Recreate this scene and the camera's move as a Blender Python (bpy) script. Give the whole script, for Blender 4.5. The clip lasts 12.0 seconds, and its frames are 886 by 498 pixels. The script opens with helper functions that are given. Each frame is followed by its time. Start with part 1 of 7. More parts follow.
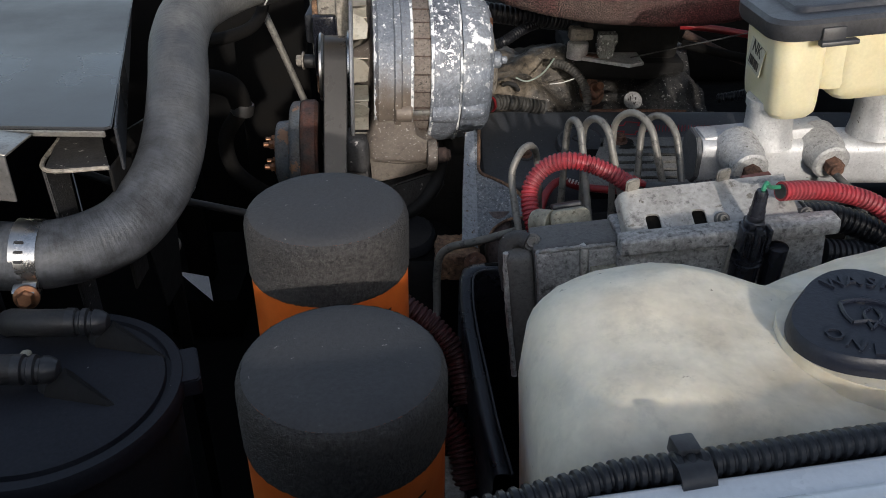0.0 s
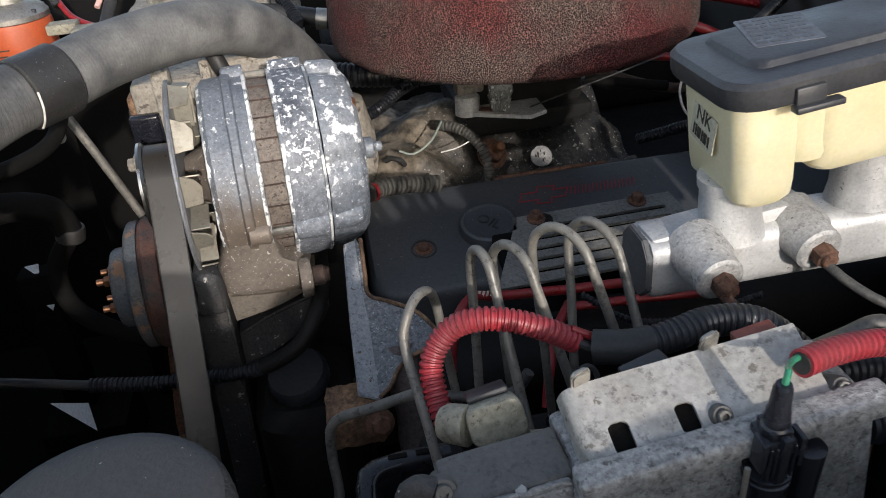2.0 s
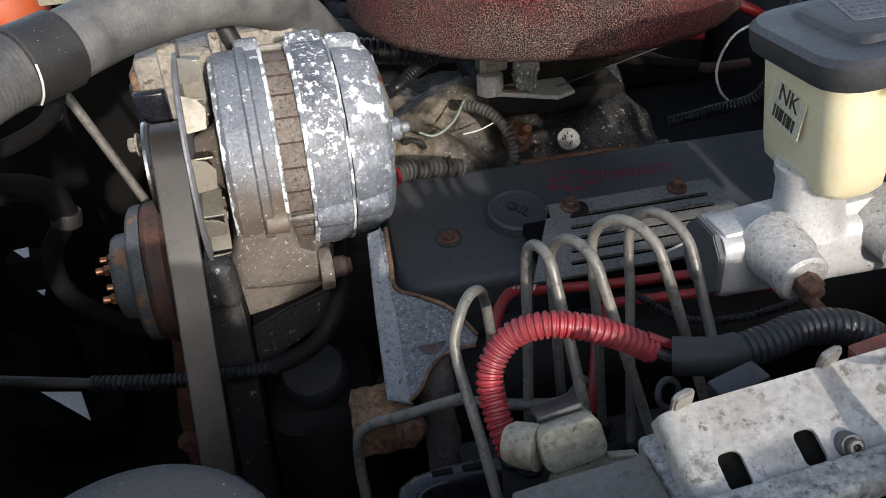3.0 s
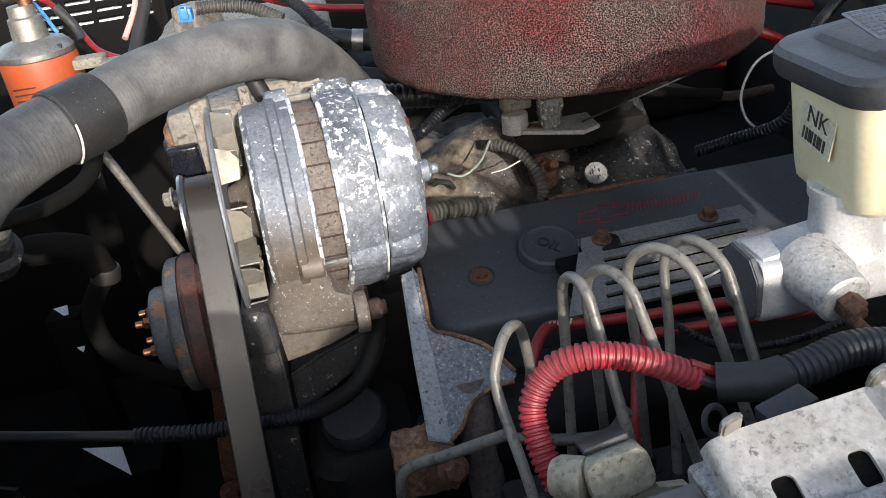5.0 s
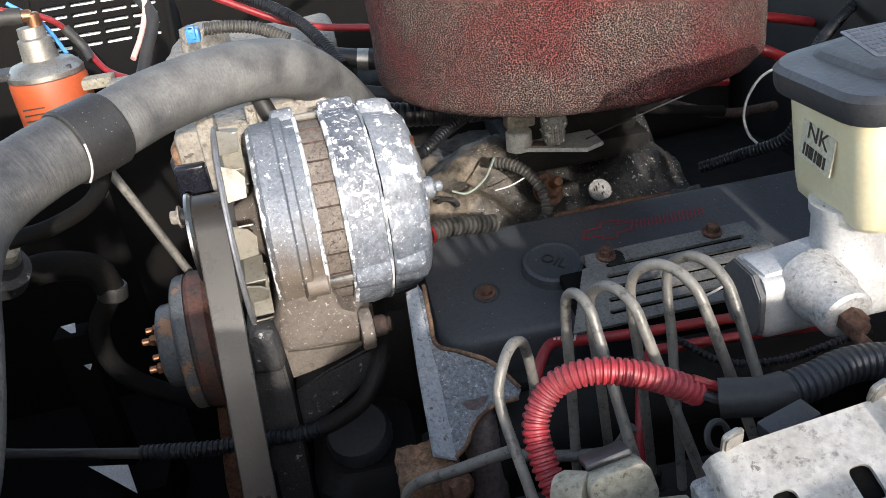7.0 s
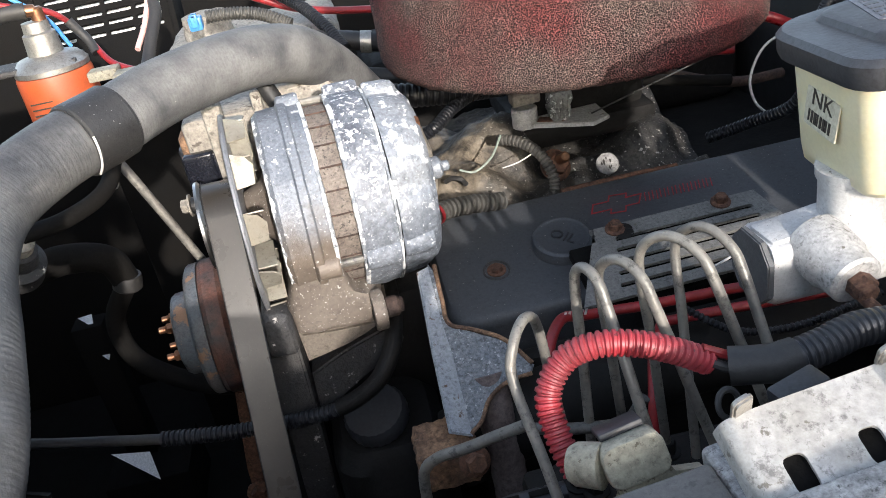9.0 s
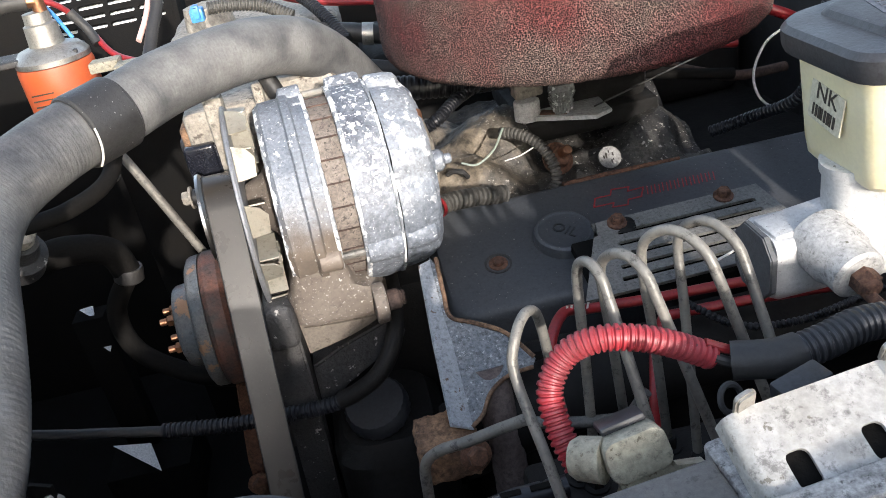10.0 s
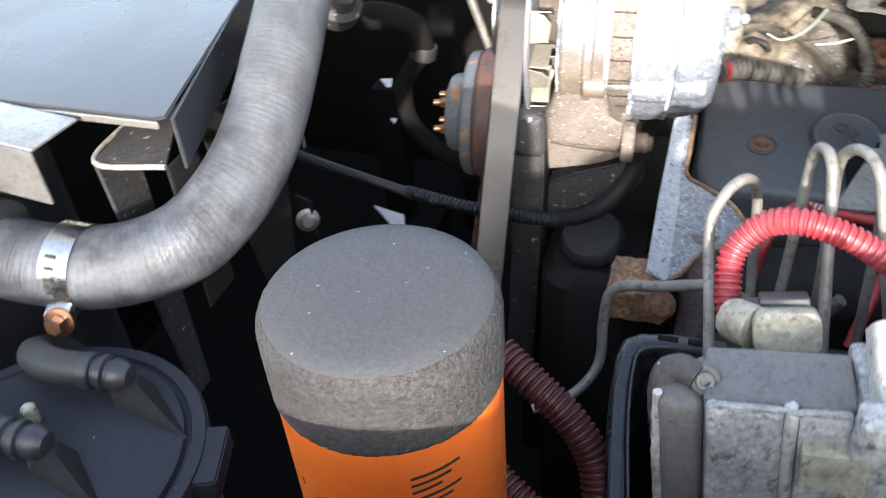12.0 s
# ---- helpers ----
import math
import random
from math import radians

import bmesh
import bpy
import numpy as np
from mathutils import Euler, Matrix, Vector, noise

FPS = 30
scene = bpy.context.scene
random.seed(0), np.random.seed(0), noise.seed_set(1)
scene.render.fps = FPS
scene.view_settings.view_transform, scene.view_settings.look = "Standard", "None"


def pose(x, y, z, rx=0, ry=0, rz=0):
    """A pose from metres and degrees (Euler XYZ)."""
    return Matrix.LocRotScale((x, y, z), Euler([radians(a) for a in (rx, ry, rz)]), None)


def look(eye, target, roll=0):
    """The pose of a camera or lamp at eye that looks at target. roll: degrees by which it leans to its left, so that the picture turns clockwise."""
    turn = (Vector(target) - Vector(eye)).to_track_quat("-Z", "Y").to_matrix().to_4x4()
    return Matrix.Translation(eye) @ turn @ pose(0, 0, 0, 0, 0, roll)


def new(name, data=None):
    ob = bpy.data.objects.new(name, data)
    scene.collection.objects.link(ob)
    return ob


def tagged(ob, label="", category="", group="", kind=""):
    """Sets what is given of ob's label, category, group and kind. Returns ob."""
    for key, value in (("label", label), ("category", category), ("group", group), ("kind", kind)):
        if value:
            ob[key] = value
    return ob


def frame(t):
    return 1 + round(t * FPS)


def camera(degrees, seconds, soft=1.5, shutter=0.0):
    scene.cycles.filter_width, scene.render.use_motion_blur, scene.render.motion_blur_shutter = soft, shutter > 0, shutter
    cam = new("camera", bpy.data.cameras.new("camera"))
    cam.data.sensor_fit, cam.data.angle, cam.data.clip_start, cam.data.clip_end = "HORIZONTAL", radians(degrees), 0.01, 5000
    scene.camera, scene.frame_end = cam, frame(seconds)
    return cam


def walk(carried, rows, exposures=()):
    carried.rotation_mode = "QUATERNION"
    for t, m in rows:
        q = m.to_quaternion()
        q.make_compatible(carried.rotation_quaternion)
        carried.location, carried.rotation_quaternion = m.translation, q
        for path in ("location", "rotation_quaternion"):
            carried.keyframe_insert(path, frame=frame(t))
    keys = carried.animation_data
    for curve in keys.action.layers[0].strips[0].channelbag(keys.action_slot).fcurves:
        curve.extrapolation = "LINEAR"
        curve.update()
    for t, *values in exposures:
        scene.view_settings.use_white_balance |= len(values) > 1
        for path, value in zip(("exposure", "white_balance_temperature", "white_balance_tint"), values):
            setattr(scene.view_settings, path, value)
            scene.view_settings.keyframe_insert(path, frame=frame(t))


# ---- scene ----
cam = camera(57.6, 12.0, soft=0.65, shutter=0.3)
PATH = [
    (0, (0.0051, -0.0323, 1.2413), (0.0367, 1.6760, 0.2017), 0.52),
    (0.5, (-0.0076, -0.0139, 1.2388), (0.0855, 1.7042, 0.2192), 0.90),
    (0.8, (-0.0170, 0.0060, 1.2405), (0.2060, 1.7560, 0.2990), 1.40),
    (1, (-0.0165, 0.0201, 1.2411), (0.2880, 1.7522, 0.2886), 0.19),
    (1.2, (0.0070, 0.0450, 1.2460), (0.3500, 1.7520, 0.2650), 0.10),
    (1.5, (0.0469, 0.1024, 1.2463), (0.3470, 1.8284, 0.2815), -2.05),
    (2, (0.0462, 0.1634, 1.2335), (0.2692, 1.8720, 0.2181), -5.24),
    (2.5, (0.0235, 0.2039, 1.2314), (0.2428, 1.8796, 0.1620), -5.39),
    (3, (0.0205, 0.2124, 1.2177), (0.2669, 1.8920, 0.1603), -4.41),
    (5, (0.0168, 0.2093, 1.2170), (0.2109, 1.9530, 0.2569), -7.97),
    (5.5, (0.0169, 0.2088, 1.2173), (0.2129, 1.9617, 0.2745), -8.06),
    (6, (0.0171, 0.2079, 1.2176), (0.2039, 1.9674, 0.2854), -8.17),
    (6.5, (0.0174, 0.2072, 1.2180), (0.2031, 1.9703, 0.2922), -8.32),
    (7, (0.0176, 0.2059, 1.2184), (0.2050, 1.9713, 0.2974), -8.27),
    (7.5, (0.0184, 0.2027, 1.2196), (0.1606, 1.9567, 0.2692), -9.94),
    (9.5, (0.0186, 0.2023, 1.2197), (0.1690, 1.9470, 0.2536), -10.87),
    (10, (0.0183, 0.2036, 1.2194), (0.1612, 1.9435, 0.2436), -10.70),
    (10.5, (0.0222, 0.2047, 1.2351), (-0.0041, 1.9493, 0.2576), -10.83),
    (10.8, (0.0165, 0.1850, 1.2390), (-0.1570, 1.8590, 0.1600), -12.30),
    (11, (0.0192, 0.1726, 1.2346), (-0.2011, 1.8600, 0.1838), -11.26),
    (11.2, (0.0145, 0.1520, 1.2220), (-0.2180, 1.8440, 0.1810), -9.40),
    (11.5, (0.0081, 0.1313, 1.2075), (-0.2567, 1.7838, 0.1125), -6.11),
    (11.8, (0.0245, 0.1490, 1.2070), (-0.3640, 1.7260, 0.0400), -6.60),
    (12, (0.0480, 0.1640, 1.2165), (-0.4880, 1.6635, 0.0065), -4.80),
]
walk(cam, [(t, look(eye, target, roll)) for t, eye, target, roll in PATH],
     exposures=[(0.0, -0.24), (0.5, -0.08), (1.0, -0.02), (1.6, -0.14), (2.1, 0.08), (2.6, 0.18), (5.0, 0.49), (7.5, 0.75), (9.5, 0.94), (10.2, 1.01), (10.8, 1.32), (11.5, 1.74), (12.0, 1.98)])

# ---- light ----
SUN_ELEVATION, SUN_TURN = 18.5, 170.0        # turn: the sun stands behind the camera, over the near wing
world = bpy.data.worlds.new("sky")
scene.world = world
world.use_nodes = True
_n, _l = world.node_tree.nodes, world.node_tree.links
sky = _n.new("ShaderNodeTexSky")
sky.sky_type, sky.sun_disc = "NISHITA", False
sky.sun_elevation, sky.sun_rotation = radians(SUN_ELEVATION), radians(SUN_TURN)
sky.air_density, sky.dust_density = 1.0, 1.5
_n["Background"].inputs["Strength"].default_value = 0.15
haze = _n.new("ShaderNodeHueSaturation")
haze.inputs["Value"].default_value = 1.75
haze.inputs["Saturation"].default_value = 0.72
_l.new(sky.outputs["Color"], haze.inputs["Color"])
_l.new(haze.outputs["Color"], _n["Background"].inputs["Color"])
sun_data = bpy.data.lights.new("sun", "SUN")
sun_data.energy, sun_data.angle, sun_data.color = 3.3, radians(1.2), (1.0, 0.93, 0.865)
sun = new("sun", sun_data)
_a, _e = radians(SUN_TURN), radians(SUN_ELEVATION)
sun_way = Vector((math.sin(_a) * math.cos(_e), math.cos(_a) * math.cos(_e), math.sin(_e)))
sun.matrix_world = look(sun_way * 20, (0, 0, 0))

# ---- materials ----


def mat(name, base, second=None, rough=0.5, metal=0.0, scale=25.0, contrast=0.2, middle=0.5, grain=0.25, grain_scale=400.0,
        bump=0.15, speck=None, speck_scale=160.0, speck_at=0.72, coat=0.0, rough_vary=0.15, sss=0.0, spec=0.5, wear=None, wear_at=0.53, pits=0.0):
    """A surface with broad stains (base to second), fine grain and, if given, small specks of another colour."""
    m = bpy.data.materials.new(name)
    m.use_nodes = True
    nt = m.node_tree
    N, L = nt.nodes, nt.links
    b = N["Principled BSDF"]
    co = N.new("ShaderNodeTexCoord")
    second = second or tuple(c * 0.6 for c in base)

    def noise_at(s, detail=5.0, rgh=0.6):
        t = N.new("ShaderNodeTexNoise")
        t.inputs["Scale"].default_value, t.inputs["Detail"].default_value, t.inputs["Roughness"].default_value = s, detail, rgh
        L.new(co.outputs["Object"], t.inputs["Vector"])
        return t

    def mixed(fac, a, c, mode="MIX"):
        x = N.new("ShaderNodeMix")
        x.data_type, x.blend_type = "RGBA", mode
        if isinstance(fac, float):
            x.inputs[0].default_value = fac
        else:
            L.new(fac, x.inputs[0])
        for sock, v in ((x.inputs[6], a), (x.inputs[7], c)):
            if isinstance(v, tuple):
                sock.default_value = (*v, 1)
            else:
                L.new(v, sock)
        return x.outputs[2]

    def ramp(src, lo, hi):
        r = N.new("ShaderNodeMapRange")
        r.inputs["From Min"].default_value, r.inputs["From Max"].default_value = lo, hi
        L.new(src, r.inputs["Value"])
        return r.outputs["Result"]

    broad = noise_at(scale)
    col = mixed(ramp(broad.outputs["Fac"], middle - contrast, middle + contrast), base, second)
    fine = noise_at(grain_scale, 3.0, 0.7)
    lo, hi = 1.0 - min(0.9, grain), 1.0 + grain
    g = N.new("ShaderNodeMapRange")
    g.inputs["From Min"].default_value, g.inputs["From Max"].default_value = 0.3, 0.7
    g.inputs["To Min"].default_value, g.inputs["To Max"].default_value = lo, hi
    L.new(fine.outputs["Fac"], g.inputs["Value"])
    col = mixed(1.0, col, g.outputs["Result"], "MULTIPLY")
    if pits:
        dents = noise_at(grain_scale * 0.55, 6.0, 0.75)
        k = N.new("ShaderNodeMapRange")
        k.inputs["From Min"].default_value, k.inputs["From Max"].default_value = 0.36, 0.46
        k.inputs["To Min"].default_value, k.inputs["To Max"].default_value = 1.0 - pits, 1.0
        L.new(dents.outputs["Fac"], k.inputs["Value"])
        col = mixed(1.0, col, k.outputs["Result"], "MULTIPLY")
    if speck:
        dots = noise_at(speck_scale, 6.0, 0.65)
        col = mixed(ramp(dots.outputs["Fac"], speck_at - 0.02, speck_at + 0.02), col, speck)
    if wear:
        geo = N.new("ShaderNodeNewGeometry")
        ragged = N.new("ShaderNodeMath")
        ragged.operation = "MULTIPLY_ADD"
        ragged.inputs[1].default_value = 0.06
        L.new(fine.outputs["Fac"], ragged.inputs[0])
        L.new(geo.outputs["Pointiness"], ragged.inputs[2])
        col = mixed(ramp(ragged.outputs[0], wear_at + 0.028, wear_at + 0.034), col, wear)
    L.new(col, b.inputs["Base Color"])
    r = N.new("ShaderNodeMapRange")
    r.inputs["From Min"].default_value, r.inputs["From Max"].default_value = 0.3, 0.7
    r.inputs["To Min"].default_value, r.inputs["To Max"].default_value = max(0.04, rough - rough_vary), min(1.0, rough + rough_vary)
    L.new(broad.outputs["Fac"], r.inputs["Value"])
    L.new(r.outputs["Result"], b.inputs["Roughness"])
    b.inputs["Metallic"].default_value = metal
    b.inputs["Coat Weight"].default_value = coat
    b.inputs["Specular IOR Level"].default_value = spec
    if sss:
        b.inputs["Subsurface Weight"].default_value = sss
        b.inputs["Subsurface Radius"].default_value = (0.030, 0.026, 0.018)
    if bump:
        h = N.new("ShaderNodeBump")
        h.inputs["Strength"].default_value, h.inputs["Distance"].default_value = bump, 0.002
        L.new(fine.outputs["Fac"], h.inputs["Height"])
        L.new(h.outputs["Normal"], b.inputs["Normal"])
    return m


def foam_mat(name):
    """Open-cell foam: dark pores between thin webs, red oil where it soaked, grey dust where it dried. Pore shade and
    web highlights are painted into the colour.
    """
    m = mat(name, (0.066, 0.019, 0.018), (0.062, 0.044, 0.038), rough=0.9, scale=9.0, contrast=0.10, grain=0.35, grain_scale=700, bump=0.0)
    N, L = m.node_tree.nodes, m.node_tree.links
    b = N["Principled BSDF"]
    co = N.new("ShaderNodeTexCoord")
    v = N.new("ShaderNodeTexVoronoi")
    v.feature = "DISTANCE_TO_EDGE"
    v.inputs["Scale"].default_value = 640.0
    L.new(co.outputs["Object"], v.inputs["Vector"])
    r = N.new("ShaderNodeMapRange")
    r.inputs["From Min"].default_value, r.inputs["From Max"].default_value = 0.01, 0.20
    r.inputs["To Min"].default_value, r.inputs["To Max"].default_value = 1.0, 0.03
    L.new(v.outputs["Distance"], r.inputs["Value"])
    # Noise that breaks the webs into painted highlights.
    bits = N.new("ShaderNodeTexNoise")
    bits.inputs["Scale"].default_value, bits.inputs["Detail"].default_value = 1100.0, 2.0
    L.new(co.outputs["Object"], bits.inputs["Vector"])
    gain = N.new("ShaderNodeMapRange")
    gain.inputs["From Min"].default_value, gain.inputs["From Max"].default_value = 0.38, 0.66
    gain.inputs["To Min"].default_value, gain.inputs["To Max"].default_value = 0.25, 5.2
    L.new(bits.outputs["Fac"], gain.inputs["Value"])
    web = N.new("ShaderNodeMath")
    web.operation = "MULTIPLY"
    L.new(r.outputs["Result"], web.inputs[0])
    L.new(gain.outputs["Result"], web.inputs[1])
    x = N.new("ShaderNodeMix")
    x.data_type, x.blend_type = "RGBA", "MULTIPLY"
    x.inputs[0].default_value = 1.0
    old = b.inputs["Base Color"].links[0].from_socket
    L.new(old, x.inputs[6])
    L.new(web.outputs[0], x.inputs[7])
    L.new(x.outputs[2], b.inputs["Base Color"])
    h = N.new("ShaderNodeBump")
    h.inputs["Strength"].default_value, h.inputs["Distance"].default_value = 0.6, 0.002
    h.invert = True
    L.new(v.outputs["Distance"], h.inputs["Height"])
    L.new(h.outputs["Normal"], b.inputs["Normal"])
    b.inputs["Specular IOR Level"].default_value = 0.2
    return m


DUST = (0.30, 0.27, 0.23)
tray_rim = mat("glossy_tray_rim", (0.009, 0.010, 0.014), (0.016, 0.017, 0.022), rough=0.32, spec=0.45, grain=0.15, bump=0.04, speck=DUST, speck_scale=200, speck_at=0.74)
black_plastic = mat("black_plastic", (0.018, 0.019, 0.022), (0.032, 0.033, 0.036), rough=0.42, grain=0.3, bump=0.06, speck=DUST, speck_scale=190, speck_at=0.735)
black_dusty = mat("black_dusty_plastic", (0.008, 0.009, 0.015), (0.016, 0.018, 0.024), rough=0.68, spec=0.35, scale=14, grain=0.25, bump=0.1, speck=(0.38, 0.36, 0.33), speck_scale=130, speck_at=0.725)
black_metal = mat("black_painted_steel", (0.014, 0.014, 0.015), (0.03, 0.028, 0.026), rough=0.5, bump=0.1, speck=(0.12, 0.08, 0.05), speck_at=0.70)
# Oily black grime, and the near-black given to parts that stand in shade.
grime_shade_black = mat("oily_grime_and_shade_black", (0.006, 0.0058, 0.0055), (0.012, 0.011, 0.010), rough=0.75, spec=0.25, scale=18, bump=0.4, grain_scale=160)
# Near-black that holds the shade of the deep bay in its colour.
deep_shade_black = mat("deep_bay_shade_black", (0.006, 0.006, 0.006), (0.010, 0.009, 0.008), rough=0.9, bump=0.2, spec=0.1)
cover_paint = mat("black_panel_paint", (0.030, 0.032, 0.036), (0.046, 0.047, 0.050), rough=0.34, coat=0.0, spec=0.28, scale=6, grain=0.10, bump=0.02, speck=(0.03, 0.026, 0.02), speck_scale=38, speck_at=0.735)
grip_black = mat("black_grip_coating", (0.039, 0.040, 0.043), (0.056, 0.056, 0.058), rough=0.72, scale=16, grain=0.14, grain_scale=420, bump=0.3, speck=(0.42, 0.40, 0.37), speck_scale=270, speck_at=0.700, spec=0.25)
grip_side = mat("black_grip_coating_side", (0.030, 0.029, 0.029), (0.052, 0.048, 0.045), rough=0.8, scale=22, grain=0.55, grain_scale=480, bump=1.0, spec=0.4, pits=0.5)
orange_paint = mat("orange_enamel", (0.78, 0.17, 0.025), (0.66, 0.13, 0.02), rough=0.38, grain=0.05, bump=0.02)
orange_dusty = mat("orange_dusty_enamel", (0.46, 0.082, 0.022), (0.36, 0.078, 0.03), rough=0.5, grain=0.12, bump=0.03)
print_black = mat("printed_black", (0.03, 0.025, 0.02), rough=0.6, bump=0.0)
hose_rubber = mat("dusty_hose_rubber", (0.046, 0.048, 0.051), (0.145, 0.144, 0.142), rough=0.62, scale=28, contrast=0.15, middle=0.46, grain=0.12, grain_scale=420, bump=0.25, speck=(0.30, 0.28, 0.26), speck_scale=190, speck_at=0.715, spec=0.4, pits=0.12)
hose_lower = mat("blue_black_hose_rubber", (0.030, 0.032, 0.037), (0.118, 0.117, 0.114), rough=0.58, scale=15, contrast=0.13, grain=0.10, grain_scale=240, bump=0.3, pits=0.25)
rubber_black = mat("black_rubber", (0.016, 0.016, 0.017), (0.03, 0.029, 0.028), rough=0.55, bump=0.12)
sleeve_rubber = mat("sleeve_rubber", (0.015, 0.015, 0.016), (0.028, 0.027, 0.026), rough=0.5, bump=0.2, speck=DUST, speck_scale=170, speck_at=0.73)
steel_bright = mat("bright_steel", (0.62, 0.61, 0.60), (0.45, 0.44, 0.42), rough=0.28, metal=1.0, grain=0.12, bump=0.05)
steel_dull = mat("dull_zinc_steel", (0.46, 0.44, 0.40), (0.30, 0.28, 0.25), rough=0.45, metal=0.85, grain=0.2, bump=0.1, pits=0.3)
brass = mat("copper_brass", (0.40, 0.20, 0.11), (0.18, 0.09, 0.055), rough=0.4, metal=0.9, bump=0.15)
rust = mat("rusty_iron", (0.16, 0.075, 0.04), (0.08, 0.042, 0.03), rough=0.85, scale=60, grain=0.5, grain_scale=300, bump=0.5, pits=0.5)
rust_dark = mat("dark_rusty_iron", (0.075, 0.042, 0.03), (0.03, 0.022, 0.02), rough=0.85, scale=40, grain=0.5, grain_scale=250, bump=0.5, pits=0.4)
downpipe_brown = mat("brown_scaled_pipe", (0.155, 0.125, 0.118), (0.105, 0.08, 0.074), rough=0.8, scale=30, grain=0.35, grain_scale=260, bump=0.4, pits=0.4)
rust_tan = mat("tan_scale_rust", (0.27, 0.155, 0.085), (0.075, 0.045, 0.032), rough=0.9, scale=70, grain=0.5, grain_scale=260, bump=0.7, pits=0.5)
alt_paint = mat("chipped_blue_grey_paint", (0.17, 0.19, 0.22), (0.25, 0.265, 0.285), rough=0.5, scale=40, grain=0.3, grain_scale=420, bump=0.3, speck=(0.80, 0.80, 0.80), speck_scale=75, speck_at=0.57, metal=0.15, wear=(0.78, 0.78, 0.78), wear_at=0.60, pits=0.35)
alt_paint_dark = mat("chipped_dark_paint", (0.085, 0.095, 0.115), (0.25, 0.265, 0.29), rough=0.5, scale=26, contrast=0.1, grain=0.35, bump=0.35, speck=(0.82, 0.82, 0.82), speck_scale=230, speck_at=0.565, metal=0.15, wear=(0.8, 0.8, 0.8), wear_at=0.60, pits=0.4)
alt_dirt = mat("tan_dirt_on_aluminium", (0.128, 0.105, 0.086), (0.175, 0.148, 0.124), rough=0.75, scale=30, contrast=0.12, grain=0.12, grain_scale=250, bump=0.2, speck=(0.62, 0.60, 0.56), speck_scale=260, speck_at=0.645, pits=0.3)
arm_brown = mat("brown_caked_dirt", (0.105, 0.086, 0.068), (0.15, 0.127, 0.103), rough=0.8, scale=30, grain=0.15, bump=0.3, speck=(0.45, 0.42, 0.38), speck_scale=170, speck_at=0.68, pits=0.4)
stator_iron = mat("stator_laminations", (0.120, 0.096, 0.078), (0.20, 0.172, 0.148), rough=0.75, scale=60, grain=0.35, grain_scale=500, bump=0.4, pits=0.45)
fan_grey = mat("dull_grey_fan_plate", (0.30, 0.31, 0.33), (0.22, 0.22, 0.23), rough=0.45, metal=0.5, grain=0.12, bump=0.08, pits=0.25)
fan_zinc = mat("cream_zinc_plate", (0.40, 0.38, 0.32), (0.24, 0.21, 0.165), rough=0.45, metal=0.45, grain=0.12, bump=0.1, pits=0.3)
belt_rubber = mat("worn_belt_rubber", (0.038, 0.033, 0.028), (0.028, 0.025, 0.021), rough=0.30, rough_vary=0.05, spec=0.45, scale=40, grain=0.10, grain_scale=600, bump=0.04, pits=0.15)
bracket_dark = mat("dark_cast_bracket", (0.026, 0.027, 0.030), (0.050, 0.047, 0.044), rough=0.65, scale=40, grain=0.35, bump=0.5, speck=(0.42, 0.40, 0.37), speck_scale=150, speck_at=0.655, pits=0.5)
bracket_blue = mat("blue_grey_bracket_paint", (0.22, 0.243, 0.268), (0.31, 0.325, 0.34), rough=0.5, scale=30, grain=0.25, bump=0.3, speck=(0.10, 0.065, 0.045), speck_scale=110, speck_at=0.615, pits=0.45)
bracket_pitted = mat("pitted_grey_bracket_paint", (0.11, 0.125, 0.142), (0.20, 0.21, 0.215), rough=0.5, scale=150, grain=0.5, grain_scale=420, bump=0.7, speck=(0.40, 0.41, 0.42), speck_scale=260, speck_at=0.62, pits=0.5)
pulley_blue = mat("worn_blue_pulley_paint", (0.075, 0.10, 0.125), (0.12, 0.115, 0.11), rough=0.55, scale=30, grain=0.3, bump=0.3, speck=(0.26, 0.15, 0.09), speck_scale=50, speck_at=0.60, pits=0.5)
pulley_red = mat("red_brown_pulley_paint", (0.12, 0.052, 0.036), (0.055, 0.05, 0.05), rough=0.6, scale=30, contrast=0.1, grain=0.3, bump=0.3, pits=0.5)
cover_black = mat("satin_black_rocker_paint", (0.046, 0.052, 0.062), (0.070, 0.073, 0.078), rough=0.48, scale=10, grain=0.15, bump=0.08, speck=(0.34, 0.33, 0.31), speck_scale=170, speck_at=0.72, pits=0.25)
emblem_red = mat("faded_red_print", (0.40, 0.028, 0.034), (0.24, 0.024, 0.028), rough=0.5, bump=0.0)
cast_alloy = mat("bright_cast_aluminium", (0.44, 0.44, 0.438), (0.58, 0.58, 0.572), rough=0.5, scale=28, contrast=0.12, metal=0.35, grain=0.12, grain_scale=500, bump=0.15, speck=(0.25, 0.23, 0.20), speck_scale=90, speck_at=0.71, pits=0.18)
machined_dark = mat("grey_machined_end", (0.075, 0.078, 0.082), (0.10, 0.10, 0.10), rough=0.6, metal=0.0, grain=0.25, bump=0.15)
module_alloy = mat("weathered_module_casting", (0.23, 0.225, 0.22), (0.36, 0.352, 0.34), rough=0.62, scale=32, contrast=0.12, wear=(0.42, 0.41, 0.39), wear_at=0.60, grain=0.45, grain_scale=330, bump=0.5, metal=0.2, speck=(0.10, 0.095, 0.09), speck_scale=120, speck_at=0.66, pits=0.65)
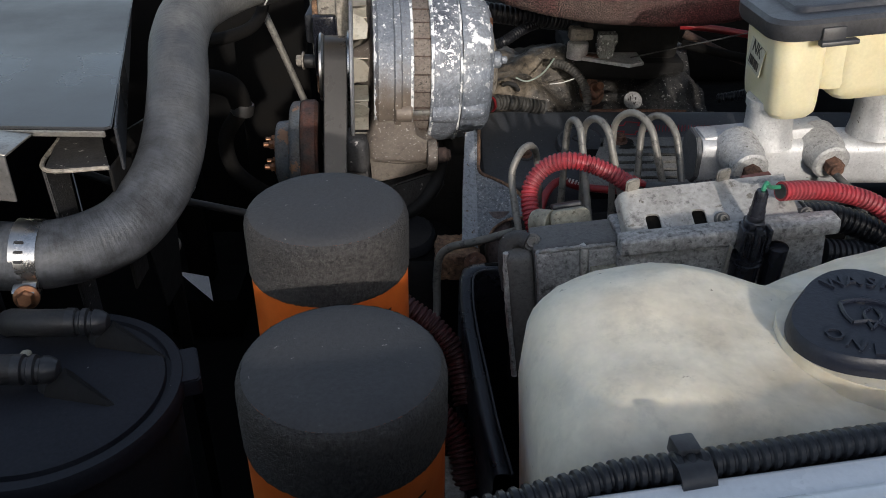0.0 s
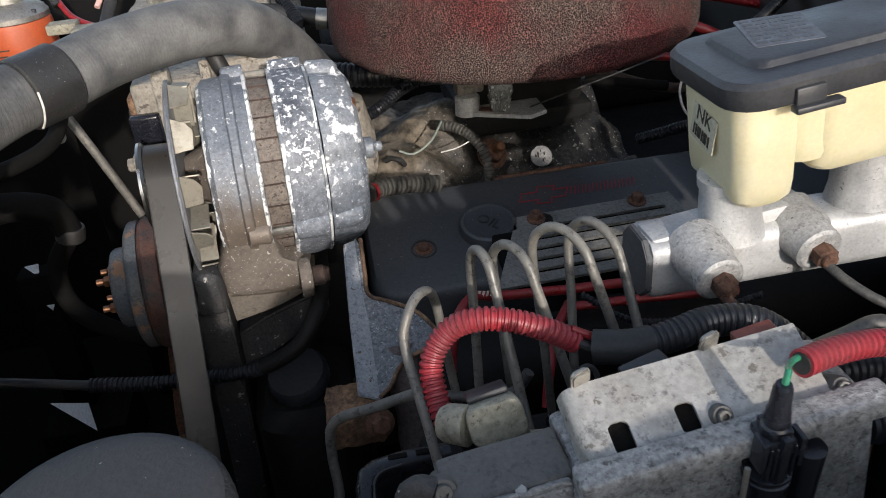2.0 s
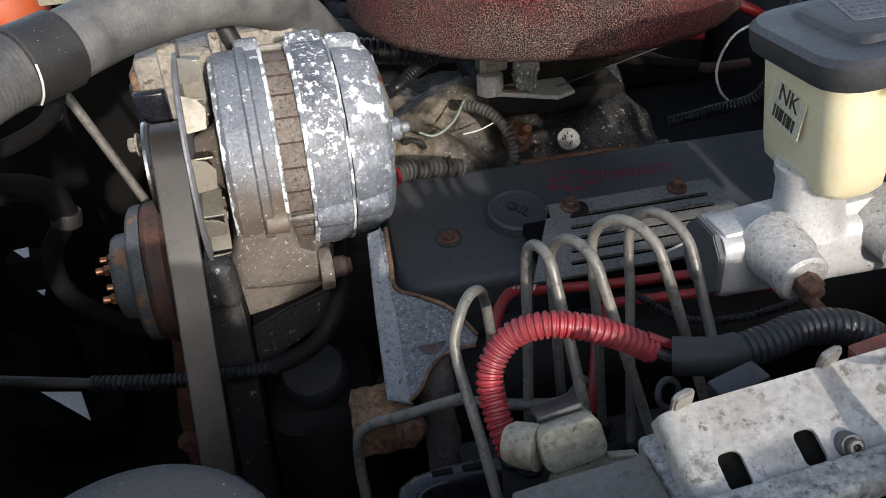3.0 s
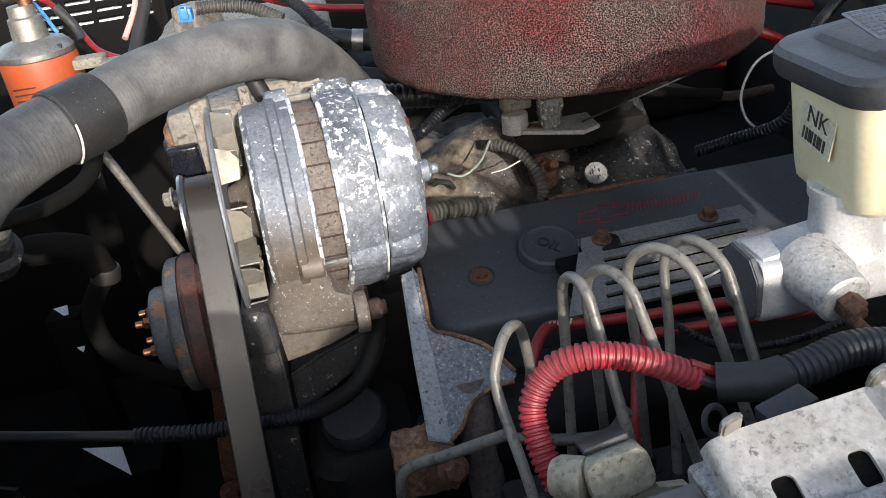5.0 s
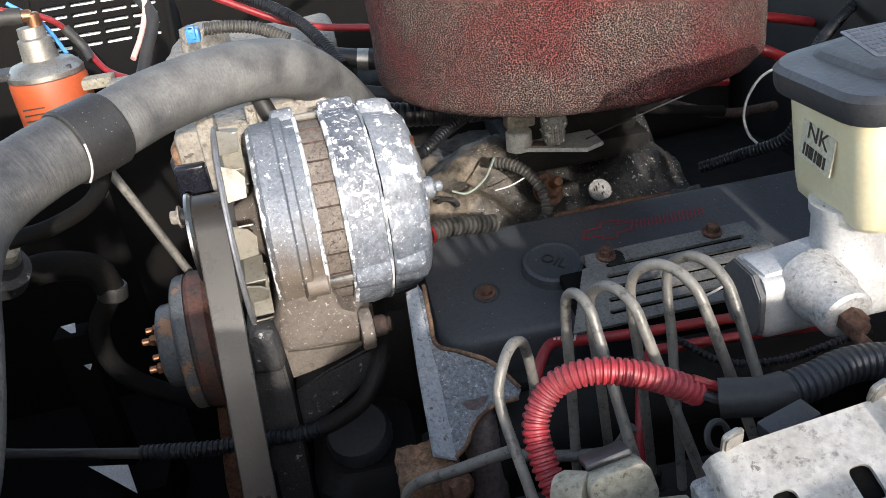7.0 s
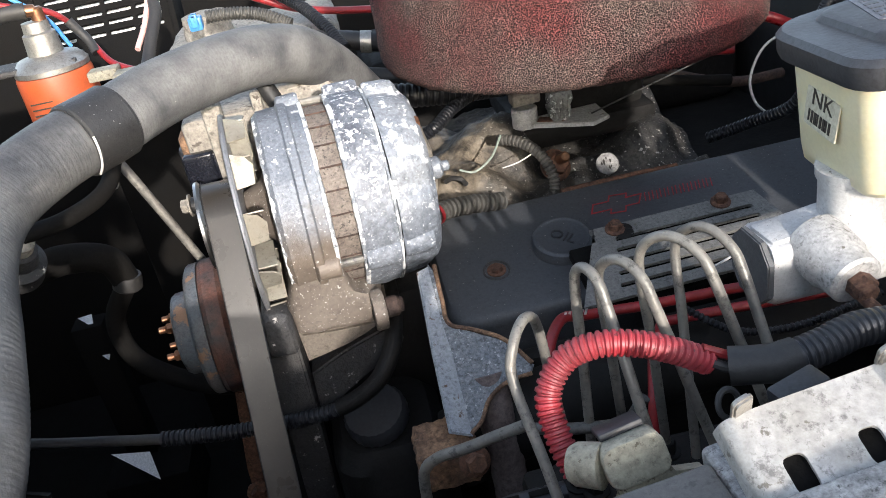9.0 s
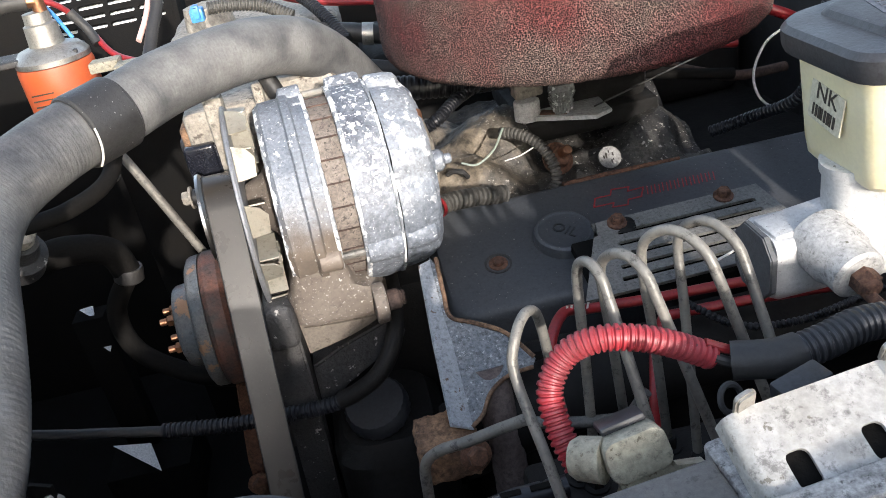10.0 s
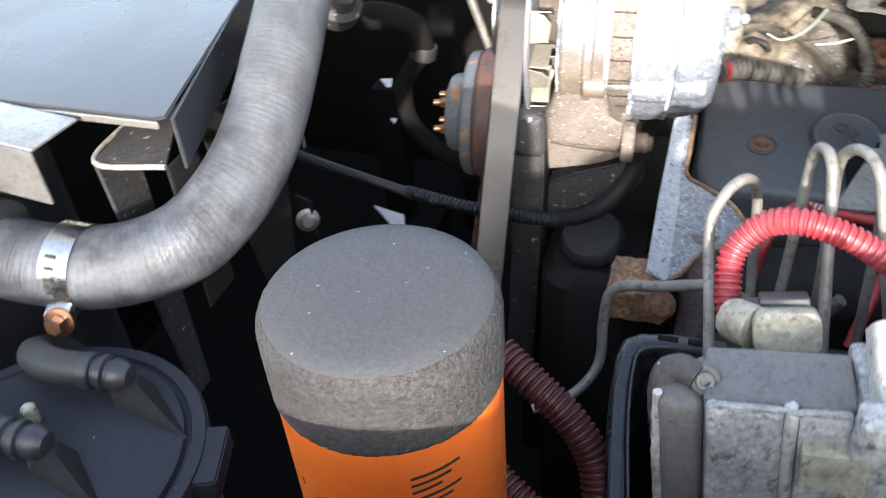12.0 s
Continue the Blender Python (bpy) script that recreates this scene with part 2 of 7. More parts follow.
plate_alloy = mat("stained_bracket_plate", (0.44, 0.425, 0.40), (0.30, 0.285, 0.255), rough=0.5, scale=45, contrast=0.22, grain=0.2, grain_scale=250, bump=0.15, metal=0.3, speck=(0.17, 0.155, 0.13), speck_scale=130, speck_at=0.655, pits=0.5)
end_grey = mat("dull_grey_end", (0.075, 0.073, 0.070), (0.105, 0.10, 0.096), rough=0.6, scale=40, grain=0.2, bump=0.2, pits=0.4)
slot_plate = mat("grey_slotted_plate", (0.125, 0.124, 0.117), (0.195, 0.19, 0.175), rough=0.55, scale=35, grain=0.3, bump=0.3, speck=(0.09, 0.08, 0.065), speck_scale=100, speck_at=0.66, pits=0.5)
line_steel = mat("grey_brake_line", (0.125, 0.121, 0.112), (0.270, 0.252, 0.218), rough=0.5, scale=30, contrast=0.17, grain=0.12, grain_scale=300, bump=0.2, metal=0.3, pits=0.55)
line_dark = mat("dark_steel_line", (0.07, 0.07, 0.068), (0.12, 0.115, 0.105), rough=0.5, scale=50, grain=0.3, bump=0.2, metal=0.3)
red_loom_mat = mat("dusty_red_conduit", (0.36, 0.026, 0.036), (0.19, 0.036, 0.042), rough=0.46, scale=40, grain=0.15, bump=0.06, pits=0.25)
red_dirty = mat("grimy_red_conduit", (0.095, 0.015, 0.014), (0.035, 0.010, 0.009), rough=0.5, scale=40, grain=0.3, bump=0.1)
red_wire = mat("red_wire_jacket", (0.30, 0.017, 0.021), (0.18, 0.016, 0.018), rough=0.4, bump=0.0)
pink_wire = mat("pink_wire_jacket", (0.70, 0.36, 0.32), (0.6, 0.4, 0.36), rough=0.5, bump=0.0)
white_wire = mat("white_wire_jacket", (0.72, 0.70, 0.66), (0.55, 0.53, 0.5), rough=0.5, bump=0.0)
faded_green = mat("faded_green_jacket", (0.22, 0.30, 0.25), (0.30, 0.33, 0.29), rough=0.6, bump=0.0)
green_wire = mat("green_wire_jacket", (0.03, 0.22, 0.12), (0.03, 0.15, 0.09), rough=0.45, bump=0.0)
blue_plastic = mat("blue_plastic", (0.06, 0.24, 0.58), (0.08, 0.3, 0.62), rough=0.45, bump=0.0)
clip_brown = mat("red_brown_clip_plastic", (0.20, 0.050, 0.030), (0.13, 0.036, 0.024), rough=0.45, scale=60, grain=0.2, bump=0.05)
dusty_loom = mat("dusty_corrugated_conduit", (0.035, 0.034, 0.032), (0.085, 0.080, 0.070), rough=0.6, scale=40, grain=0.3, bump=0.1)
loom_greyed = mat("greyed_black_conduit", (0.014, 0.015, 0.020), (0.030, 0.031, 0.034), rough=0.42, scale=30, grain=0.2, bump=0.08, speck=(0.30, 0.29, 0.27), speck_scale=210, speck_at=0.71)
loom_black = mat("black_corrugated_conduit", (0.007, 0.008, 0.011), (0.015, 0.016, 0.019), rough=0.38, spec=0.4, scale=30, grain=0.2, bump=0.05, speck=(0.24, 0.23, 0.21), speck_scale=260, speck_at=0.725)
cream_plastic = mat("cream_connector_plastic", (0.40, 0.375, 0.285), (0.17, 0.155, 0.118), rough=0.6, scale=45, grain=0.25, grain_scale=350, bump=0.2, speck=(0.13, 0.11, 0.075), speck_scale=170, speck_at=0.625, pits=0.4)
tank_plastic = mat("translucent_tank_plastic", (0.44, 0.375, 0.27), (0.67, 0.615, 0.50), rough=0.45, scale=13, contrast=0.13, middle=0.41, grain=0.10, grain_scale=90, bump=0.06, speck=(0.20, 0.17, 0.12), speck_scale=120, speck_at=0.70, sss=0.75, pits=0.12)
reservoir_plastic = mat("yellowed_reservoir_plastic", (0.54, 0.485, 0.305), (0.64, 0.595, 0.42), rough=0.36, scale=14, grain=0.05, bump=0.02, sss=0.8)
lid_rubber = mat("grey_black_lid_plastic", (0.0223, 0.0248, 0.0310), (0.0434, 0.0446, 0.0484), rough=0.42, scale=22, grain=0.25, bump=0.12, speck=(0.2, 0.19, 0.18), speck_scale=170, speck_at=0.71, pits=0.3)
cap_blue_black = mat("blue_black_cap_plastic", (0.008, 0.010, 0.018), (0.015, 0.018, 0.026), rough=0.36, spec=0.28, scale=40, grain=0.2, bump=0.08, speck=(0.2, 0.2, 0.2), speck_scale=190, speck_at=0.73)
label_paper = mat("soiled_paper_label", (0.52, 0.49, 0.38), (0.38, 0.36, 0.28), rough=0.6, scale=90, bump=0.0)
alt_edge = mat("paint_worn_off_the_edges", (0.17, 0.185, 0.21), (0.27, 0.285, 0.30), rough=0.5, scale=40, grain=0.3, bump=0.3, speck=(0.80, 0.80, 0.79), speck_scale=75, speck_at=0.49, metal=0.1, pits=0.3)
plug_gloss = mat("glossy_blue_black_plug", (0.010, 0.011, 0.016), (0.017, 0.018, 0.024), rough=0.24, rough_vary=0.08, scale=30, grain=0.15, bump=0.03, speck=(0.16, 0.16, 0.16), speck_scale=210, speck_at=0.72)
outlet_alloy = mat("dulled_cast_outlet", (0.34, 0.335, 0.325), (0.47, 0.465, 0.45), rough=0.55, scale=60, grain=0.25, bump=0.3, metal=0.3, speck=(0.16, 0.15, 0.13), speck_scale=170, speck_at=0.66, pits=0.45)
alt_front = mat("chipped_paint_under_tan_dirt", (0.120, 0.137, 0.165), (0.195, 0.212, 0.238), rough=0.5, scale=40, grain=0.3, grain_scale=420, bump=0.3, speck=(0.74, 0.74, 0.74), speck_scale=95, speck_at=0.635, metal=0.1, pits=0.35)


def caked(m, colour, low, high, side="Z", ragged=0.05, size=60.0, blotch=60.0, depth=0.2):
    """Another colour, such as dirt, over one part of a surface, below a ragged edge."""
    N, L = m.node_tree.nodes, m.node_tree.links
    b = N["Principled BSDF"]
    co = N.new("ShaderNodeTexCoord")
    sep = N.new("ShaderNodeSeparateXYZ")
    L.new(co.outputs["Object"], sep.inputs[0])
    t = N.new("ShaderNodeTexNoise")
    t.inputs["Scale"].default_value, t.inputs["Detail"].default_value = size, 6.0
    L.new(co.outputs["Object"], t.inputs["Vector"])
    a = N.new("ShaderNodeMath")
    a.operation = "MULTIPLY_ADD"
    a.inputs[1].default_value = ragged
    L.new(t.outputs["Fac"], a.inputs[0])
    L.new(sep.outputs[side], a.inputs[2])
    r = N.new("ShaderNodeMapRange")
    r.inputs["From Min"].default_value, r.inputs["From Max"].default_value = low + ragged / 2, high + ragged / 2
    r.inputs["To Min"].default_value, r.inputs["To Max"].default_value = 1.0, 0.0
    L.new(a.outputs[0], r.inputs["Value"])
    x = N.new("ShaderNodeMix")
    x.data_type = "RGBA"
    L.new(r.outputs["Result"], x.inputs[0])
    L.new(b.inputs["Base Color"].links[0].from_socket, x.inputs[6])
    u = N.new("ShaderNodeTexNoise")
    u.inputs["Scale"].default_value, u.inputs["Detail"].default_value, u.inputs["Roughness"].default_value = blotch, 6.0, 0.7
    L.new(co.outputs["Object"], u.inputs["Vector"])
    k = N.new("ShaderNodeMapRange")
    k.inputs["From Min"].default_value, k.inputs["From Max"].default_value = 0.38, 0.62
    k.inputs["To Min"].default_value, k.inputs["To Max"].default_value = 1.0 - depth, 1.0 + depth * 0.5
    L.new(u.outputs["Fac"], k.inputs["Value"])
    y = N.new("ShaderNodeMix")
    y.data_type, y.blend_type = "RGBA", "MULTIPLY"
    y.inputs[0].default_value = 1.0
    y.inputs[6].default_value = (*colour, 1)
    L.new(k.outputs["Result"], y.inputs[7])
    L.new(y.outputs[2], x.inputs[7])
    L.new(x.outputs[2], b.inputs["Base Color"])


def flecked(m, colour, size, at, detail=3.0):
    """Small chips of another colour all over a surface."""
    N, L = m.node_tree.nodes, m.node_tree.links
    b = N["Principled BSDF"]
    co = N.new("ShaderNodeTexCoord")
    t = N.new("ShaderNodeTexNoise")
    t.inputs["Scale"].default_value, t.inputs["Detail"].default_value, t.inputs["Roughness"].default_value = size, detail, 0.6
    L.new(co.outputs["Object"], t.inputs["Vector"])
    r = N.new("ShaderNodeMapRange")
    r.inputs["From Min"].default_value, r.inputs["From Max"].default_value = at - 0.012, at + 0.012
    L.new(t.outputs["Fac"], r.inputs["Value"])
    x = N.new("ShaderNodeMix")
    x.data_type = "RGBA"
    L.new(r.outputs["Result"], x.inputs[0])
    L.new(b.inputs["Base Color"].links[0].from_socket, x.inputs[6])
    x.inputs[7].default_value = (*colour, 1)
    L.new(x.outputs[2], b.inputs["Base Color"])


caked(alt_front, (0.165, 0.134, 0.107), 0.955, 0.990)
# Plain blue-grey over the lower part, with the chips above.
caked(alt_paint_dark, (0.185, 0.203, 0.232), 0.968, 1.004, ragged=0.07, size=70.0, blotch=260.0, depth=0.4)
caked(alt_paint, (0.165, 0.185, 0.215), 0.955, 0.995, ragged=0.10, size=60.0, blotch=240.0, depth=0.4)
for _m, _c, _s, _at in ((alt_paint_dark, (0.62, 0.63, 0.64), 520.0, 0.655), (alt_paint, (0.64, 0.65, 0.66), 480.0, 0.665), (alt_front, (0.62, 0.61, 0.58), 430.0, 0.675),
                        (alt_paint_dark, (0.055, 0.06, 0.07), 300.0, 0.68), (stator_iron, (0.05, 0.042, 0.036), 420.0, 0.62), (alt_dirt, (0.42, 0.40, 0.37), 520.0, 0.66),
                        (cover_black, (0.30, 0.28, 0.25), 420.0, 0.715), (belt_rubber, (0.09, 0.08, 0.07), 700.0, 0.70),
                        (sleeve_rubber, (0.26, 0.25, 0.24), 430.0, 0.69), (cast_alloy, (0.16, 0.15, 0.14), 380.0, 0.69), (red_loom_mat, (0.10, 0.02, 0.02), 420.0, 0.66)):
    flecked(_m, _c, _s, _at)


def woven(m, along, around, depth):
    """Fine wrap marks of a fabric-moulded hose, laid along and round it."""
    N, L = m.node_tree.nodes, m.node_tree.links
    b = N["Principled BSDF"]
    uvn = N.new("ShaderNodeUVMap")
    uvn.uv_map = "along"
    mp = N.new("ShaderNodeMapping")
    mp.inputs["Scale"].default_value = (along, around, 0.0)
    L.new(uvn.outputs["UV"], mp.inputs["Vector"])
    t = N.new("ShaderNodeTexWave")
    t.wave_type, t.bands_direction = "BANDS", "DIAGONAL"
    t.inputs["Scale"].default_value, t.inputs["Distortion"].default_value, t.inputs["Detail"].default_value, t.inputs["Detail Scale"].default_value = 1.0, 6.0, 4.0, 1.6
    L.new(mp.outputs["Vector"], t.inputs["Vector"])
    r = N.new("ShaderNodeMapRange")
    r.inputs["From Min"].default_value, r.inputs["From Max"].default_value = 0.0, 1.0
    r.inputs["To Min"].default_value, r.inputs["To Max"].default_value = 1.0 - depth, 1.0 + depth * 0.6
    L.new(t.outputs["Fac"], r.inputs["Value"])
    x = N.new("ShaderNodeMix")
    x.data_type, x.blend_type = "RGBA", "MULTIPLY"
    x.inputs[0].default_value = 1.0
    L.new(b.inputs["Base Color"].links[0].from_socket, x.inputs[6])
    L.new(r.outputs["Result"], x.inputs[7])
    L.new(x.outputs[2], b.inputs["Base Color"])
    h = N.new("ShaderNodeBump")
    h.inputs["Strength"].default_value, h.inputs["Distance"].default_value = depth * 2.5, 0.0006
    L.new(t.outputs["Fac"], h.inputs["Height"])
    L.new(b.inputs["Normal"].links[0].from_socket, h.inputs["Normal"])
    L.new(h.outputs["Normal"], b.inputs["Normal"])


woven(hose_rubber, 260.0, 2.2, 0.035)
# Darker blue-black towards the hose's low-y end.
caked(hose_lower, (0.055, 0.060, 0.068), 0.470, 0.60, "Y", 0.10, 30.0, 40.0, 0.6)
woven(hose_lower, 170.0, 2.2, 0.07)
foam_red = foam_mat("oiled_red_foam")
plug_white = mat("white_corrosion", (0.27, 0.265, 0.255), (0.17, 0.165, 0.157), rough=0.8, scale=120, grain=0.3, grain_scale=500, bump=0.4, speck=(0.06, 0.055, 0.05), speck_scale=330, speck_at=0.66, pits=0.3)
clear_plastic = mat("clear_ribbed_plastic", (0.66, 0.66, 0.63), (0.50, 0.50, 0.47), rough=0.22, scale=90, grain=0.3, grain_scale=350, bump=0.5, pits=0.3)
clear_plastic.node_tree.nodes["Principled BSDF"].inputs["Transmission Weight"].default_value = 0.55
ledge_alloy = mat("grey_white_flange", (0.46, 0.455, 0.44), (0.60, 0.595, 0.575), rough=0.6, scale=50, metal=0.2, grain=0.25, bump=0.2, speck=(0.16, 0.09, 0.05), speck_scale=120, speck_at=0.66, pits=0.3)
dirty_alloy = mat("dust_covered_alloy", (0.235, 0.21, 0.175), (0.33, 0.30, 0.255), rough=0.75, scale=40, grain=0.35, grain_scale=220, bump=0.4, speck=(0.09, 0.075, 0.06), speck_scale=75, speck_at=0.64, pits=0.5)
# The dark base holds the air filter's shade as well as grime.
manifold_mat = mat("grimy_filter_shaded_casting", (0.030, 0.029, 0.028), (0.085, 0.078, 0.066), rough=0.55, scale=22, contrast=0.10, middle=0.55, grain=0.5, grain_scale=260, bump=0.6, speck=(0.40, 0.38, 0.34), speck_scale=210, speck_at=0.64, spec=0.4, pits=0.5)
flecked(manifold_mat, (0.46, 0.44, 0.40), 330.0, 0.672)
# Beige dust on the left; the right keeps the shade painted dark.
caked(manifold_mat, (0.165, 0.138, 0.104), 0.11, 0.20, "X", 0.22, 34.0, 42.0, 0.85)
wing_paint = mat("white_wing_paint", (0.66, 0.68, 0.70), (0.72, 0.73, 0.74), rough=0.3, scale=12, grain=0.04, bump=0.02, coat=0.3, speck=(0.36, 0.34, 0.30), speck_scale=45, speck_at=0.69, pits=0.06)
# White that stands for daylight showing through gaps.
daylight_white = mat("white_standing_for_daylight", (0.86, 0.86, 0.86), (0.8, 0.8, 0.8), rough=0.6, bump=0.0)
body_grey = mat("grey_green_body_paint", (0.15, 0.178, 0.178), (0.20, 0.225, 0.22), rough=0.5, scale=8, grain=0.1, bump=0.05)
asphalt = mat("asphalt", (0.045, 0.045, 0.046), (0.06, 0.059, 0.057), rough=0.9, scale=4, grain=0.5, grain_scale=120, bump=0.4)

# ---- building blocks ----
X, Y, Z = Vector((1, 0, 0)), Vector((0, 1, 0)), Vector((0, 0, 1))
PLACED = {}


def thing(name, at, label, category, group="", kind=""):
    """An empty at the base of a thing, which carries its parts."""
    ob = new(name)
    ob.empty_display_size = 0.02
    ob.matrix_world = Matrix.Translation(at)
    PLACED[ob.name] = Matrix.Translation(at)
    return tagged(ob, label, category, group, kind)


def mesh_of(bm, name, material, sharp=35):
    me = bpy.data.meshes.new(name)
    bmesh.ops.recalc_face_normals(bm, faces=bm.faces)
    for f in bm.faces:
        f.smooth = True
    bm.to_mesh(me)
    bm.free()
    me.set_sharp_from_angle(angle=radians(sharp))
    me.materials.append(material)
    return me


def part(name, bm, material, parent, label="", sharp=35):
    """One mesh under a thing or a part."""
    ob = new(name, mesh_of(bm, name, material, sharp))
    ob.parent = parent
    ob.matrix_parent_inverse = PLACED.get(parent.name, Matrix()).inverted()
    return tagged(ob, label)


def solo(name, bm, material, label, category="", group="", kind="", sharp=35):
    """A thing that is one mesh."""
    return tagged(new(name, mesh_of(bm, name, material, sharp)), label, category, group, kind)


def merge(*bms):
    out = bms[0]
    for other in bms[1:]:
        me = bpy.data.meshes.new("tmp")
        other.to_mesh(me)
        out.from_mesh(me)
        other.free()
        bpy.data.meshes.remove(me)
    return out


def moved(bm, m):
    bmesh.ops.transform(bm, matrix=m, verts=bm.verts)
    return bm


def frame_of(origin, ax, up=Z):
    """A frame whose z runs along ax."""
    w = Vector(ax).normalized()
    u = Vector(up) - w * w.dot(Vector(up))
    if u.length < 1e-4:
        u = Vector((1, 0, 0)) - w * w.x
    u.normalize()
    v = w.cross(u)
    m = Matrix((u, v, w)).transposed().to_4x4()
    m.translation = Vector(origin)
    return m


def axes(origin, ax, ay):
    """A frame from its origin and the ways of its x and y."""
    u = Vector(ax).normalized()
    v = Vector(ay) - u * u.dot(Vector(ay))
    v.normalize()
    m = Matrix((u, v, u.cross(v))).transposed().to_4x4()
    m.translation = Vector(origin)
    return m


def box(x0, x1, y0, y1, z0, z1, bevel=0.002, m=None, segs=2):
    bm = bmesh.new()
    bmesh.ops.create_cube(bm, size=1)
    for v in bm.verts:
        v.co = Vector((x0 + (v.co.x + 0.5) * (x1 - x0), y0 + (v.co.y + 0.5) * (y1 - y0), z0 + (v.co.z + 0.5) * (z1 - z0)))
    if bevel:
        bmesh.ops.bevel(bm, geom=bm.edges[:], offset=bevel, segments=segs, affect="EDGES", profile=0.5, clamp_overlap=True)
    return moved(bm, m) if m else bm


def lathe(profile, m, seg=40):
    """A solid of turning round z of the frame m; the profile is rows of height and radius."""
    bm = bmesh.new()
    rings = []
    for h, r in profile:
        if r < 1e-6:
            rings.append([bm.verts.new((0, 0, h))])
        else:
            rings.append([bm.verts.new((r * math.cos(2 * math.pi * i / seg), r * math.sin(2 * math.pi * i / seg), h)) for i in range(seg)])
    for a, b in zip(rings, rings[1:]):
        for i in range(seg):
            j = (i + 1) % seg
            if len(a) == 1 and len(b) > 1:
                bm.faces.new((a[0], b[i], b[j]))
            elif len(b) == 1 and len(a) > 1:
                bm.faces.new((a[i], b[0], a[j]))
            elif len(a) > 1:
                bm.faces.new((a[i], b[i], b[j], a[j]))
    return moved(bm, m)


def rod(p0, p1, r, seg=16, bevel=None):
    p0, p1 = Vector(p0), Vector(p1)
    h = (p1 - p0).length
    c = min(r * 0.25, h * 0.3) if bevel is None else bevel
    return lathe([(0, 0), (0, r - c), (c, r), (h - c, r), (h, r - c), (h, 0)], frame_of(p0, p1 - p0), seg)


def bolt(p, ax, r, h, washer=True):
    """A hexagon head on a washer; p is the seat."""
    m = frame_of(p, ax)
    parts = [lathe([(0, 0), (0, r), (h * 0.85, r), (h, r * 0.82), (h, 0)], m, 6)]
    if washer:
        parts.append(lathe([(0, 0), (0, r * 1.5), (h * 0.2, r * 1.5), (h * 0.25, r * 1.35), (h * 0.25, 0)], m, 20))
    return merge(*parts)


def curve(points, step=0.004):
    """Even steps along a smooth line through the points."""
    P = [Vector(p) for p in points]
    P = [p for i, p in enumerate(P) if not i or (p - P[i - 1]).length > 1e-5]
    P = [P[0] * 2 - P[1]] + P + [P[-1] * 2 - P[-2]]
    dense = []
    for a, b, c, d in zip(P, P[1:], P[2:], P[3:]):
        t0, t1 = 0.0, (b - a).length ** 0.5
        t2 = t1 + (c - b).length ** 0.5
        t3 = t2 + (d - c).length ** 0.5
        for i in range(24):
            t = t1 + (t2 - t1) * i / 24
            a1 = a * ((t1 - t) / (t1 - t0)) + b * ((t - t0) / (t1 - t0))
            a2 = b * ((t2 - t) / (t2 - t1)) + c * ((t - t1) / (t2 - t1))
            a3 = c * ((t3 - t) / (t3 - t2)) + d * ((t - t2) / (t3 - t2))
            b1 = a1 * ((t2 - t) / (t2 - t0)) + a2 * ((t - t0) / (t2 - t0))
            b2 = a2 * ((t3 - t) / (t3 - t1)) + a3 * ((t - t1) / (t3 - t1))
            dense.append(b1 * ((t2 - t) / (t2 - t1)) + b2 * ((t - t1) / (t2 - t1)))
    dense.append(P[-2])
    length = sum((b - a).length for a, b in zip(dense, dense[1:]))
    n = max(2, round(length / step))
    out, want, gone = [dense[0]], length / n, 0.0
    for a, b in zip(dense, dense[1:]):
        d = (b - a).length
        while d > 1e-9 and gone + d >= want * len(out) - 1e-9 and len(out) < n:
            out.append(a.lerp(b, (want * len(out) - gone) / d))
        gone += d
    out.append(dense[-1])
    return out


def tube(points, r, step=0.004, seg=14, cap=True, squash=1.0):
    """A bent tube; r is a radius or a function of the metres along it."""
    C = curve(points, step)
    bm = bmesh.new()
    w = (C[1] - C[0]).normalized()
    u = w.orthogonal().normalized()
    rings, s = [], 0.0
    for i, p in enumerate(C):
        t = (C[min(i + 1, len(C) - 1)] - C[max(i - 1, 0)]).normalized()
        q = w.rotation_difference(t)
        u = (q @ u).normalized()
        w = t
        v = w.cross(u)
        if i:
            s += (p - C[i - 1]).length
        rr = r(s) if callable(r) else r
        rings.append([bm.verts.new(p + (u * math.cos(2 * math.pi * k / seg) + v * math.sin(2 * math.pi * k / seg) * squash) * rr) for k in range(seg)])
    uv = bm.loops.layers.uv.new("along")
    far = [i * step for i in range(len(C))]
    for i, (a, b) in enumerate(zip(rings, rings[1:])):
        for k in range(seg):
            f = bm.faces.new((a[k], a[(k + 1) % seg], b[(k + 1) % seg], b[k]))
            for lp, q in zip(f.loops, ((far[i], k), (far[i], k + 1), (far[i + 1], k + 1), (far[i + 1], k))):
                lp[uv].uv = (q[0], q[1] / seg)
    if cap:
        bm.faces.new(rings[0][::-1])
        bm.faces.new(rings[-1])
    return bm


def conduit(points, r, pitch=0.0058, depth=0.0014, seg=14):
    """Corrugated tube: square-shouldered ribs along its length."""
    def rr(s):
        k = (s / pitch) % 1.0
        return r - depth * (0.0 if k < 0.5 else 0.5 if k < 0.6 or k >= 0.9 else 1.0)
    return tube(points, rr, pitch / 10, seg)


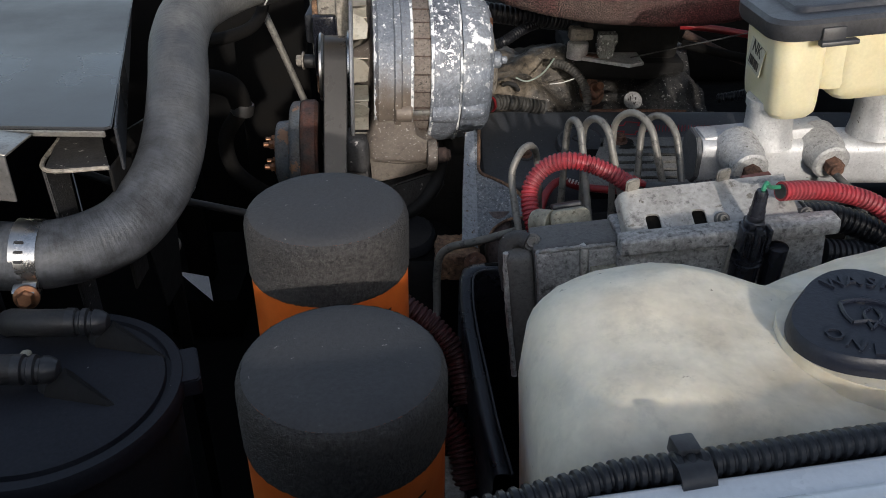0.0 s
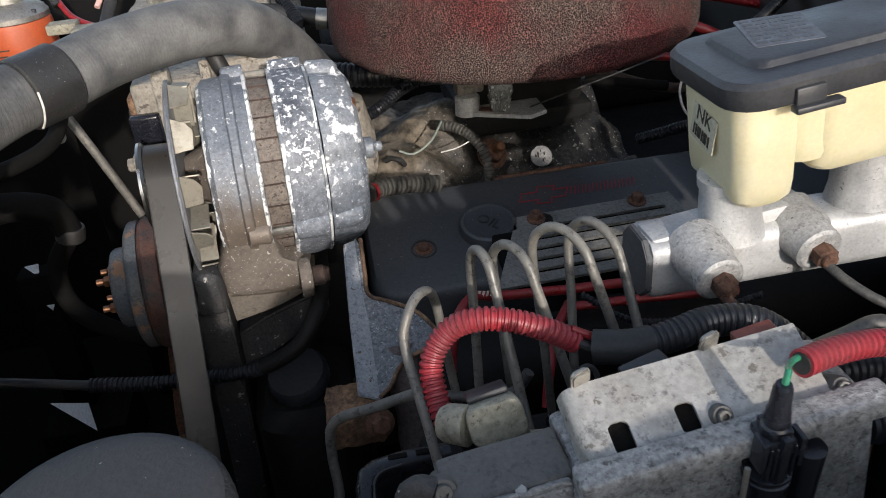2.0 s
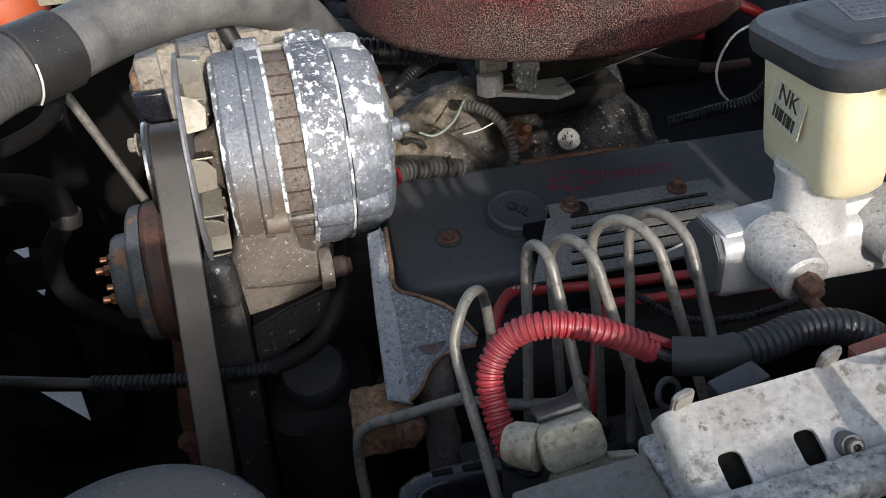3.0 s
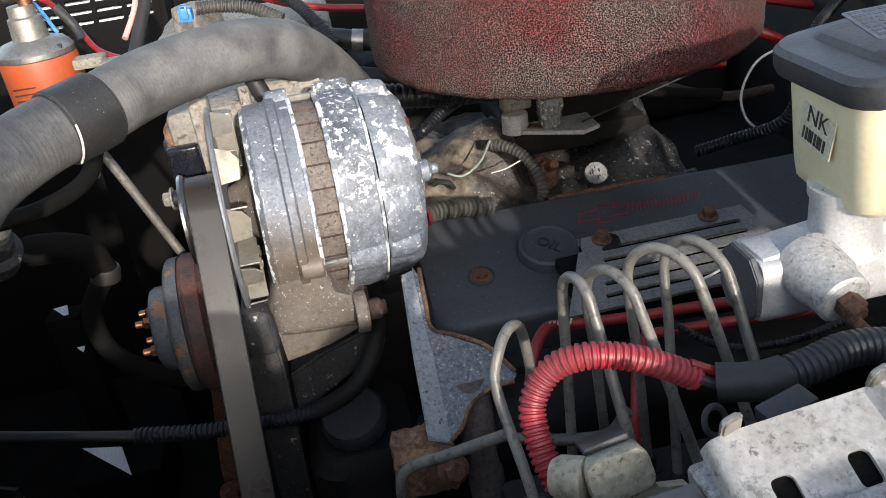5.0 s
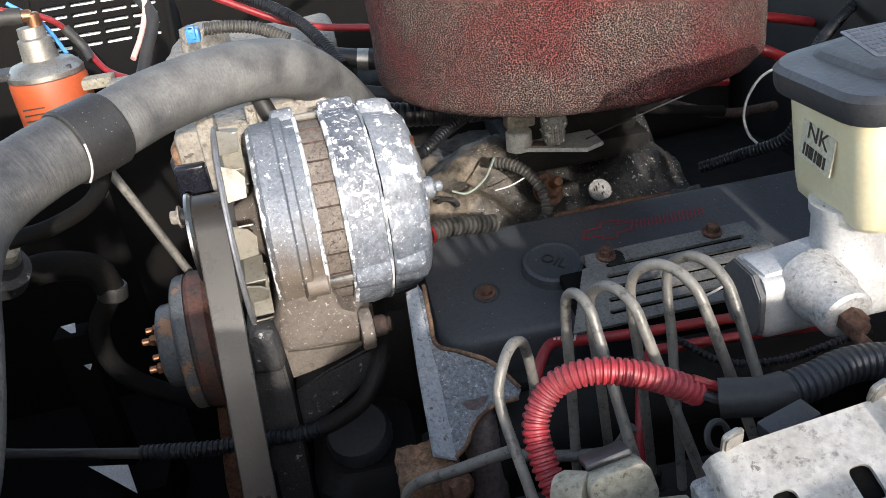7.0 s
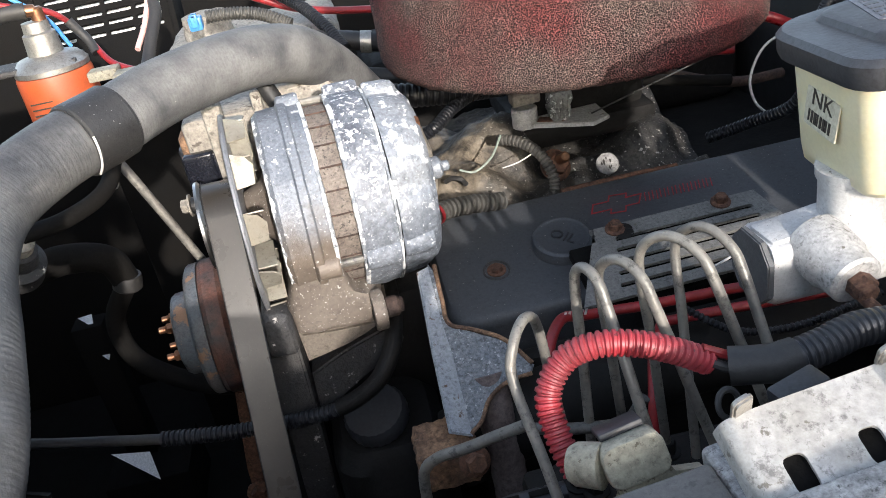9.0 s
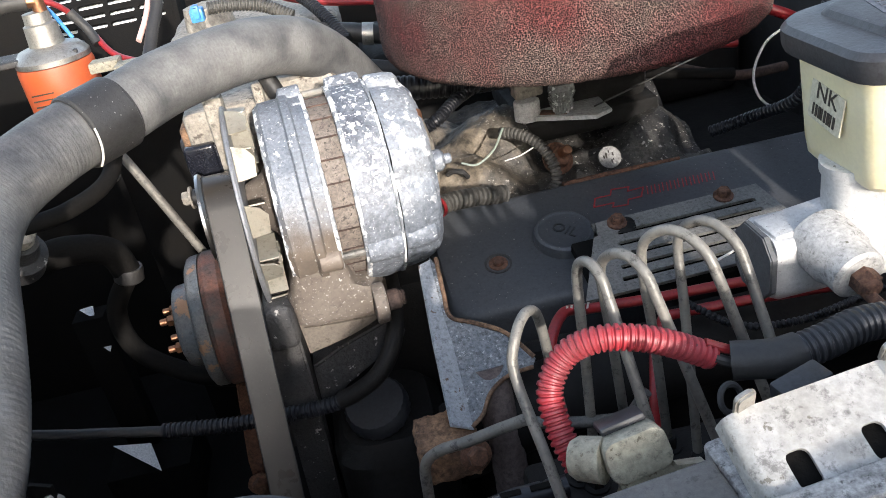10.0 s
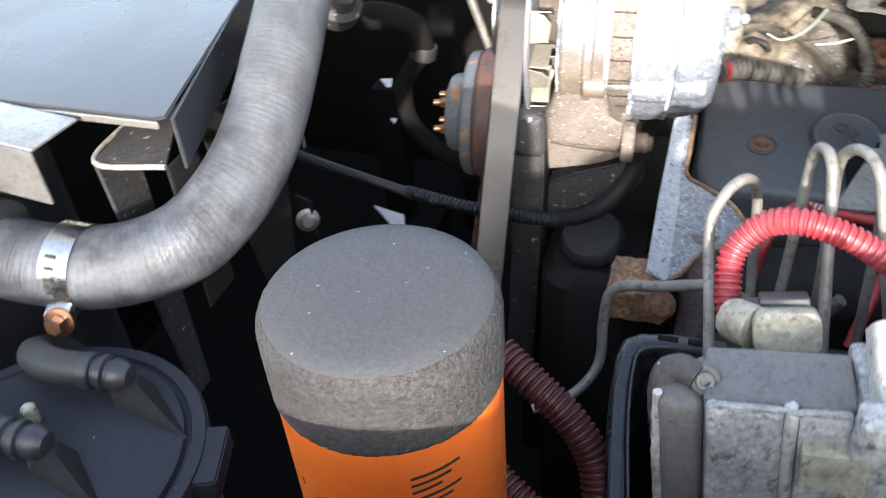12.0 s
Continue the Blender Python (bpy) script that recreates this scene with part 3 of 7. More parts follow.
def sheet(outline, thick, m, bevel=0.0):
    """A flat plate of that outline (x, y in the frame m), thick downwards."""
    bm = bmesh.new()
    top = [bm.verts.new((x, y, 0)) for x, y in outline]
    low = [bm.verts.new((x, y, -thick)) for x, y in outline]
    bm.faces.new(top)
    bm.faces.new(low[::-1])
    n = len(top)
    for i in range(n):
        bm.faces.new((top[i], low[i], low[(i + 1) % n], top[(i + 1) % n]))
    if bevel:
        bmesh.ops.recalc_face_normals(bm, faces=bm.faces)
        bmesh.ops.bevel(bm, geom=[e for e in bm.edges if abs(e.verts[0].co.z - e.verts[1].co.z) < thick * 0.5], offset=bevel, segments=2, affect="EDGES", clamp_overlap=True)
    return moved(bm, m)


def pierced(w, h, holes, thick, m):
    """A plate w by h with oblong holes (x0, x1, y0, y1) right through it."""
    xs = sorted({0.0, w, *[v for q in holes for v in q[:2]]})
    ys = sorted({0.0, h, *[v for q in holes for v in q[2:]]})
    bm = bmesh.new()
    grid = {(i, j): bm.verts.new((x, y, 0)) for i, x in enumerate(xs) for j, y in enumerate(ys)}
    for i in range(len(xs) - 1):
        for j in range(len(ys) - 1):
            cx, cy = (xs[i] + xs[i + 1]) / 2, (ys[j] + ys[j + 1]) / 2
            if not any(a < cx < b and c < cy < d for a, b, c, d in holes):
                bm.faces.new((grid[i, j], grid[i + 1, j], grid[i + 1, j + 1], grid[i, j + 1]))
    for a, b, c, d in holes:
        r = min(b - a, d - c) * 0.34
        for x, y, sx, sy in ((a, c, 1, 1), (b, c, -1, 1), (b, d, -1, -1), (a, d, 1, -1)):
            arc = [(x + sx * r * (1 - math.sin(t)), y + sy * r * (1 - math.cos(t))) for t in (0.0, 0.39, 0.79, 1.18, math.pi / 2)]
            arc = arc if sx * sy < 0 else arc[::-1]
            k = bm.verts.new((x, y, 0))
            ring = [bm.verts.new((px, py, 0)) for px, py in arc]
            for p, q in zip(ring, ring[1:]):
                bm.faces.new((k, q, p))
    for v in [v for v in bm.verts if not v.link_faces]:
        bm.verts.remove(v)
    got = bmesh.ops.extrude_face_region(bm, geom=bm.faces[:])
    for v in got["geom"]:
        if isinstance(v, bmesh.types.BMVert):
            v.co.z -= thick
    return moved(bm, m)


def rough_up(bm, amount, scale, cuts=0, seed=0.0):
    """Uneven surfaces for castings, dirt and foam."""
    if cuts:
        bmesh.ops.subdivide_edges(bm, edges=bm.edges[:], cuts=cuts, use_grid_fill=True)
    bm.normal_update()
    shift = Vector((seed, seed * 1.7, -seed))
    for v in bm.verts:
        v.co += v.normal * noise.fractal(v.co * scale + shift, 1.0, 2.0, 3) * amount
    return bm


def letters(text, size, thick, m):
    """Raised characters in the built-in font, centred on the frame m."""
    data = bpy.data.curves.new("letters", "FONT")
    data.body, data.size, data.extrude, data.align_x, data.align_y = text, size, thick / 2, "CENTER", "CENTER"
    data.resolution_u = 2
    ob = new("letters", data)
    bpy.context.view_layer.update()
    me = bpy.data.meshes.new_from_object(ob.evaluated_get(bpy.context.evaluated_depsgraph_get()))
    bm = bmesh.new()
    bm.from_mesh(me)
    bpy.data.objects.remove(ob)
    bpy.data.curves.remove(data)
    bpy.data.meshes.remove(me)
    return moved(bm, m)


def rounded(x0, x1, y0, y1, r, n=5):
    """The outline of a rectangle with rounded corners."""
    out = []
    for cx, cy, a in ((x1 - r, y0 + r, -90), (x1 - r, y1 - r, 0), (x0 + r, y1 - r, 90), (x0 + r, y0 + r, 180)):
        out += [(cx + r * math.cos(radians(a + 90 * i / n)), cy + r * math.sin(radians(a + 90 * i / n))) for i in range(n + 1)]
    return out


def loft(levels, m=None):
    """A closed body through outlines of equal count: rows of height and outline."""
    bm = bmesh.new()
    rings = [[bm.verts.new((x, y, z)) for x, y in o] for z, o in levels]
    n = len(rings[0])
    for a, b in zip(rings, rings[1:]):
        for i in range(n):
            bm.faces.new((a[i], a[(i + 1) % n], b[(i + 1) % n], b[i]))
    bm.faces.new(rings[0][::-1])
    bm.faces.new(rings[-1])
    return moved(bm, m) if m else bm

# ---- setting: ground, engine bay walls, wings ----
solo("ground", box(-60, 60, -60, 60, -0.2, 0.0, 0), asphalt, "dark grey asphalt under the vehicle", kind="structure")
# Undertray and walls get their deep shade from the near-black colour.
solo("floor", rough_up(box(-0.85, 0.75, 0.02, 1.72, 0.20, 0.225, 0), 0.004, 9, cuts=6), deep_shade_black, "black undertray below the engine", kind="structure")
solo("wall_front", box(-0.90, -0.85, 0.02, 1.72, 0.1, 0.96, 0.004), deep_shade_black, "black radiator support panel at the front", kind="structure")
solo("wall_far", box(-0.85, 0.75, 1.72, 1.76, 0.1, 1.06, 0.004), deep_shade_black, "black far inner wing panel", kind="structure")
solo("wall_near", box(-0.85, 0.75, 0.02, 0.05, 0.1, 1.02, 0.004), deep_shade_black, "black near inner wing panel", kind="structure")


def firewall():
    return merge(box(0.70, 0.75, 0.05, 1.72, 0.15, 1.16, 0.004), box(0.60, 0.75, 0.05, 1.72, 1.16, 1.19, 0.006))


solo("wall_firewall", firewall(), body_grey, "dusty grey-green painted firewall and cowl", kind="structure")


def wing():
    """The painted edge that the camera leans over: a folded lip and the flank below it. The crest beyond is unseen,
    raised to shade the near filter.
    """
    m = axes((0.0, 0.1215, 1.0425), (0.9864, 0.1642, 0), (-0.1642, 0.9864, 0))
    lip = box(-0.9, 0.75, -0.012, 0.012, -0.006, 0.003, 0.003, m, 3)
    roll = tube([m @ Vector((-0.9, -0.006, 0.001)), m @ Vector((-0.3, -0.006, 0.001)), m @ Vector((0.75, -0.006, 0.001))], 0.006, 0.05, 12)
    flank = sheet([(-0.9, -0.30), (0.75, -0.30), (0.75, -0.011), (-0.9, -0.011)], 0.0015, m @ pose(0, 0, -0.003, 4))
    # Crest out of view; its heights are set by the shadow it casts.
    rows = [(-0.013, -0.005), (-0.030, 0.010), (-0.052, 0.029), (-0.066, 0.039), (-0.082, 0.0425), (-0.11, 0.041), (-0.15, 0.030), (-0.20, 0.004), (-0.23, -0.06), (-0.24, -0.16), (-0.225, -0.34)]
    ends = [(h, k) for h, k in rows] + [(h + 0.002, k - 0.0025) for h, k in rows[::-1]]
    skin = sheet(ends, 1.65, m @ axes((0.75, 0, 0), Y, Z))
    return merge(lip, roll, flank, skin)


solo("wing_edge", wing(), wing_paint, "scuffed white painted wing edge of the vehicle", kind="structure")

# ---- radiator cover and its support ----
cover = thing("radiator_cover", (-0.40, 0.80, 1.0), "glossy black sheet-steel cover over the radiator", "panel")
co_m = axes((-0.209, 0.472, 1.029), (1, -0.03, 0), (0, 1, 0))
cover_outline = [(-0.62, 0.005), (-0.004, 0.0), (0.0, 0.004), (-0.226, 0.75), (-0.62, 0.75)]
part("panel", sheet(cover_outline, 0.0022, co_m, 0.0008), cover_paint, cover)
edge_way = Vector((-0.226, 0.746, 0)).normalized()
part("edge_lip", box(0, 0.78, -0.0022, 0, -0.034, -0.0026, 0.0008, axes((-0.209, 0.478, 1.029), edge_way, Z.cross(edge_way)), 1), cover_paint, cover)
part("front_lip", box(-0.62, -0.004, 0, 0.002, -0.007, -0.0026, 0.0006, co_m, 1), steel_dull, cover, "bare worn front edge")

brace = thing("support_bracket", (-0.235, 0.50, 0.90), "dusty grey folded steel bracket below the cover", "bracket")
TOP = Matrix.Translation((0.002, 0.030, 1.002))
part("top_plate", sheet([(-0.2690, 0.488), (-0.2585, 0.437), (-0.2160, 0.440), (-0.2300, 0.470), (-0.245, 0.506), (-0.270, 0.506)], 0.002, TOP), bracket_dark, brace, "dusty folded top")
part("front_lip", tube([TOP @ Vector(p) for p in ((-0.2690, 0.488, -0.001), (-0.2585, 0.4365, -0.001), (-0.2160, 0.4395, -0.001))], 0.0016, 0.004, 8), dirty_alloy, brace, "pale worn lip")
part("leg", sheet([(0, 0), (0.034, 0), (0.030, -0.20), (0.012, -0.20)], 0.0025, axes((-0.2572, 0.4675, 0.9995), (0, 1, 0), Z), 0.0006), bracket_dark, brace, "tapered dusty leg")
# Leg and gusset take the dark below the cover as their colour.
part("leg", box(-0.216, -0.2135, 0.4705, 0.500, 0.90, 1.000, 0.001, None, 1), grime_shade_black, brace)
part("gusset", sheet([(-0.03, 0), (0.04, 0), (0.02, -0.16), (-0.005, -0.17)], 0.002, axes((-0.225, 0.56, 0.995), (0.3, 0.95, 0), Z)), grime_shade_black, brace)

neck = thing("radiator_tank", (-0.42, 0.45, 0.80), "black plastic radiator side tank with a hose neck", "radiator")
part("tank", box(-0.56, -0.352, 0.37, 0.54, 0.62, 1.005, 0.02, None, 3), black_plastic, neck)
part("neck", lathe([(0, 0), (0, 0.019), (0.075, 0.019), (0.075, 0)], frame_of((-0.375, 0.431, 0.972), X), 24), black_plastic, neck)
latch = thing("tank_bracket", (-0.33, 0.46, 0.99), "worn bare metal bracket on the radiator tank", "bracket")
part("plate", box(-0.08, 0.0, -0.010, 0.024, -0.002, 0.0, 0.0008, pose(-0.262, 0.446, 1.026, 0, 4, -4)), steel_dull, latch)
part("bent_edge", box(-0.08, 0.0, -0.0115, -0.0095, -0.034, 0.0, 0.0008, pose(-0.262, 0.446, 1.026, 4, 4, -4)), end_grey, latch)

# ---- upper radiator hose ----
HOSE = [(-0.358, 0.431, 0.970), (-0.309, 0.428, 0.959), (-0.251, 0.437, 0.952), (-0.211, 0.462, 0.957), (-0.191, 0.496, 0.976), (-0.187, 0.530, 0.996),
        (-0.191, 0.573, 1.021), (-0.202, 0.631, 1.042), (-0.199, 0.678, 1.055), (-0.171, 0.719, 1.065), (-0.138, 0.754, 1.069), (-0.104, 0.790, 1.074), (-0.048, 0.837, 1.073),
        (-0.012, 0.874, 1.059), (0.013, 0.907, 1.031), (0.035, 0.938, 0.992)]
R_HOSE = 0.0232
hose = thing("radiator_hose", (-0.18, 0.6, 1.0), "thick dusty black rubber radiator hose in a long bend", "hose")


def hose_r(s):
    return R_HOSE + 0.00012 * math.sin(s * 1900) * (0.5 + 0.5 * math.sin(s * 31))


_hc = curve(HOSE, 0.01)
_cut = min(range(len(_hc)), key=lambda i: (_hc[i] - Vector((-0.150, 0.742, 1.068))).length)
part("lower_length", tube([_hc[i] for i in range(0, _cut + 1, 2)], hose_r, 0.0011, 32), hose_lower, hose, "blue-black ribbed lower length")
part("upper_length", tube([_hc[i] for i in range(_cut, len(_hc), 2)] + [_hc[-1]], hose_r, 0.0011, 32), hose_rubber, hose, "grey dust-covered upper length")
part("sleeve", tube([_hc[_cut - 1], _hc[_cut], _hc[_cut + 1], _hc[_cut + 2].lerp(_hc[_cut + 3], 0.5)], lambda s: 0.0256 - (0.0012 if s < 0.002 or s > 0.0335 else 0), 0.001, 32), sleeve_rubber, hose, "matt black rubber sleeve")
part("torn_rim", tube([_hc[_cut - 1] + Vector((0.0262 * math.cos(a) * 0.72, -0.0262 * math.cos(a) * 0.69, 0.0262 * math.sin(a))) for a in (-0.9, -0.6, -0.3, 0.0, 0.25)], 0.0008, 0.002, 6), white_wire, hose, "torn white cord edge")

clamp = thing("hose_clamp", (-0.263, 0.433, 0.928), "bright slotted steel worm clamp with a copper-coloured screw", "hose clamp")
part("band", lathe([(-0.0082, 0.0232), (-0.0082, 0.0246), (0.0082, 0.0246), (0.0082, 0.0232), (-0.0082, 0.0232)], frame_of((-0.263, 0.4345, 0.953), (1, 0.12, -0.1)), 40), steel_bright, clamp)
for _i in range(9):
    _a = radians(130 + _i * 15)
    part("slot", box(-0.0048, 0.0048, -0.0010, 0.0010, 0, 0.0005, 0.0003, Matrix.Translation((-0.263, 0.4345, 0.953)) @ Matrix.Rotation(_a - radians(90), 4, "X") @ Matrix.Translation((0, 0, 0.0245)), 1), black_metal, clamp)
part("housing", box(-0.008, 0.008, -0.008, 0.006, -0.005, 0.006, 0.002, pose(-0.261, 0.414, 0.940, 30)), steel_bright, clamp)
part("screw", bolt((-0.259, 0.406, 0.938), (0.25, -0.9, 0.25), 0.0055, 0.009), brass, clamp, "copper-coloured screw head")

# ---- charcoal canister ----
can = thing("vapour_canister", (-0.212, 0.325, 0.78), "round black plastic vapour canister with a dusty lid", "canister")
CAN = Vector((-0.2205, 0.3315, 0.9240))
part("body", lathe([(-0.17, 0), (-0.17, 0.068), (-0.012, 0.073), (-0.010, 0)], Matrix.Translation(CAN), 56), black_plastic, can)
lid = part("lid", lathe([(-0.014, 0.070), (-0.014, 0.0775), (-0.004, 0.0785), (-0.001, 0.077), (-0.001, 0.071), (-0.0035, 0.0700), (-0.0035, 0.0680), (-0.0005, 0.0672), (0.0005, 0.064), (0.0005, 0)], Matrix.Translation(CAN), 72), black_dusty, can)
part("ear", sheet(rounded(-0.008, 0.010, -0.017, 0.017, 0.003), 0.012, Matrix.Translation(CAN + Vector((0.073, 0.024, -0.002))) @ pose(0, 0, 0, 0, 0, 18), 0.001), black_dusty, can)
for _p, _q in (((-0.200, 0.380, 0.9455), (-0.252, 0.374, 0.950)), ((-0.213, 0.334, 0.9455), (-0.290, 0.326, 0.952))):
    _p, _q = Vector(_p) - Z * 0.013, Vector(_q) - Z * 0.013
    _w = (_q - _p).normalized()
    port = part("port", merge(lathe([(-0.004, 0), (-0.002, 0.0055), (0.001, 0.0075), (0.004, 0.0085), (0.006, 0.0085), (0.007, 0.0070), (0.009, 0.0070), (0.010, 0.0090), (0.013, 0.0090), (0.014, 0.0074), (0.016, 0.0074), (0.017, 0.0092), (0.022, 0.0092), (0.022, 0)], frame_of(_p + Vector((0, 0, 0.004)), _w), 24),
                              lathe([(-0.012, 0.0085), (0, 0.0068), (0.006, 0.0055), (0.006, 0)], Matrix.Translation(_p + Vector((-0.004, 0, 0.001))), 18)), black_plastic, can)
    part("gusset", loft([(0.0, [(-0.004, -0.013), (0.040, -0.006), (0.043, -0.003), (0.002, 0.009)]), (0.006, [(-0.004, -0.010), (0.024, -0.005), (0.026, -0.003), (0.002, 0.007)]), (0.012, [(-0.004, -0.004), (0.004, -0.003), (0.006, -0.001), (0.000, 0.004)])], axes(_p + Vector((0.003, 0.0, -0.0095)), (0.93, -0.36, 0), Z.cross(Vector((0.93, -0.36, 0))))), grime_shade_black, port, "black moulded gusset")
for _q in ([(-0.216, 0.378, 0.951), (-0.240, 0.376, 0.952), (-0.262, 0.386, 0.945), (-0.272, 0.410, 0.920), (-0.275, 0.43, 0.86)],
           [(-0.231, 0.333, 0.951), (-0.27, 0.328, 0.953), (-0.31, 0.33, 0.945), (-0.34, 0.34, 0.90)]):
    solo("vapour_hose", tube([(px, py, pz - 0.013) for px, py, pz in _q], 0.0088, 0.003, 18), rubber_black, "short black rubber hose on the canister port", "hose", "canister hoses")
solo("canister_plug", rod((-0.238, 0.352, 0.924), (-0.238, 0.352, 0.935), 0.0035), cream_plastic, "small cream plastic plug in the canister lid", "plug")

# ---- twin remote oil filters ----


def oil_filter(x, y, up, k, label):
    f = thing("oil_filter", (x, y, 0.90), label, "oil filter", "upright oil filters")
    m = Matrix.Translation((x, y, up)) @ Matrix.Diagonal((k, k, 1, 1))
    part("can", lathe([(0.895, 0), (0.895, 0.0440), (0.899, 0.0452), (0.9960, 0.0452), (0.9960, 0.04)], m, 72), orange_paint, f, "glossy orange painted can")
    part("grip_band", rough_up(lathe([(0.9915, 0.0455)] + [(0.9915 + 0.0015 * i, 0.0460) for i in range(1, 20)] + [(1.0222, 0.0459), (1.0248, 0.0454), (1.0270, 0.0444), (1.0288, 0.0430)], m, 220), 0.0004, 620), grip_side, f, "rough black grip coating")
    part("dome", rough_up(lathe([(1.0288, 0.0430), (1.0303, 0.0408), (1.0313, 0.0378), (1.0325, 0.030), (1.0332, 0.018), (1.0334, 0.006), (1.0334, 0)], m, 96), 0.00012, 260), grip_black, f, "dusty black top")
    for i in range(6):
        w = 0.020 - 0.004 * (i % 3)
        pr = bmesh.new()
        a0 = radians(-62 if i < 6 else 0)
        zs = up + 0.976 - i * 0.0042
        seg = [(x + 0.0454 * k * math.cos(a0 + t), y + 0.0454 * k * math.sin(a0 + t)) for t in [q * w / 0.0454 / 8 for q in range(9)]]
        lo = [pr.verts.new((px, py, zs + 0.0018 * (n / 8) - 0.0008)) for n, (px, py) in enumerate(seg)]
        hi = [pr.verts.new((px, py, zs + 0.0018 * (n / 8) + 0.0008)) for n, (px, py) in enumerate(seg)]
        for n in range(8):
            pr.faces.new((lo[n], lo[n + 1], hi[n + 1], hi[n]))
        part("print_line", pr, print_black, f)
    part("mount", lathe([(0.80, 0), (0.80, 0.034), (0.893, 0.036), (0.896, 0.040), (0.896, 0)], m, 32), black_metal, f)
    return f


oil_filter(-0.0543, 0.3735, -0.0063, 1.02, "orange oil filter with a dusty black grip top beside the module")
oil_filter(-0.0342, 0.2476, -0.0167, 1.026, "orange oil filter with a speckled black top beside the washer tank")
solo("filter_bracket", merge(box(-0.10, 0.02, 0.15, 0.40, 0.775, 0.80, 0.006), box(-0.06, -0.02, 0.05, 0.16, 0.76, 0.785, 0.004)), black_metal, "black steel remote filter bracket", "bracket")

# ---- washer tank ----
tank = thing("washer_tank", (0.15, 0.21, 0.80), "milky translucent plastic washer tank with dirt specks", "washer tank")


def tank_outline(grow):
    base = [(0.047, 0.172), (0.0462, 0.205), (0.0460, 0.238), (0.0466, 0.262), (0.0502, 0.2785), (0.0585, 0.2895), (0.0690, 0.2960), (0.082, 0.2992), (0.113, 0.2975), (0.138, 0.2895), (0.153, 0.2875),
            (0.176, 0.300), (0.205, 0.312), (0.240, 0.322), (0.310, 0.318), (0.330, 0.270), (0.332, 0.220), (0.322, 0.180), (0.280, 0.160), (0.200, 0.152), (0.120, 0.150), (0.070, 0.155)]
    c = Vector((0.19, 0.225))
    out = []
    for px, py in base:
        d = Vector((px, py)) - c
        out.append(tuple(c + d * (1 - grow / d.length)))
    return out


body = loft([(0.80, tank_outline(0.012)), (0.90, tank_outline(0.006)), (0.965, tank_outline(0.002)), (0.995, tank_outline(0.0)), (1.012, tank_outline(0.0012)),
             (1.0205, tank_outline(0.0035)), (1.0285, tank_outline(0.0078)), (1.0360, tank_outline(0.0160)), (1.0415, tank_outline(0.030)), (1.0450, tank_outline(0.050)), (1.0458, tank_outline(0.062))])
bmesh.ops.subdivide_edges(body, edges=body.edges[:], cuts=1, smooth=1.0, use_grid_fill=True)
for _v in body.verts:
    _d = (Vector((_v.co.x, _v.co.y)) - Vector((0.178, 0.219))).length
    if _v.co.z > 0.99:
        _v.co.z += 0.004 * noise.noise(_v.co * 22) - 0.010 * math.exp(-(_d / 0.045) ** 4) - 0.005 * max(0, min(1, (0.195 - _v.co.y) / 0.05))
part("body", body, tank_plastic, tank, sharp=80)
part("seam", tube([(0.0485, 0.20, 0.93), (0.060, 0.186, 0.955), (0.056, 0.176, 0.99), (0.060, 0.17, 1.0)], 0.0022, 0.004, 8), tank_plastic, tank, "moulded seam")
part("neck", lathe([(1.02, 0), (1.02, 0.034), (1.046, 0.034), (1.046, 0)], Matrix.Translation((0.179, 0.2225, 0)), 36), tank_plastic, tank)
CAP = Matrix.Translation((0.179, 0.2225, 1.053)) @ pose(0, 0, 0, 3, -3, -24) @ Matrix.Diagonal((0.77, 0.77, 1, 1))
cap_out = []
for _i in range(72):
    _a = 2 * math.pi * _i / 72
    cap_out.append(((0.0400 + 0.0040 * math.cos(3 * _a + 0.9)) * math.cos(_a), (0.0400 + 0.0040 * math.cos(3 * _a + 0.9)) * math.sin(_a)))


def scaled(o, k):
    return [(px * k, py * k) for px, py in o]


cap = part("cap", loft([(-0.010, scaled(cap_out, 1.0)), (-0.003, scaled(cap_out, 1.02)), (0.001, scaled(cap_out, 1.0)), (0.0025, scaled(cap_out, 0.96)), (0.0025, scaled(cap_out, 0.6))], CAP), cap_blue_black, tank, "blue-black lobed cap with raised lettering")
for _k, (_ch, _a) in enumerate(zip("WASHER", (128, 109, 91, 73, 55, 36))):
    part("letter", letters(_ch, 0.0125, 0.0014, CAP @ Matrix.Rotation(radians(_a - 90), 4, "Z") @ Matrix.Translation((0, 0.0295, 0.0028))), cap_blue_black, cap)
for _ch, _a in zip("ONLY", (-128, -105, -84, -62)):
    part("letter", letters(_ch, 0.0125, 0.0014, CAP @ Matrix.Rotation(radians(_a + 90), 4, "Z") @ Matrix.Translation((0, -0.0285, 0.0028))), cap_blue_black, cap)
_arc = [(0.020 * math.cos(radians(a)), 0.020 * math.sin(radians(a)) - 0.008, 0.003) for a in (140, 115, 90, 65, 40)]
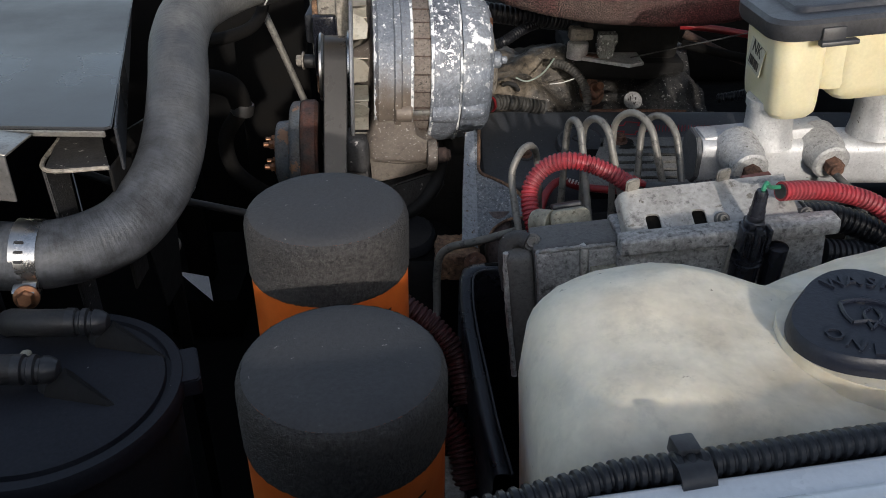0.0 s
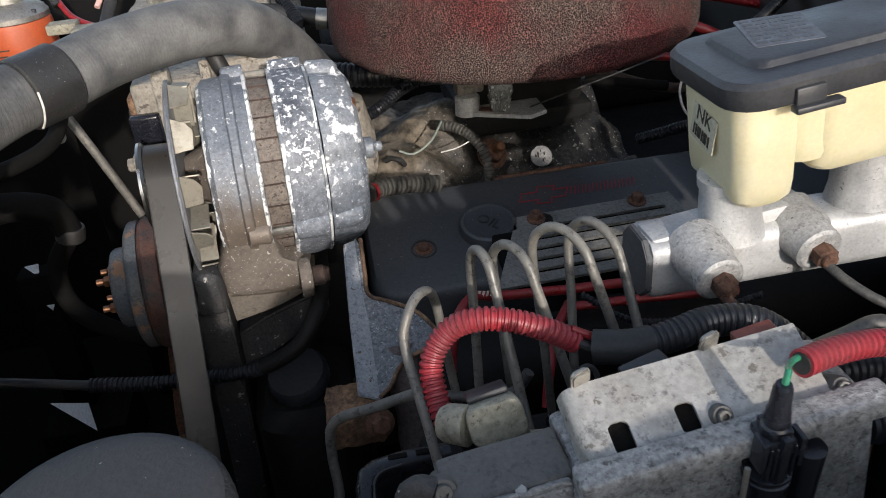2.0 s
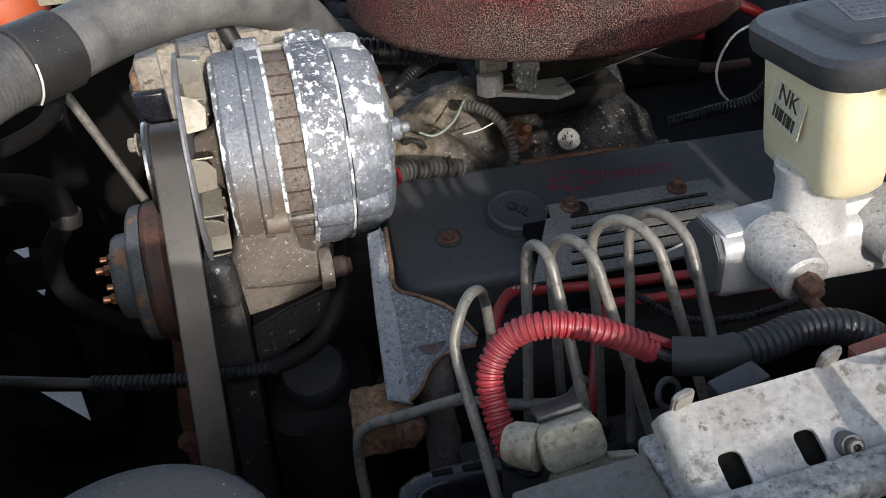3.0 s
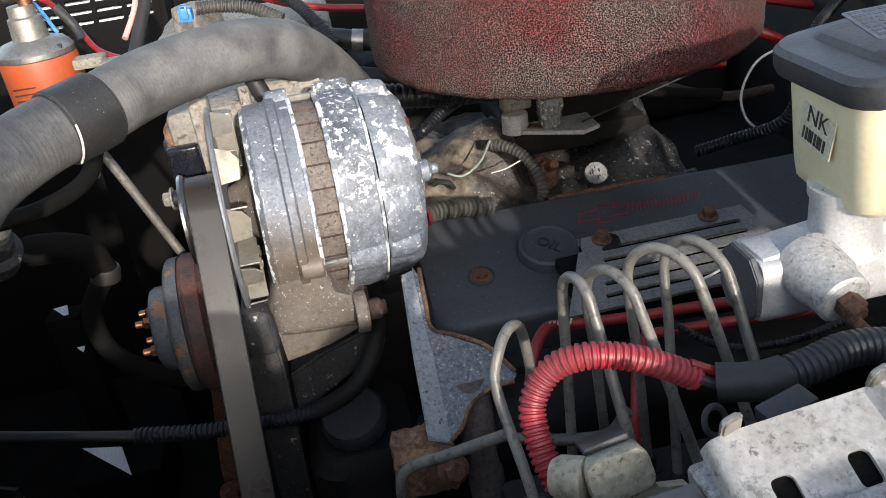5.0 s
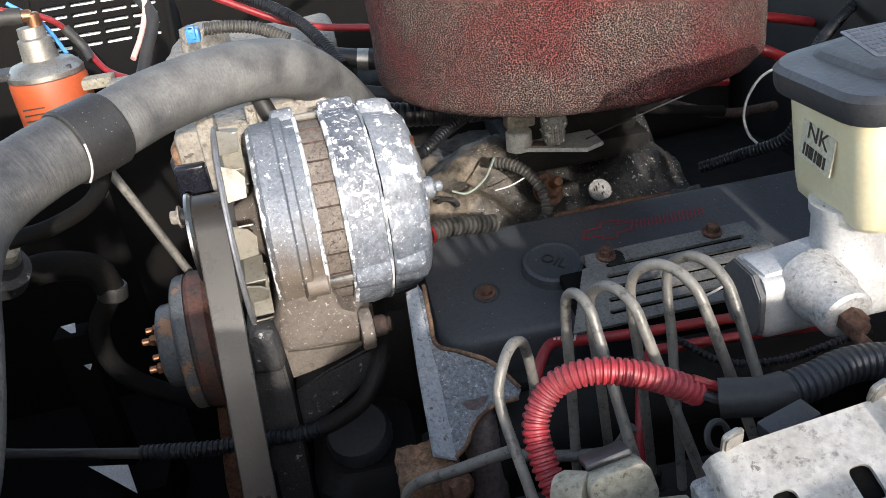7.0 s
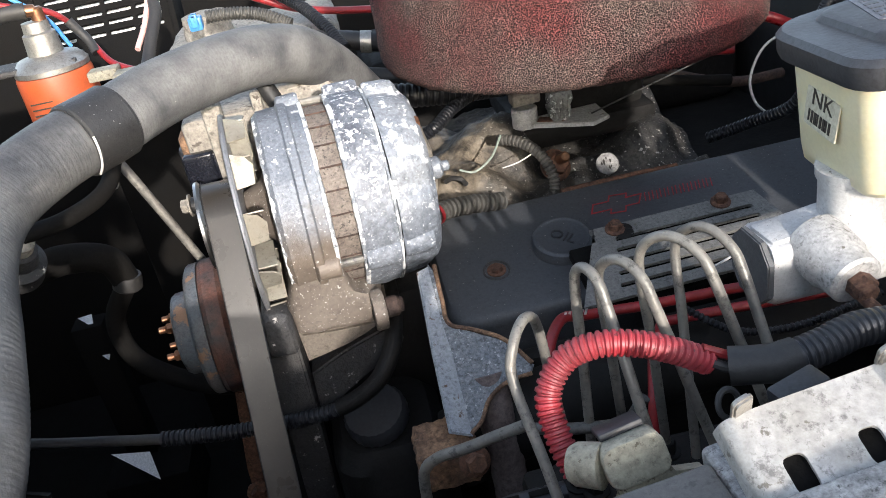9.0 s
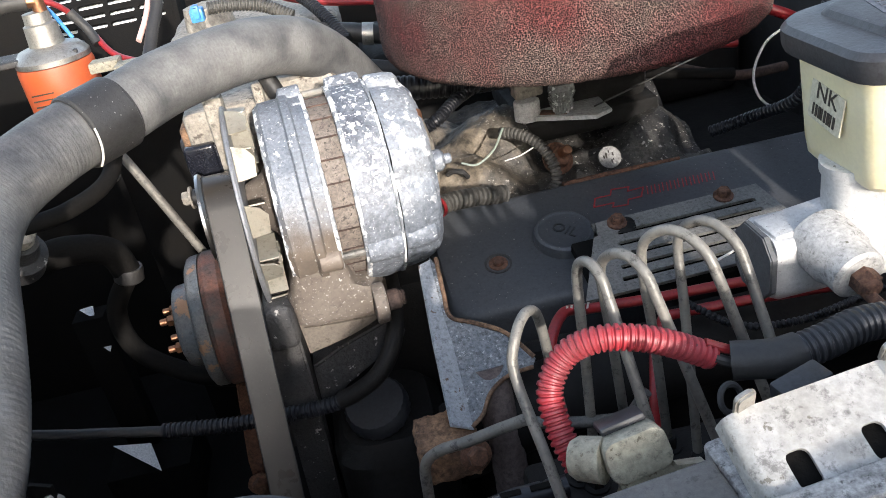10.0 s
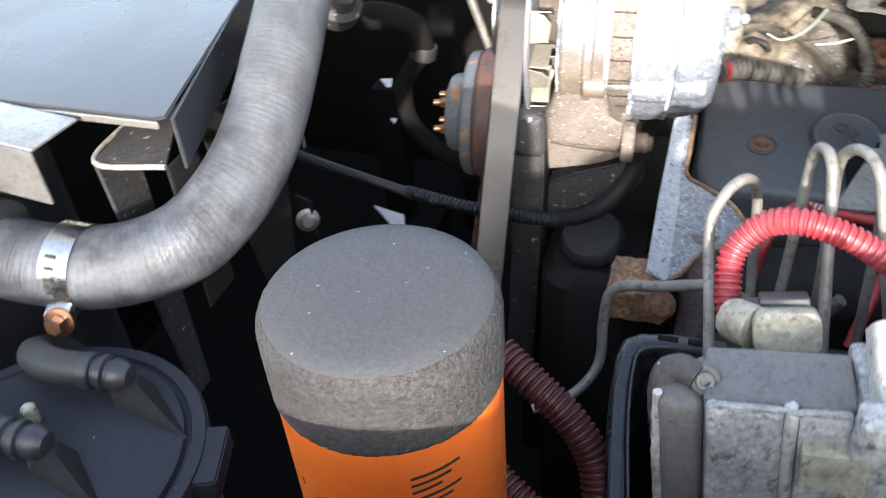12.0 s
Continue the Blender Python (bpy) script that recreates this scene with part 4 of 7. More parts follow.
part("screen_mark", moved(merge(tube(_arc, 0.0011, 0.003, 6), tube([(_arc[0][0], _arc[0][1], 0.003), (-0.012, -0.006, 0.003), (-0.009, -0.010, 0.003)], 0.0011, 0.003, 6),
                                tube([(_arc[-1][0], _arc[-1][1], 0.003), (0.012, -0.006, 0.003), (0.009, -0.010, 0.003)], 0.0011, 0.003, 6), tube([(-0.009, -0.010, 0.003), (0, -0.006, 0.003), (0.009, -0.010, 0.003)], 0.0011, 0.003, 6),
                                tube([(0, -0.012, 0.003), (-0.004, 0.0, 0.003), (-0.001, 0.006, 0.003)], 0.0009, 0.003, 6), tube([(0, -0.012, 0.003), (0.004, 0.0, 0.003), (0.001, 0.006, 0.003)], 0.0009, 0.003, 6)), CAP), cap_blue_black, cap, "raised windscreen wash symbol")
part("thumb_tab", loft([(-0.008, rounded(0.030, 0.058, -0.012, 0.012, 0.005)), (0.002, rounded(0.030, 0.057, -0.011, 0.011, 0.005))], CAP @ pose(0, 0, 0, 0, 0, 62)), cap_blue_black, cap)

# ---- wiring along the wing ----
WING = [(-0.10, 0.112, 1.034), (-0.03, 0.128, 1.038), (0.02, 0.138, 1.042), (0.046, 0.1445, 1.0442), (0.063, 0.1495, 1.0452), (0.088, 0.1535, 1.0457), (0.115, 0.158, 1.0457), (0.142, 0.163, 1.0457), (0.20, 0.173, 1.045), (0.28, 0.19, 1.043), (0.40, 0.215, 1.04)]
solo("wing_conduit", conduit(WING, 0.0052, 0.0042, 0.0010, 16), loom_black, "black corrugated wiring conduit along the wing", "conduit", "wing conduits")
solo("wing_conduit", conduit([(px, py - 0.0040, pz - 0.0068) for px, py, pz in WING], 0.0038, 0.0042, 0.0011, 14), loom_black, "thinner dirty corrugated conduit under the larger one", "conduit", "wing conduits")
tie = thing("conduit_clip", (0.089, 0.152, 1.04), "square black plastic clip round the conduit", "clip")
part("strap", lathe([(-0.006, 0.0066), (-0.006, 0.0078), (0.006, 0.0078), (0.006, 0.0066), (-0.006, 0.0066)], frame_of((0.089, 0.1510, 1.0422), (0.97, 0.2, 0)), 24), black_plastic, tie)
part("head", box(-0.0042, 0.0042, -0.0035, 0.0042, -0.002, 0.0045, 0.001, pose(0.088, 0.1575, 1.0480, 0, 0, 10)), black_plastic, tie)

# ---- electronic control module, left of the pump ----
MOD = axes((0.064, 0.371, 0.9885), (0.9935, 0.02, 0.112), (0, 1, 0))
module = thing("control_module", (0.15, 0.40, 0.88), "weathered grey cast-aluminium control module with a black plug", "control module")
part("body", rough_up(box(0.003, 0.054, 0.006, 0.034, -0.095, 0.003, 0.002, MOD, 3), 0.0004, 120, cuts=3), end_grey, module, "dark grey left block")
part("body", rough_up(box(0.0545, 0.176, 0.006, 0.044, -0.095, 0.001, 0.003, MOD, 3), 0.0004, 120, cuts=3), module_alloy, module)
part("end_seam", rough_up(tube([MOD @ Vector(p) for p in ((-0.0135, 0.010, 0.0), (-0.0145, 0.008, -0.03), (-0.0145, 0.007, -0.06), (-0.014, 0.006, -0.092))], 0.0018, 0.003, 8), 0.0006, 260), module_alloy, module, "corroded pale seam")
part("end_cap", box(-0.014, 0.003, 0.006, 0.028, -0.092, -0.001, 0.004, MOD, 3), end_grey, module, "dull grey end")
part("lid_rim", rough_up(box(0.052, 0.178, -0.010, 0.0035, 0.0005, 0.0110, 0.0022, MOD, 3), 0.0004, 140, cuts=2), module_alloy, module, "raised pitted lid rim")
part("front_panel", rough_up(box(0.051, 0.174, -0.004, 0.02, -0.092, -0.0005, 0.003, MOD), 0.0004, 140, cuts=3), module_alloy, module)
part("left_panel", rough_up(box(0.004, 0.0302, 0.0016, 0.0085, -0.090, 0.0020, 0.002, MOD), 0.0005, 160, cuts=3), module_alloy, module, "pale pitted panel")
part("left_panel", rough_up(box(0.0298, 0.0350, 0.0002, 0.0092, -0.090, 0.0028, 0.002, MOD), 0.0007, 200, cuts=3), plate_alloy, module, "paler corroded rib")
part("left_panel", rough_up(box(0.0346, 0.0525, 0.0010, 0.0085, -0.090, 0.0018, 0.002, MOD), 0.0005, 160, cuts=3), module_alloy, module, "pale pitted panel")
part("top_seam", rough_up(tube([MOD @ Vector(p) for p in ((0.006, 0.0035, 0.0024), (0.020, 0.0028, 0.0030), (0.034, 0.0022, 0.0032), (0.051, 0.0028, 0.0024))], 0.0013, 0.0015, 8), 0.0009, 420), plug_white, module, "white corroded top seam")
part("sticker", box(0.036, 0.058, -0.0045, 0.004, -0.030, -0.010, 0.0004, MOD, 1), cream_plastic, module, "faded blank sticker")
for _x, _y, _z, _r in ((0.0035, 0.0145, 0.003, 0.0052), (0.1150, 0.0050, 0.0105, 0.0040), (0.164, 0.004, 0.0085, 0.0040)):
    _m = MOD @ pose(_x, _y, _z, 55)
    lug = part("lug", lathe([(-0.020, 0), (-0.020, _r * 1.15), (-0.002, _r * 1.15), (0, _r), (0, _r * 0.92), (0, 0)], _m, 28), end_grey, module)
    part("screw", lathe([(0, _r * 0.72), (0.0018, _r * 0.72), (0.0024, _r * 0.6), (0.0024, _r * 0.36), (0.0006, _r * 0.34), (0.0006, 0)], _m, 24), line_dark, lug, "dark socket screw")
part("curled_lug", rough_up(tube([MOD @ Vector(p) for p in ((-0.012, 0.016, -0.03), (-0.0125, 0.018, -0.008), (-0.010, 0.021, 0.001), (-0.004, 0.020, 0.003), (0.001, 0.017, 0.002))], 0.0054, 0.002, 14), 0.0004, 200), bracket_dark, module)
PL = axes((0.1285, 0.3705, 1.0000), (0.9935, 0.02, 0.112), (0, 0.0345, 0.0175))
plate = thing("module_bracket", (0.17, 0.39, 0.985), "stained bare-metal bracket plate with two square holes", "bracket")
part("face", pierced(0.0945, 0.0385, [(0.006, 0.0145, 0.0060, 0.0195), (0.0335, 0.0415, 0.0068, 0.0195)], 0.0018, PL), plate_alloy, plate)
_fold = [(-0.007 * math.sin(radians(a)), -0.007 + 0.007 * math.cos(radians(a))) for a in range(0, 76, 12)]
_fold.append((_fold[-1][0] - 0.0012, _fold[-1][1] - 0.0055))
_fold += [(px * 0.74 + 0.0004, pz * 0.74 - 0.0018) for px, pz in _fold[::-1]]
part("left_flange", sheet(_fold, 0.0385, axes(PL @ Vector((0.0004, 0, 0)), PL.to_3x3() @ X, PL.to_3x3() @ Z), 0.0004), plate_alloy, plate, "rounded folded side")
# Black sheet added so that the holes look shaded inside.
part("hole_shade", box(0.002, 0.090, 0.003, 0.034, -0.0048, -0.0036, 0.0004, PL, 1), deep_shade_black, plate, "black sheet put in for the shade inside the holes")
part("back_flange", box(0.0, 0.0945, 0.037, 0.0388, -0.016, -0.0019, 0.0006, PL), plate_alloy, plate)
part("right_flange", box(0.092, 0.0945, 0.0, 0.0365, -0.012, -0.0019, 0.0006, PL), plate_alloy, plate)
for _x in (0.003, 0.0580):
    _m = PL @ Matrix.Translation((_x, 0.036, 0.0))
    part("tab", sheet(rounded(-0.0045, 0.0045, -0.004, 0.0085, 0.0032), 0.0028, _m @ pose(0, 0.002, 0, 82, 0, 12), 0.0009), steel_dull, plate, "dull rounded tab")
plug = thing("black_plug", (0.19, 0.362, 0.97), "glossy black weatherproof wiring plug on the module", "electrical connector")
PG = MOD @ pose(0.126, -0.010, 0.004, 4, 5, 0)
part("boot", lathe([(0.008, 0.0056), (0.013, 0.0056), (0.014, 0.0048), (0.016, 0.0050), (0.018, 0.0044), (0.020, 0.0046), (0.022, 0.0040), (0.031, 0.0036), (0.033, 0.0028), (0.033, 0)], PG, 18), plug_gloss, plug)
part("shell", merge(box(-0.0062, 0.0062, -0.0065, 0.007, -0.010, 0.0095, 0.0015, PG), box(-0.0046, 0.0046, -0.0055, 0.006, 0.009, 0.0135, 0.0012, PG), *[box(_k - 0.0006, _k + 0.0006, -0.0078, -0.006, -0.009, 0.008, 0.0004, PG, 1) for _k in (-0.0048, -0.0024, 0.0024, 0.0048)]), plug_gloss, plug)
for _x in (-0.0086, 0.0062):
    part("lock_tab", box(_x, _x + 0.0024, -0.008, 0.0, -0.004, 0.011, 0.0007, PG), plug_gloss, plug)
part("rib", box(-0.0016, 0.0016, -0.0092, -0.006, -0.010, 0.013, 0.0006, PG), plug_gloss, plug)
part("socket", lathe([(-0.040, 0), (-0.040, 0.0080), (-0.016, 0.0082), (-0.0155, 0.0092), (-0.0140, 0.0092), (-0.0135, 0.0084), (-0.0125, 0.0084), (-0.012, 0.0092), (-0.0105, 0.0092), (-0.010, 0.0080), (-0.009, 0)], PG, 24), plug_gloss, plug)
part("socket", lathe([(-0.036, 0), (-0.036, 0.006), (-0.008, 0.0065), (-0.007, 0.004), (-0.007, 0)], PG @ Matrix.Translation((0.0175, 0.001, 0.002)), 20), plug_gloss, plug)
part("clip", tube([PG @ Vector(p) for p in ((-0.014, -0.008, 0.002), (-0.0155, -0.010, -0.012), (-0.016, -0.010, -0.024), (-0.0125, -0.010, -0.027))], 0.0012, 0.002, 6), steel_dull, plug)
solo("green_lead", tube([PG @ Vector((0, 0, 0.030)), PG @ Vector((0.0015, 0.001, 0.0365)), (0.1985, 0.375, 1.0345), (0.206, 0.382, 1.0310), (0.214, 0.385, 1.0295)], 0.0013, 0.002, 8), green_wire, "short green wire into the red conduit", "wire")
RL2 = [(0.2085, 0.3815, 1.0285), (0.225, 0.387, 1.0265), (0.250, 0.392, 1.022), (0.272, 0.391, 1.015), (0.292, 0.382, 1.001), (0.308, 0.371, 0.986), (0.324, 0.352, 0.962), (0.345, 0.34, 0.92)]
red2 = thing("red_conduit", (0.25, 0.39, 1.01), "bright red corrugated wire conduit beside the black plug", "conduit", "red conduits")
part("sleeve", conduit(RL2, 0.0058, 0.0031, 0.0010, 18), red_loom_mat, red2)
# The tube is capped; a dark disc gives the shade of its opening.
part("bore_shade", lathe([(-0.0006, 0), (-0.0006, 0.0044), (0.002, 0.0044), (0.002, 0)], frame_of(RL2[0], Vector(RL2[1]) - Vector(RL2[0])), 20), rubber_black, red2, "dark disc for the shade inside the open end")
for _o in ((0, 0, 0), (0.012, -0.018, -0.016)):
    solo("black_conduit", conduit([(0.232 + _o[0], 0.402 + _o[1], 1.002 + _o[2]), (0.262 + _o[0], 0.402 + _o[1], 0.998 + _o[2]), (0.295 + _o[0], 0.392 + _o[1], 0.985 + _o[2]), (0.33, 0.37 + _o[1], 0.95 + _o[2])], 0.0085, 0.0038, 0.0012, 16), loom_black, "black corrugated conduit behind the module", "conduit", "black conduits")

# ---- cream connector and the red conduit over it ----
con = thing("cream_connector", (0.09, 0.435, 0.955), "grimy cream plastic pump connector with a black latch", "electrical connector")
CN = axes((0.0988, 0.4310, 0.9790), (0.985, 0.05, 0.16), (-0.10, 0.40, 0.91))
part("block", rough_up(loft([(-0.013, rounded(-0.0125, 0.0125, -0.0080, 0.0090, 0.0050)), (-0.011, rounded(-0.0134, 0.0134, -0.0088, 0.0098, 0.0055)), (-0.0010, rounded(-0.0134, 0.0134, -0.0088, 0.0098, 0.0055)), (-0.0002, rounded(-0.0129, 0.0129, -0.0083, 0.0093, 0.0052)), (0.0, rounded(-0.0120, 0.0120, -0.0074, 0.0084, 0.0048))], CN), 0.0003, 160), cream_plastic, con)
part("barrel", lathe([(0, 0), (0, 0.0075), (0.003, 0.0092), (0.014, 0.0098), (0.015, 0)], frame_of((0.0753, 0.4465, 0.9720), (0.80, -0.55, 0.15)), 28), cream_plastic, con)
part("skirt", rough_up(sheet([(-0.0110, -0.004), (0.0115, -0.004), (0.0140, -0.0115), (0.0255, -0.0150), (0.0245, -0.0205), (0.0180, -0.0255), (-0.0190, -0.0255), (-0.0185, -0.0225), (-0.0105, -0.0130)], 0.010, CN @ Matrix.Translation((0, 0, -0.0028)), 0.0018), 0.0004, 160), cream_plastic, con, "flared cream skirt stained with oil")
part("tail", rough_up(tube([(0.084, 0.4235, 0.9595), (0.100, 0.4185, 0.9625), (0.116, 0.4155, 0.9685), (0.130, 0.418, 0.977)], lambda s: 0.0072 - 0.03 * s, 0.003, 14), 0.0006, 150), cream_plastic, con)
part("latch", box(-0.010, 0.010, 0.0095, 0.0130, -0.022, -0.009, 0.0012, CN), black_plastic, con, "black plastic latch")
RL1 = [(0.0800, 0.458, 0.960), (0.0765, 0.469, 0.972), (0.0770, 0.482, 0.987), (0.088, 0.487, 1.000), (0.103, 0.483, 1.0065), (0.121, 0.479, 1.004), (0.137, 0.476, 0.997), (0.150, 0.474, 0.989)]
arch = thing("red_conduit", (0.11, 0.47, 0.96), "faded red corrugated conduit in a high arch", "conduit", "red conduits")
RL1 = [(px, py, pz - 0.006) for px, py, pz in RL1]
part("sleeve", conduit(RL1, 0.0063, 0.0031, 0.0011, 18), red_loom_mat, arch)
# Dark disc on the capped end, for the shade inside.
part("bore_shade", lathe([(-0.0006, 0), (-0.0006, 0.0048), (0.002, 0.0048), (0.002, 0)], frame_of(RL1[-1], Vector(RL1[-2]) - Vector(RL1[-1])), 20), rubber_black, arch, "dark disc for the shade inside the open end")
solo("red_lead", tube([(0.147, 0.475, 0.991), (0.157, 0.473, 0.986), (0.164, 0.471, 0.984)], 0.0023, 0.002, 10), red_wire, "red cable out of the conduit end", "wire")
solo("grey_lead", tube([(0.146, 0.473, 0.986), (0.157, 0.468, 0.982), (0.166, 0.466, 0.981)], 0.0025, 0.002, 10), rubber_black, "dark cable out of the conduit end", "wire")
taped = thing("black_conduit", (0.20, 0.46, 0.95), "thick black corrugated conduit behind the bracket plate, taped at one end", "conduit", "black conduits")
part("tape", rough_up(tube([(0.157, 0.4695, 0.982), (0.166, 0.4655, 0.983), (0.175, 0.4622, 0.984), (0.184, 0.4615, 0.9853)], 0.0088, 0.002, 20), 0.0004, 180), rubber_black, taped, "smooth black tape wrap")
part("sleeve", conduit([(0.158, 0.469, 0.982), (0.175, 0.462, 0.984), (0.195, 0.462, 0.9865), (0.216, 0.465, 0.9885), (0.240, 0.462, 0.985), (0.265, 0.45, 0.965)], 0.0082, 0.0034, 0.0010, 20), loom_greyed, taped)
BC = axes((0.1985, 0.4110, 1.0125), (0.985, 0.03, 0.17), (-0.17, 0.0, 0.985))
solo("brown_clip", merge(box(0, 0.018, 0, 0.0022, -0.004, 0.004, 0.0007, BC, 1), box(0, 0.018, 0.0078, 0.010, -0.004, 0.004, 0.0007, BC, 1), box(0, 0.0022, 0.0016, 0.0084, -0.004, 0.004, 0.0007, BC, 1), box(0.0158, 0.018, 0.0016, 0.0084, -0.004, 0.004, 0.0007, BC, 1)), clip_brown, "red-brown plastic clip frame behind the bracket plate", "clip")
solo("wire_ring", lathe([(0.006 * math.cos(a) * 0.2, 0.0062 + 0.0016 * math.sin(a)) for a in [k * math.pi / 4 for k in range(9)]], frame_of((0.148, 0.452, 0.977), (0.4, -0.8, 0.5)), 24), rubber_black, "small looped black wire", "wire")
solo("low_connector", merge(box(-0.0115, 0.0115, -0.006, 0.006, 0, 0.009, 0.0015, pose(0.1715, 0.438, 0.984, 0, -8, 12)), box(-0.007, 0.007, -0.008, -0.005, 0.003, 0.007, 0.001, pose(0.1715, 0.438, 0.984, 0, -8, 12))), black_plastic, "flat black plastic wiring connector", "electrical connector")

# ---- black module tray beside the filters ----
tray = thing("module_tray", (0.045, 0.42, 0.80), "glossy black plastic tray wall beside the module", "tray")
RIM = [((0.084, 0.508, 0.902), (0.084, 0.496, 0.902)), ((0.055, 0.507, 0.903), (0.055, 0.494, 0.903)), ((0.038, 0.504, 0.903), (0.043, 0.491, 0.903)), ((0.030, 0.499, 0.902), (0.039, 0.487, 0.902)), ((0.0272, 0.489, 0.899), (0.0378, 0.480, 0.899)),
       ((0.0268, 0.470, 0.892), (0.0378, 0.465, 0.892)), ((0.0290, 0.445, 0.883), (0.0400, 0.442, 0.883)), ((0.0330, 0.410, 0.875), (0.0445, 0.409, 0.875)), ((0.0385, 0.360, 0.868), (0.0500, 0.360, 0.868)), ((0.0440, 0.320, 0.864), (0.0560, 0.320, 0.864))]


def tray_shell():
    """The tray's outer wall, its broad rounded rim and the inside, in one skin."""
    bm = bmesh.new()
    rows = []
    for o, i in RIM:
        o, i = Vector(o), Vector(i)
        w = i - o
        rows.append([bm.verts.new(p) for p in (Vector((o.x, o.y, 0.74)), o - Z * 0.020, o - Z * 0.004 + w * 0.02, o - Z * 0.001 + w * 0.14, o + w * 0.35, o - Z * 0.0002 + w * 0.7, o - Z * 0.0012 + w * 0.9, i - Z * 0.004, i - Z * 0.018, Vector((i.x, i.y, 0.74)))])
    for a, b in zip(rows, rows[1:]):
        for k in range(9):
            bm.faces.new((a[k], a[k + 1], b[k + 1], b[k]))
    return bm


part("shell", tray_shell(), tray_rim, tray, "glossy blue-black wall with a broad rounded rim", sharp=60)
# Highlight of the inner edge, laid on as a paler tube.
part("rim_highlight", tube([Vector(i) - Z * 0.0006 for _, i in RIM[1:]], 0.0009, 0.003, 8), loom_greyed, tray, "thin pale tube for the highlight on the inner edge")
for _x in (0.048, 0.064):
    part("rim_slot", box(_x, _x + 0.011, 0.4985, 0.5025, 0.9022, 0.9036, 0.0005, None, 1), deep_shade_black, tray, "dark slot in the rim")

# ---- brake master cylinder and reservoir ----
mc = thing("master_cylinder", (0.30, 0.545, 0.95), "bright cast-aluminium brake master cylinder", "brake cylinder")
MC0, MC1 = Vector((0.2155, 0.553, 0.973)), Vector((0.408, 0.560, 0.990))
MCM = axes(MC0, MC1 - MC0, Y)
part("barrel", loft([(0.0, rounded(-0.018, 0.018, -0.018, 0.018, 0.008)), (0.003, rounded(-0.019, 0.019, -0.019, 0.019, 0.008)), (0.185, rounded(-0.019, 0.019, -0.019, 0.019, 0.010))], axes(MC0, Y, Z)), cast_alloy, mc)
part("end_face", sheet([(-0.0195, -0.010), (-0.010, -0.0195), (0.010, -0.0195), (0.0195, -0.010), (0.0195, 0.010), (0.010, 0.0195), (-0.010, 0.0195), (-0.0195, 0.010)], 0.004, axes(MC0 - Vector((0.0042, 0, 0)), -Y, Z), 0.0008), machined_dark, mc, "dark machined end face")
part("web", box(0.002, 0.10, -0.014, 0.010, 0.010, 0.0205, 0.003, MCM), cast_alloy, mc)
for _x in (0.054, 0.139):
    part("boss", lathe([(0.0, 0), (0.0, 0.0205), (0.010, 0.0182), (0.030, 0.0172), (0.033, 0.0185), (0.0385 if _x < 0.1 else 0.048, 0.0185), (0.0385 if _x < 0.1 else 0.048, 0)], MCM @ Matrix.Translation((_x, -0.006, 0.008)), 36), cast_alloy, mc)
part("rear_flange", lathe([(0.160, 0), (0.160, 0.022), (0.176, 0.028), (0.178, 0.038), (0.188, 0.038), (0.188, 0)], frame_of(MC0, MC1 - MC0), 40), cast_alloy, mc)
part("flange_ear", box(0.176, 0.188, -0.060, -0.02, -0.022, 0.004, 0.004, MCM, 3), cast_alloy, mc)
part("flange_nut", bolt(MCM @ Vector((0.176, -0.048, -0.008)), -X, 0.009, 0.012), bracket_dark, mc)
for _x in (0.030, 0.093):
    _p = MCM @ Vector((_x - (0.003 if _x < 0.05 else 0.0), -0.021 if _x < 0.05 else -0.012, 0.009 if _x < 0.05 else 0.004))
    _w = Vector((0.06, -0.97, -0.16)).normalized()
    port = part("outlet", lathe([(-0.01, 0), (-0.01, 0.017), (0.010, 0.0165), (0.014, 0.0145), (0.024, 0.0140), (0.0255, 0.012), (0.0255, 0)], frame_of(_p, _w), 32), outlet_alloy, mc, "weathered grey outlet")
    nut = part("tube_nut", merge(lathe([(0.0255, 0), (0.0255, 0.0070), (0.0325, 0.0070), (0.0335, 0.006), (0.0335, 0)], frame_of(_p, _w), 6), lathe([(0.0335, 0.0052), (0.0355, 0.0048), (0.0365, 0.0036), (0.0365, 0)], frame_of(_p, _w), 14)), rust, port, "rusty tube nut")
res = thing("brake_reservoir", (0.32, 0.555, 1.018), "yellowed translucent brake fluid reservoir", "reservoir")
RS = axes((0.2535, 0.5150, 1.015), (0.989, 0.02, 0.10), (-0.02, 1, 0))


def bowl(x0, x1, y0, y1, z0, z1, tip):
    return loft([(z0, rounded(x0 + tip, x1 - tip, y0 + tip, y1 - tip, 0.010)), (z0 + 0.004, rounded(x0 + tip * 0.4, x1 - tip * 0.4, y0 + tip * 0.4, y1 - tip * 0.4, 0.011)), (z0 + 0.012, rounded(x0 + 0.001, x1 - 0.001, y0 + 0.001, y1 - 0.001, 0.012)), (z1, rounded(x0, x1, y0, y1, 0.012))], RS)


part("front_bowl", bowl(0.0, 0.038, 0.0, 0.070, 0.0, 0.066, 0.005), reservoir_plastic, res)
part("rear_bowl", bowl(0.043, 0.126, 0.0, 0.070, 0.011, 0.066, 0.006), reservoir_plastic, res)
part("bridge", bowl(0.030, 0.060, 0.0018, 0.066, 0.021, 0.066, 0.002), reservoir_plastic, res)
part("rib", box(0.098, 0.101, -0.003, 0.0, 0.028, 0.060, 0.001, RS), reservoir_plastic, res)
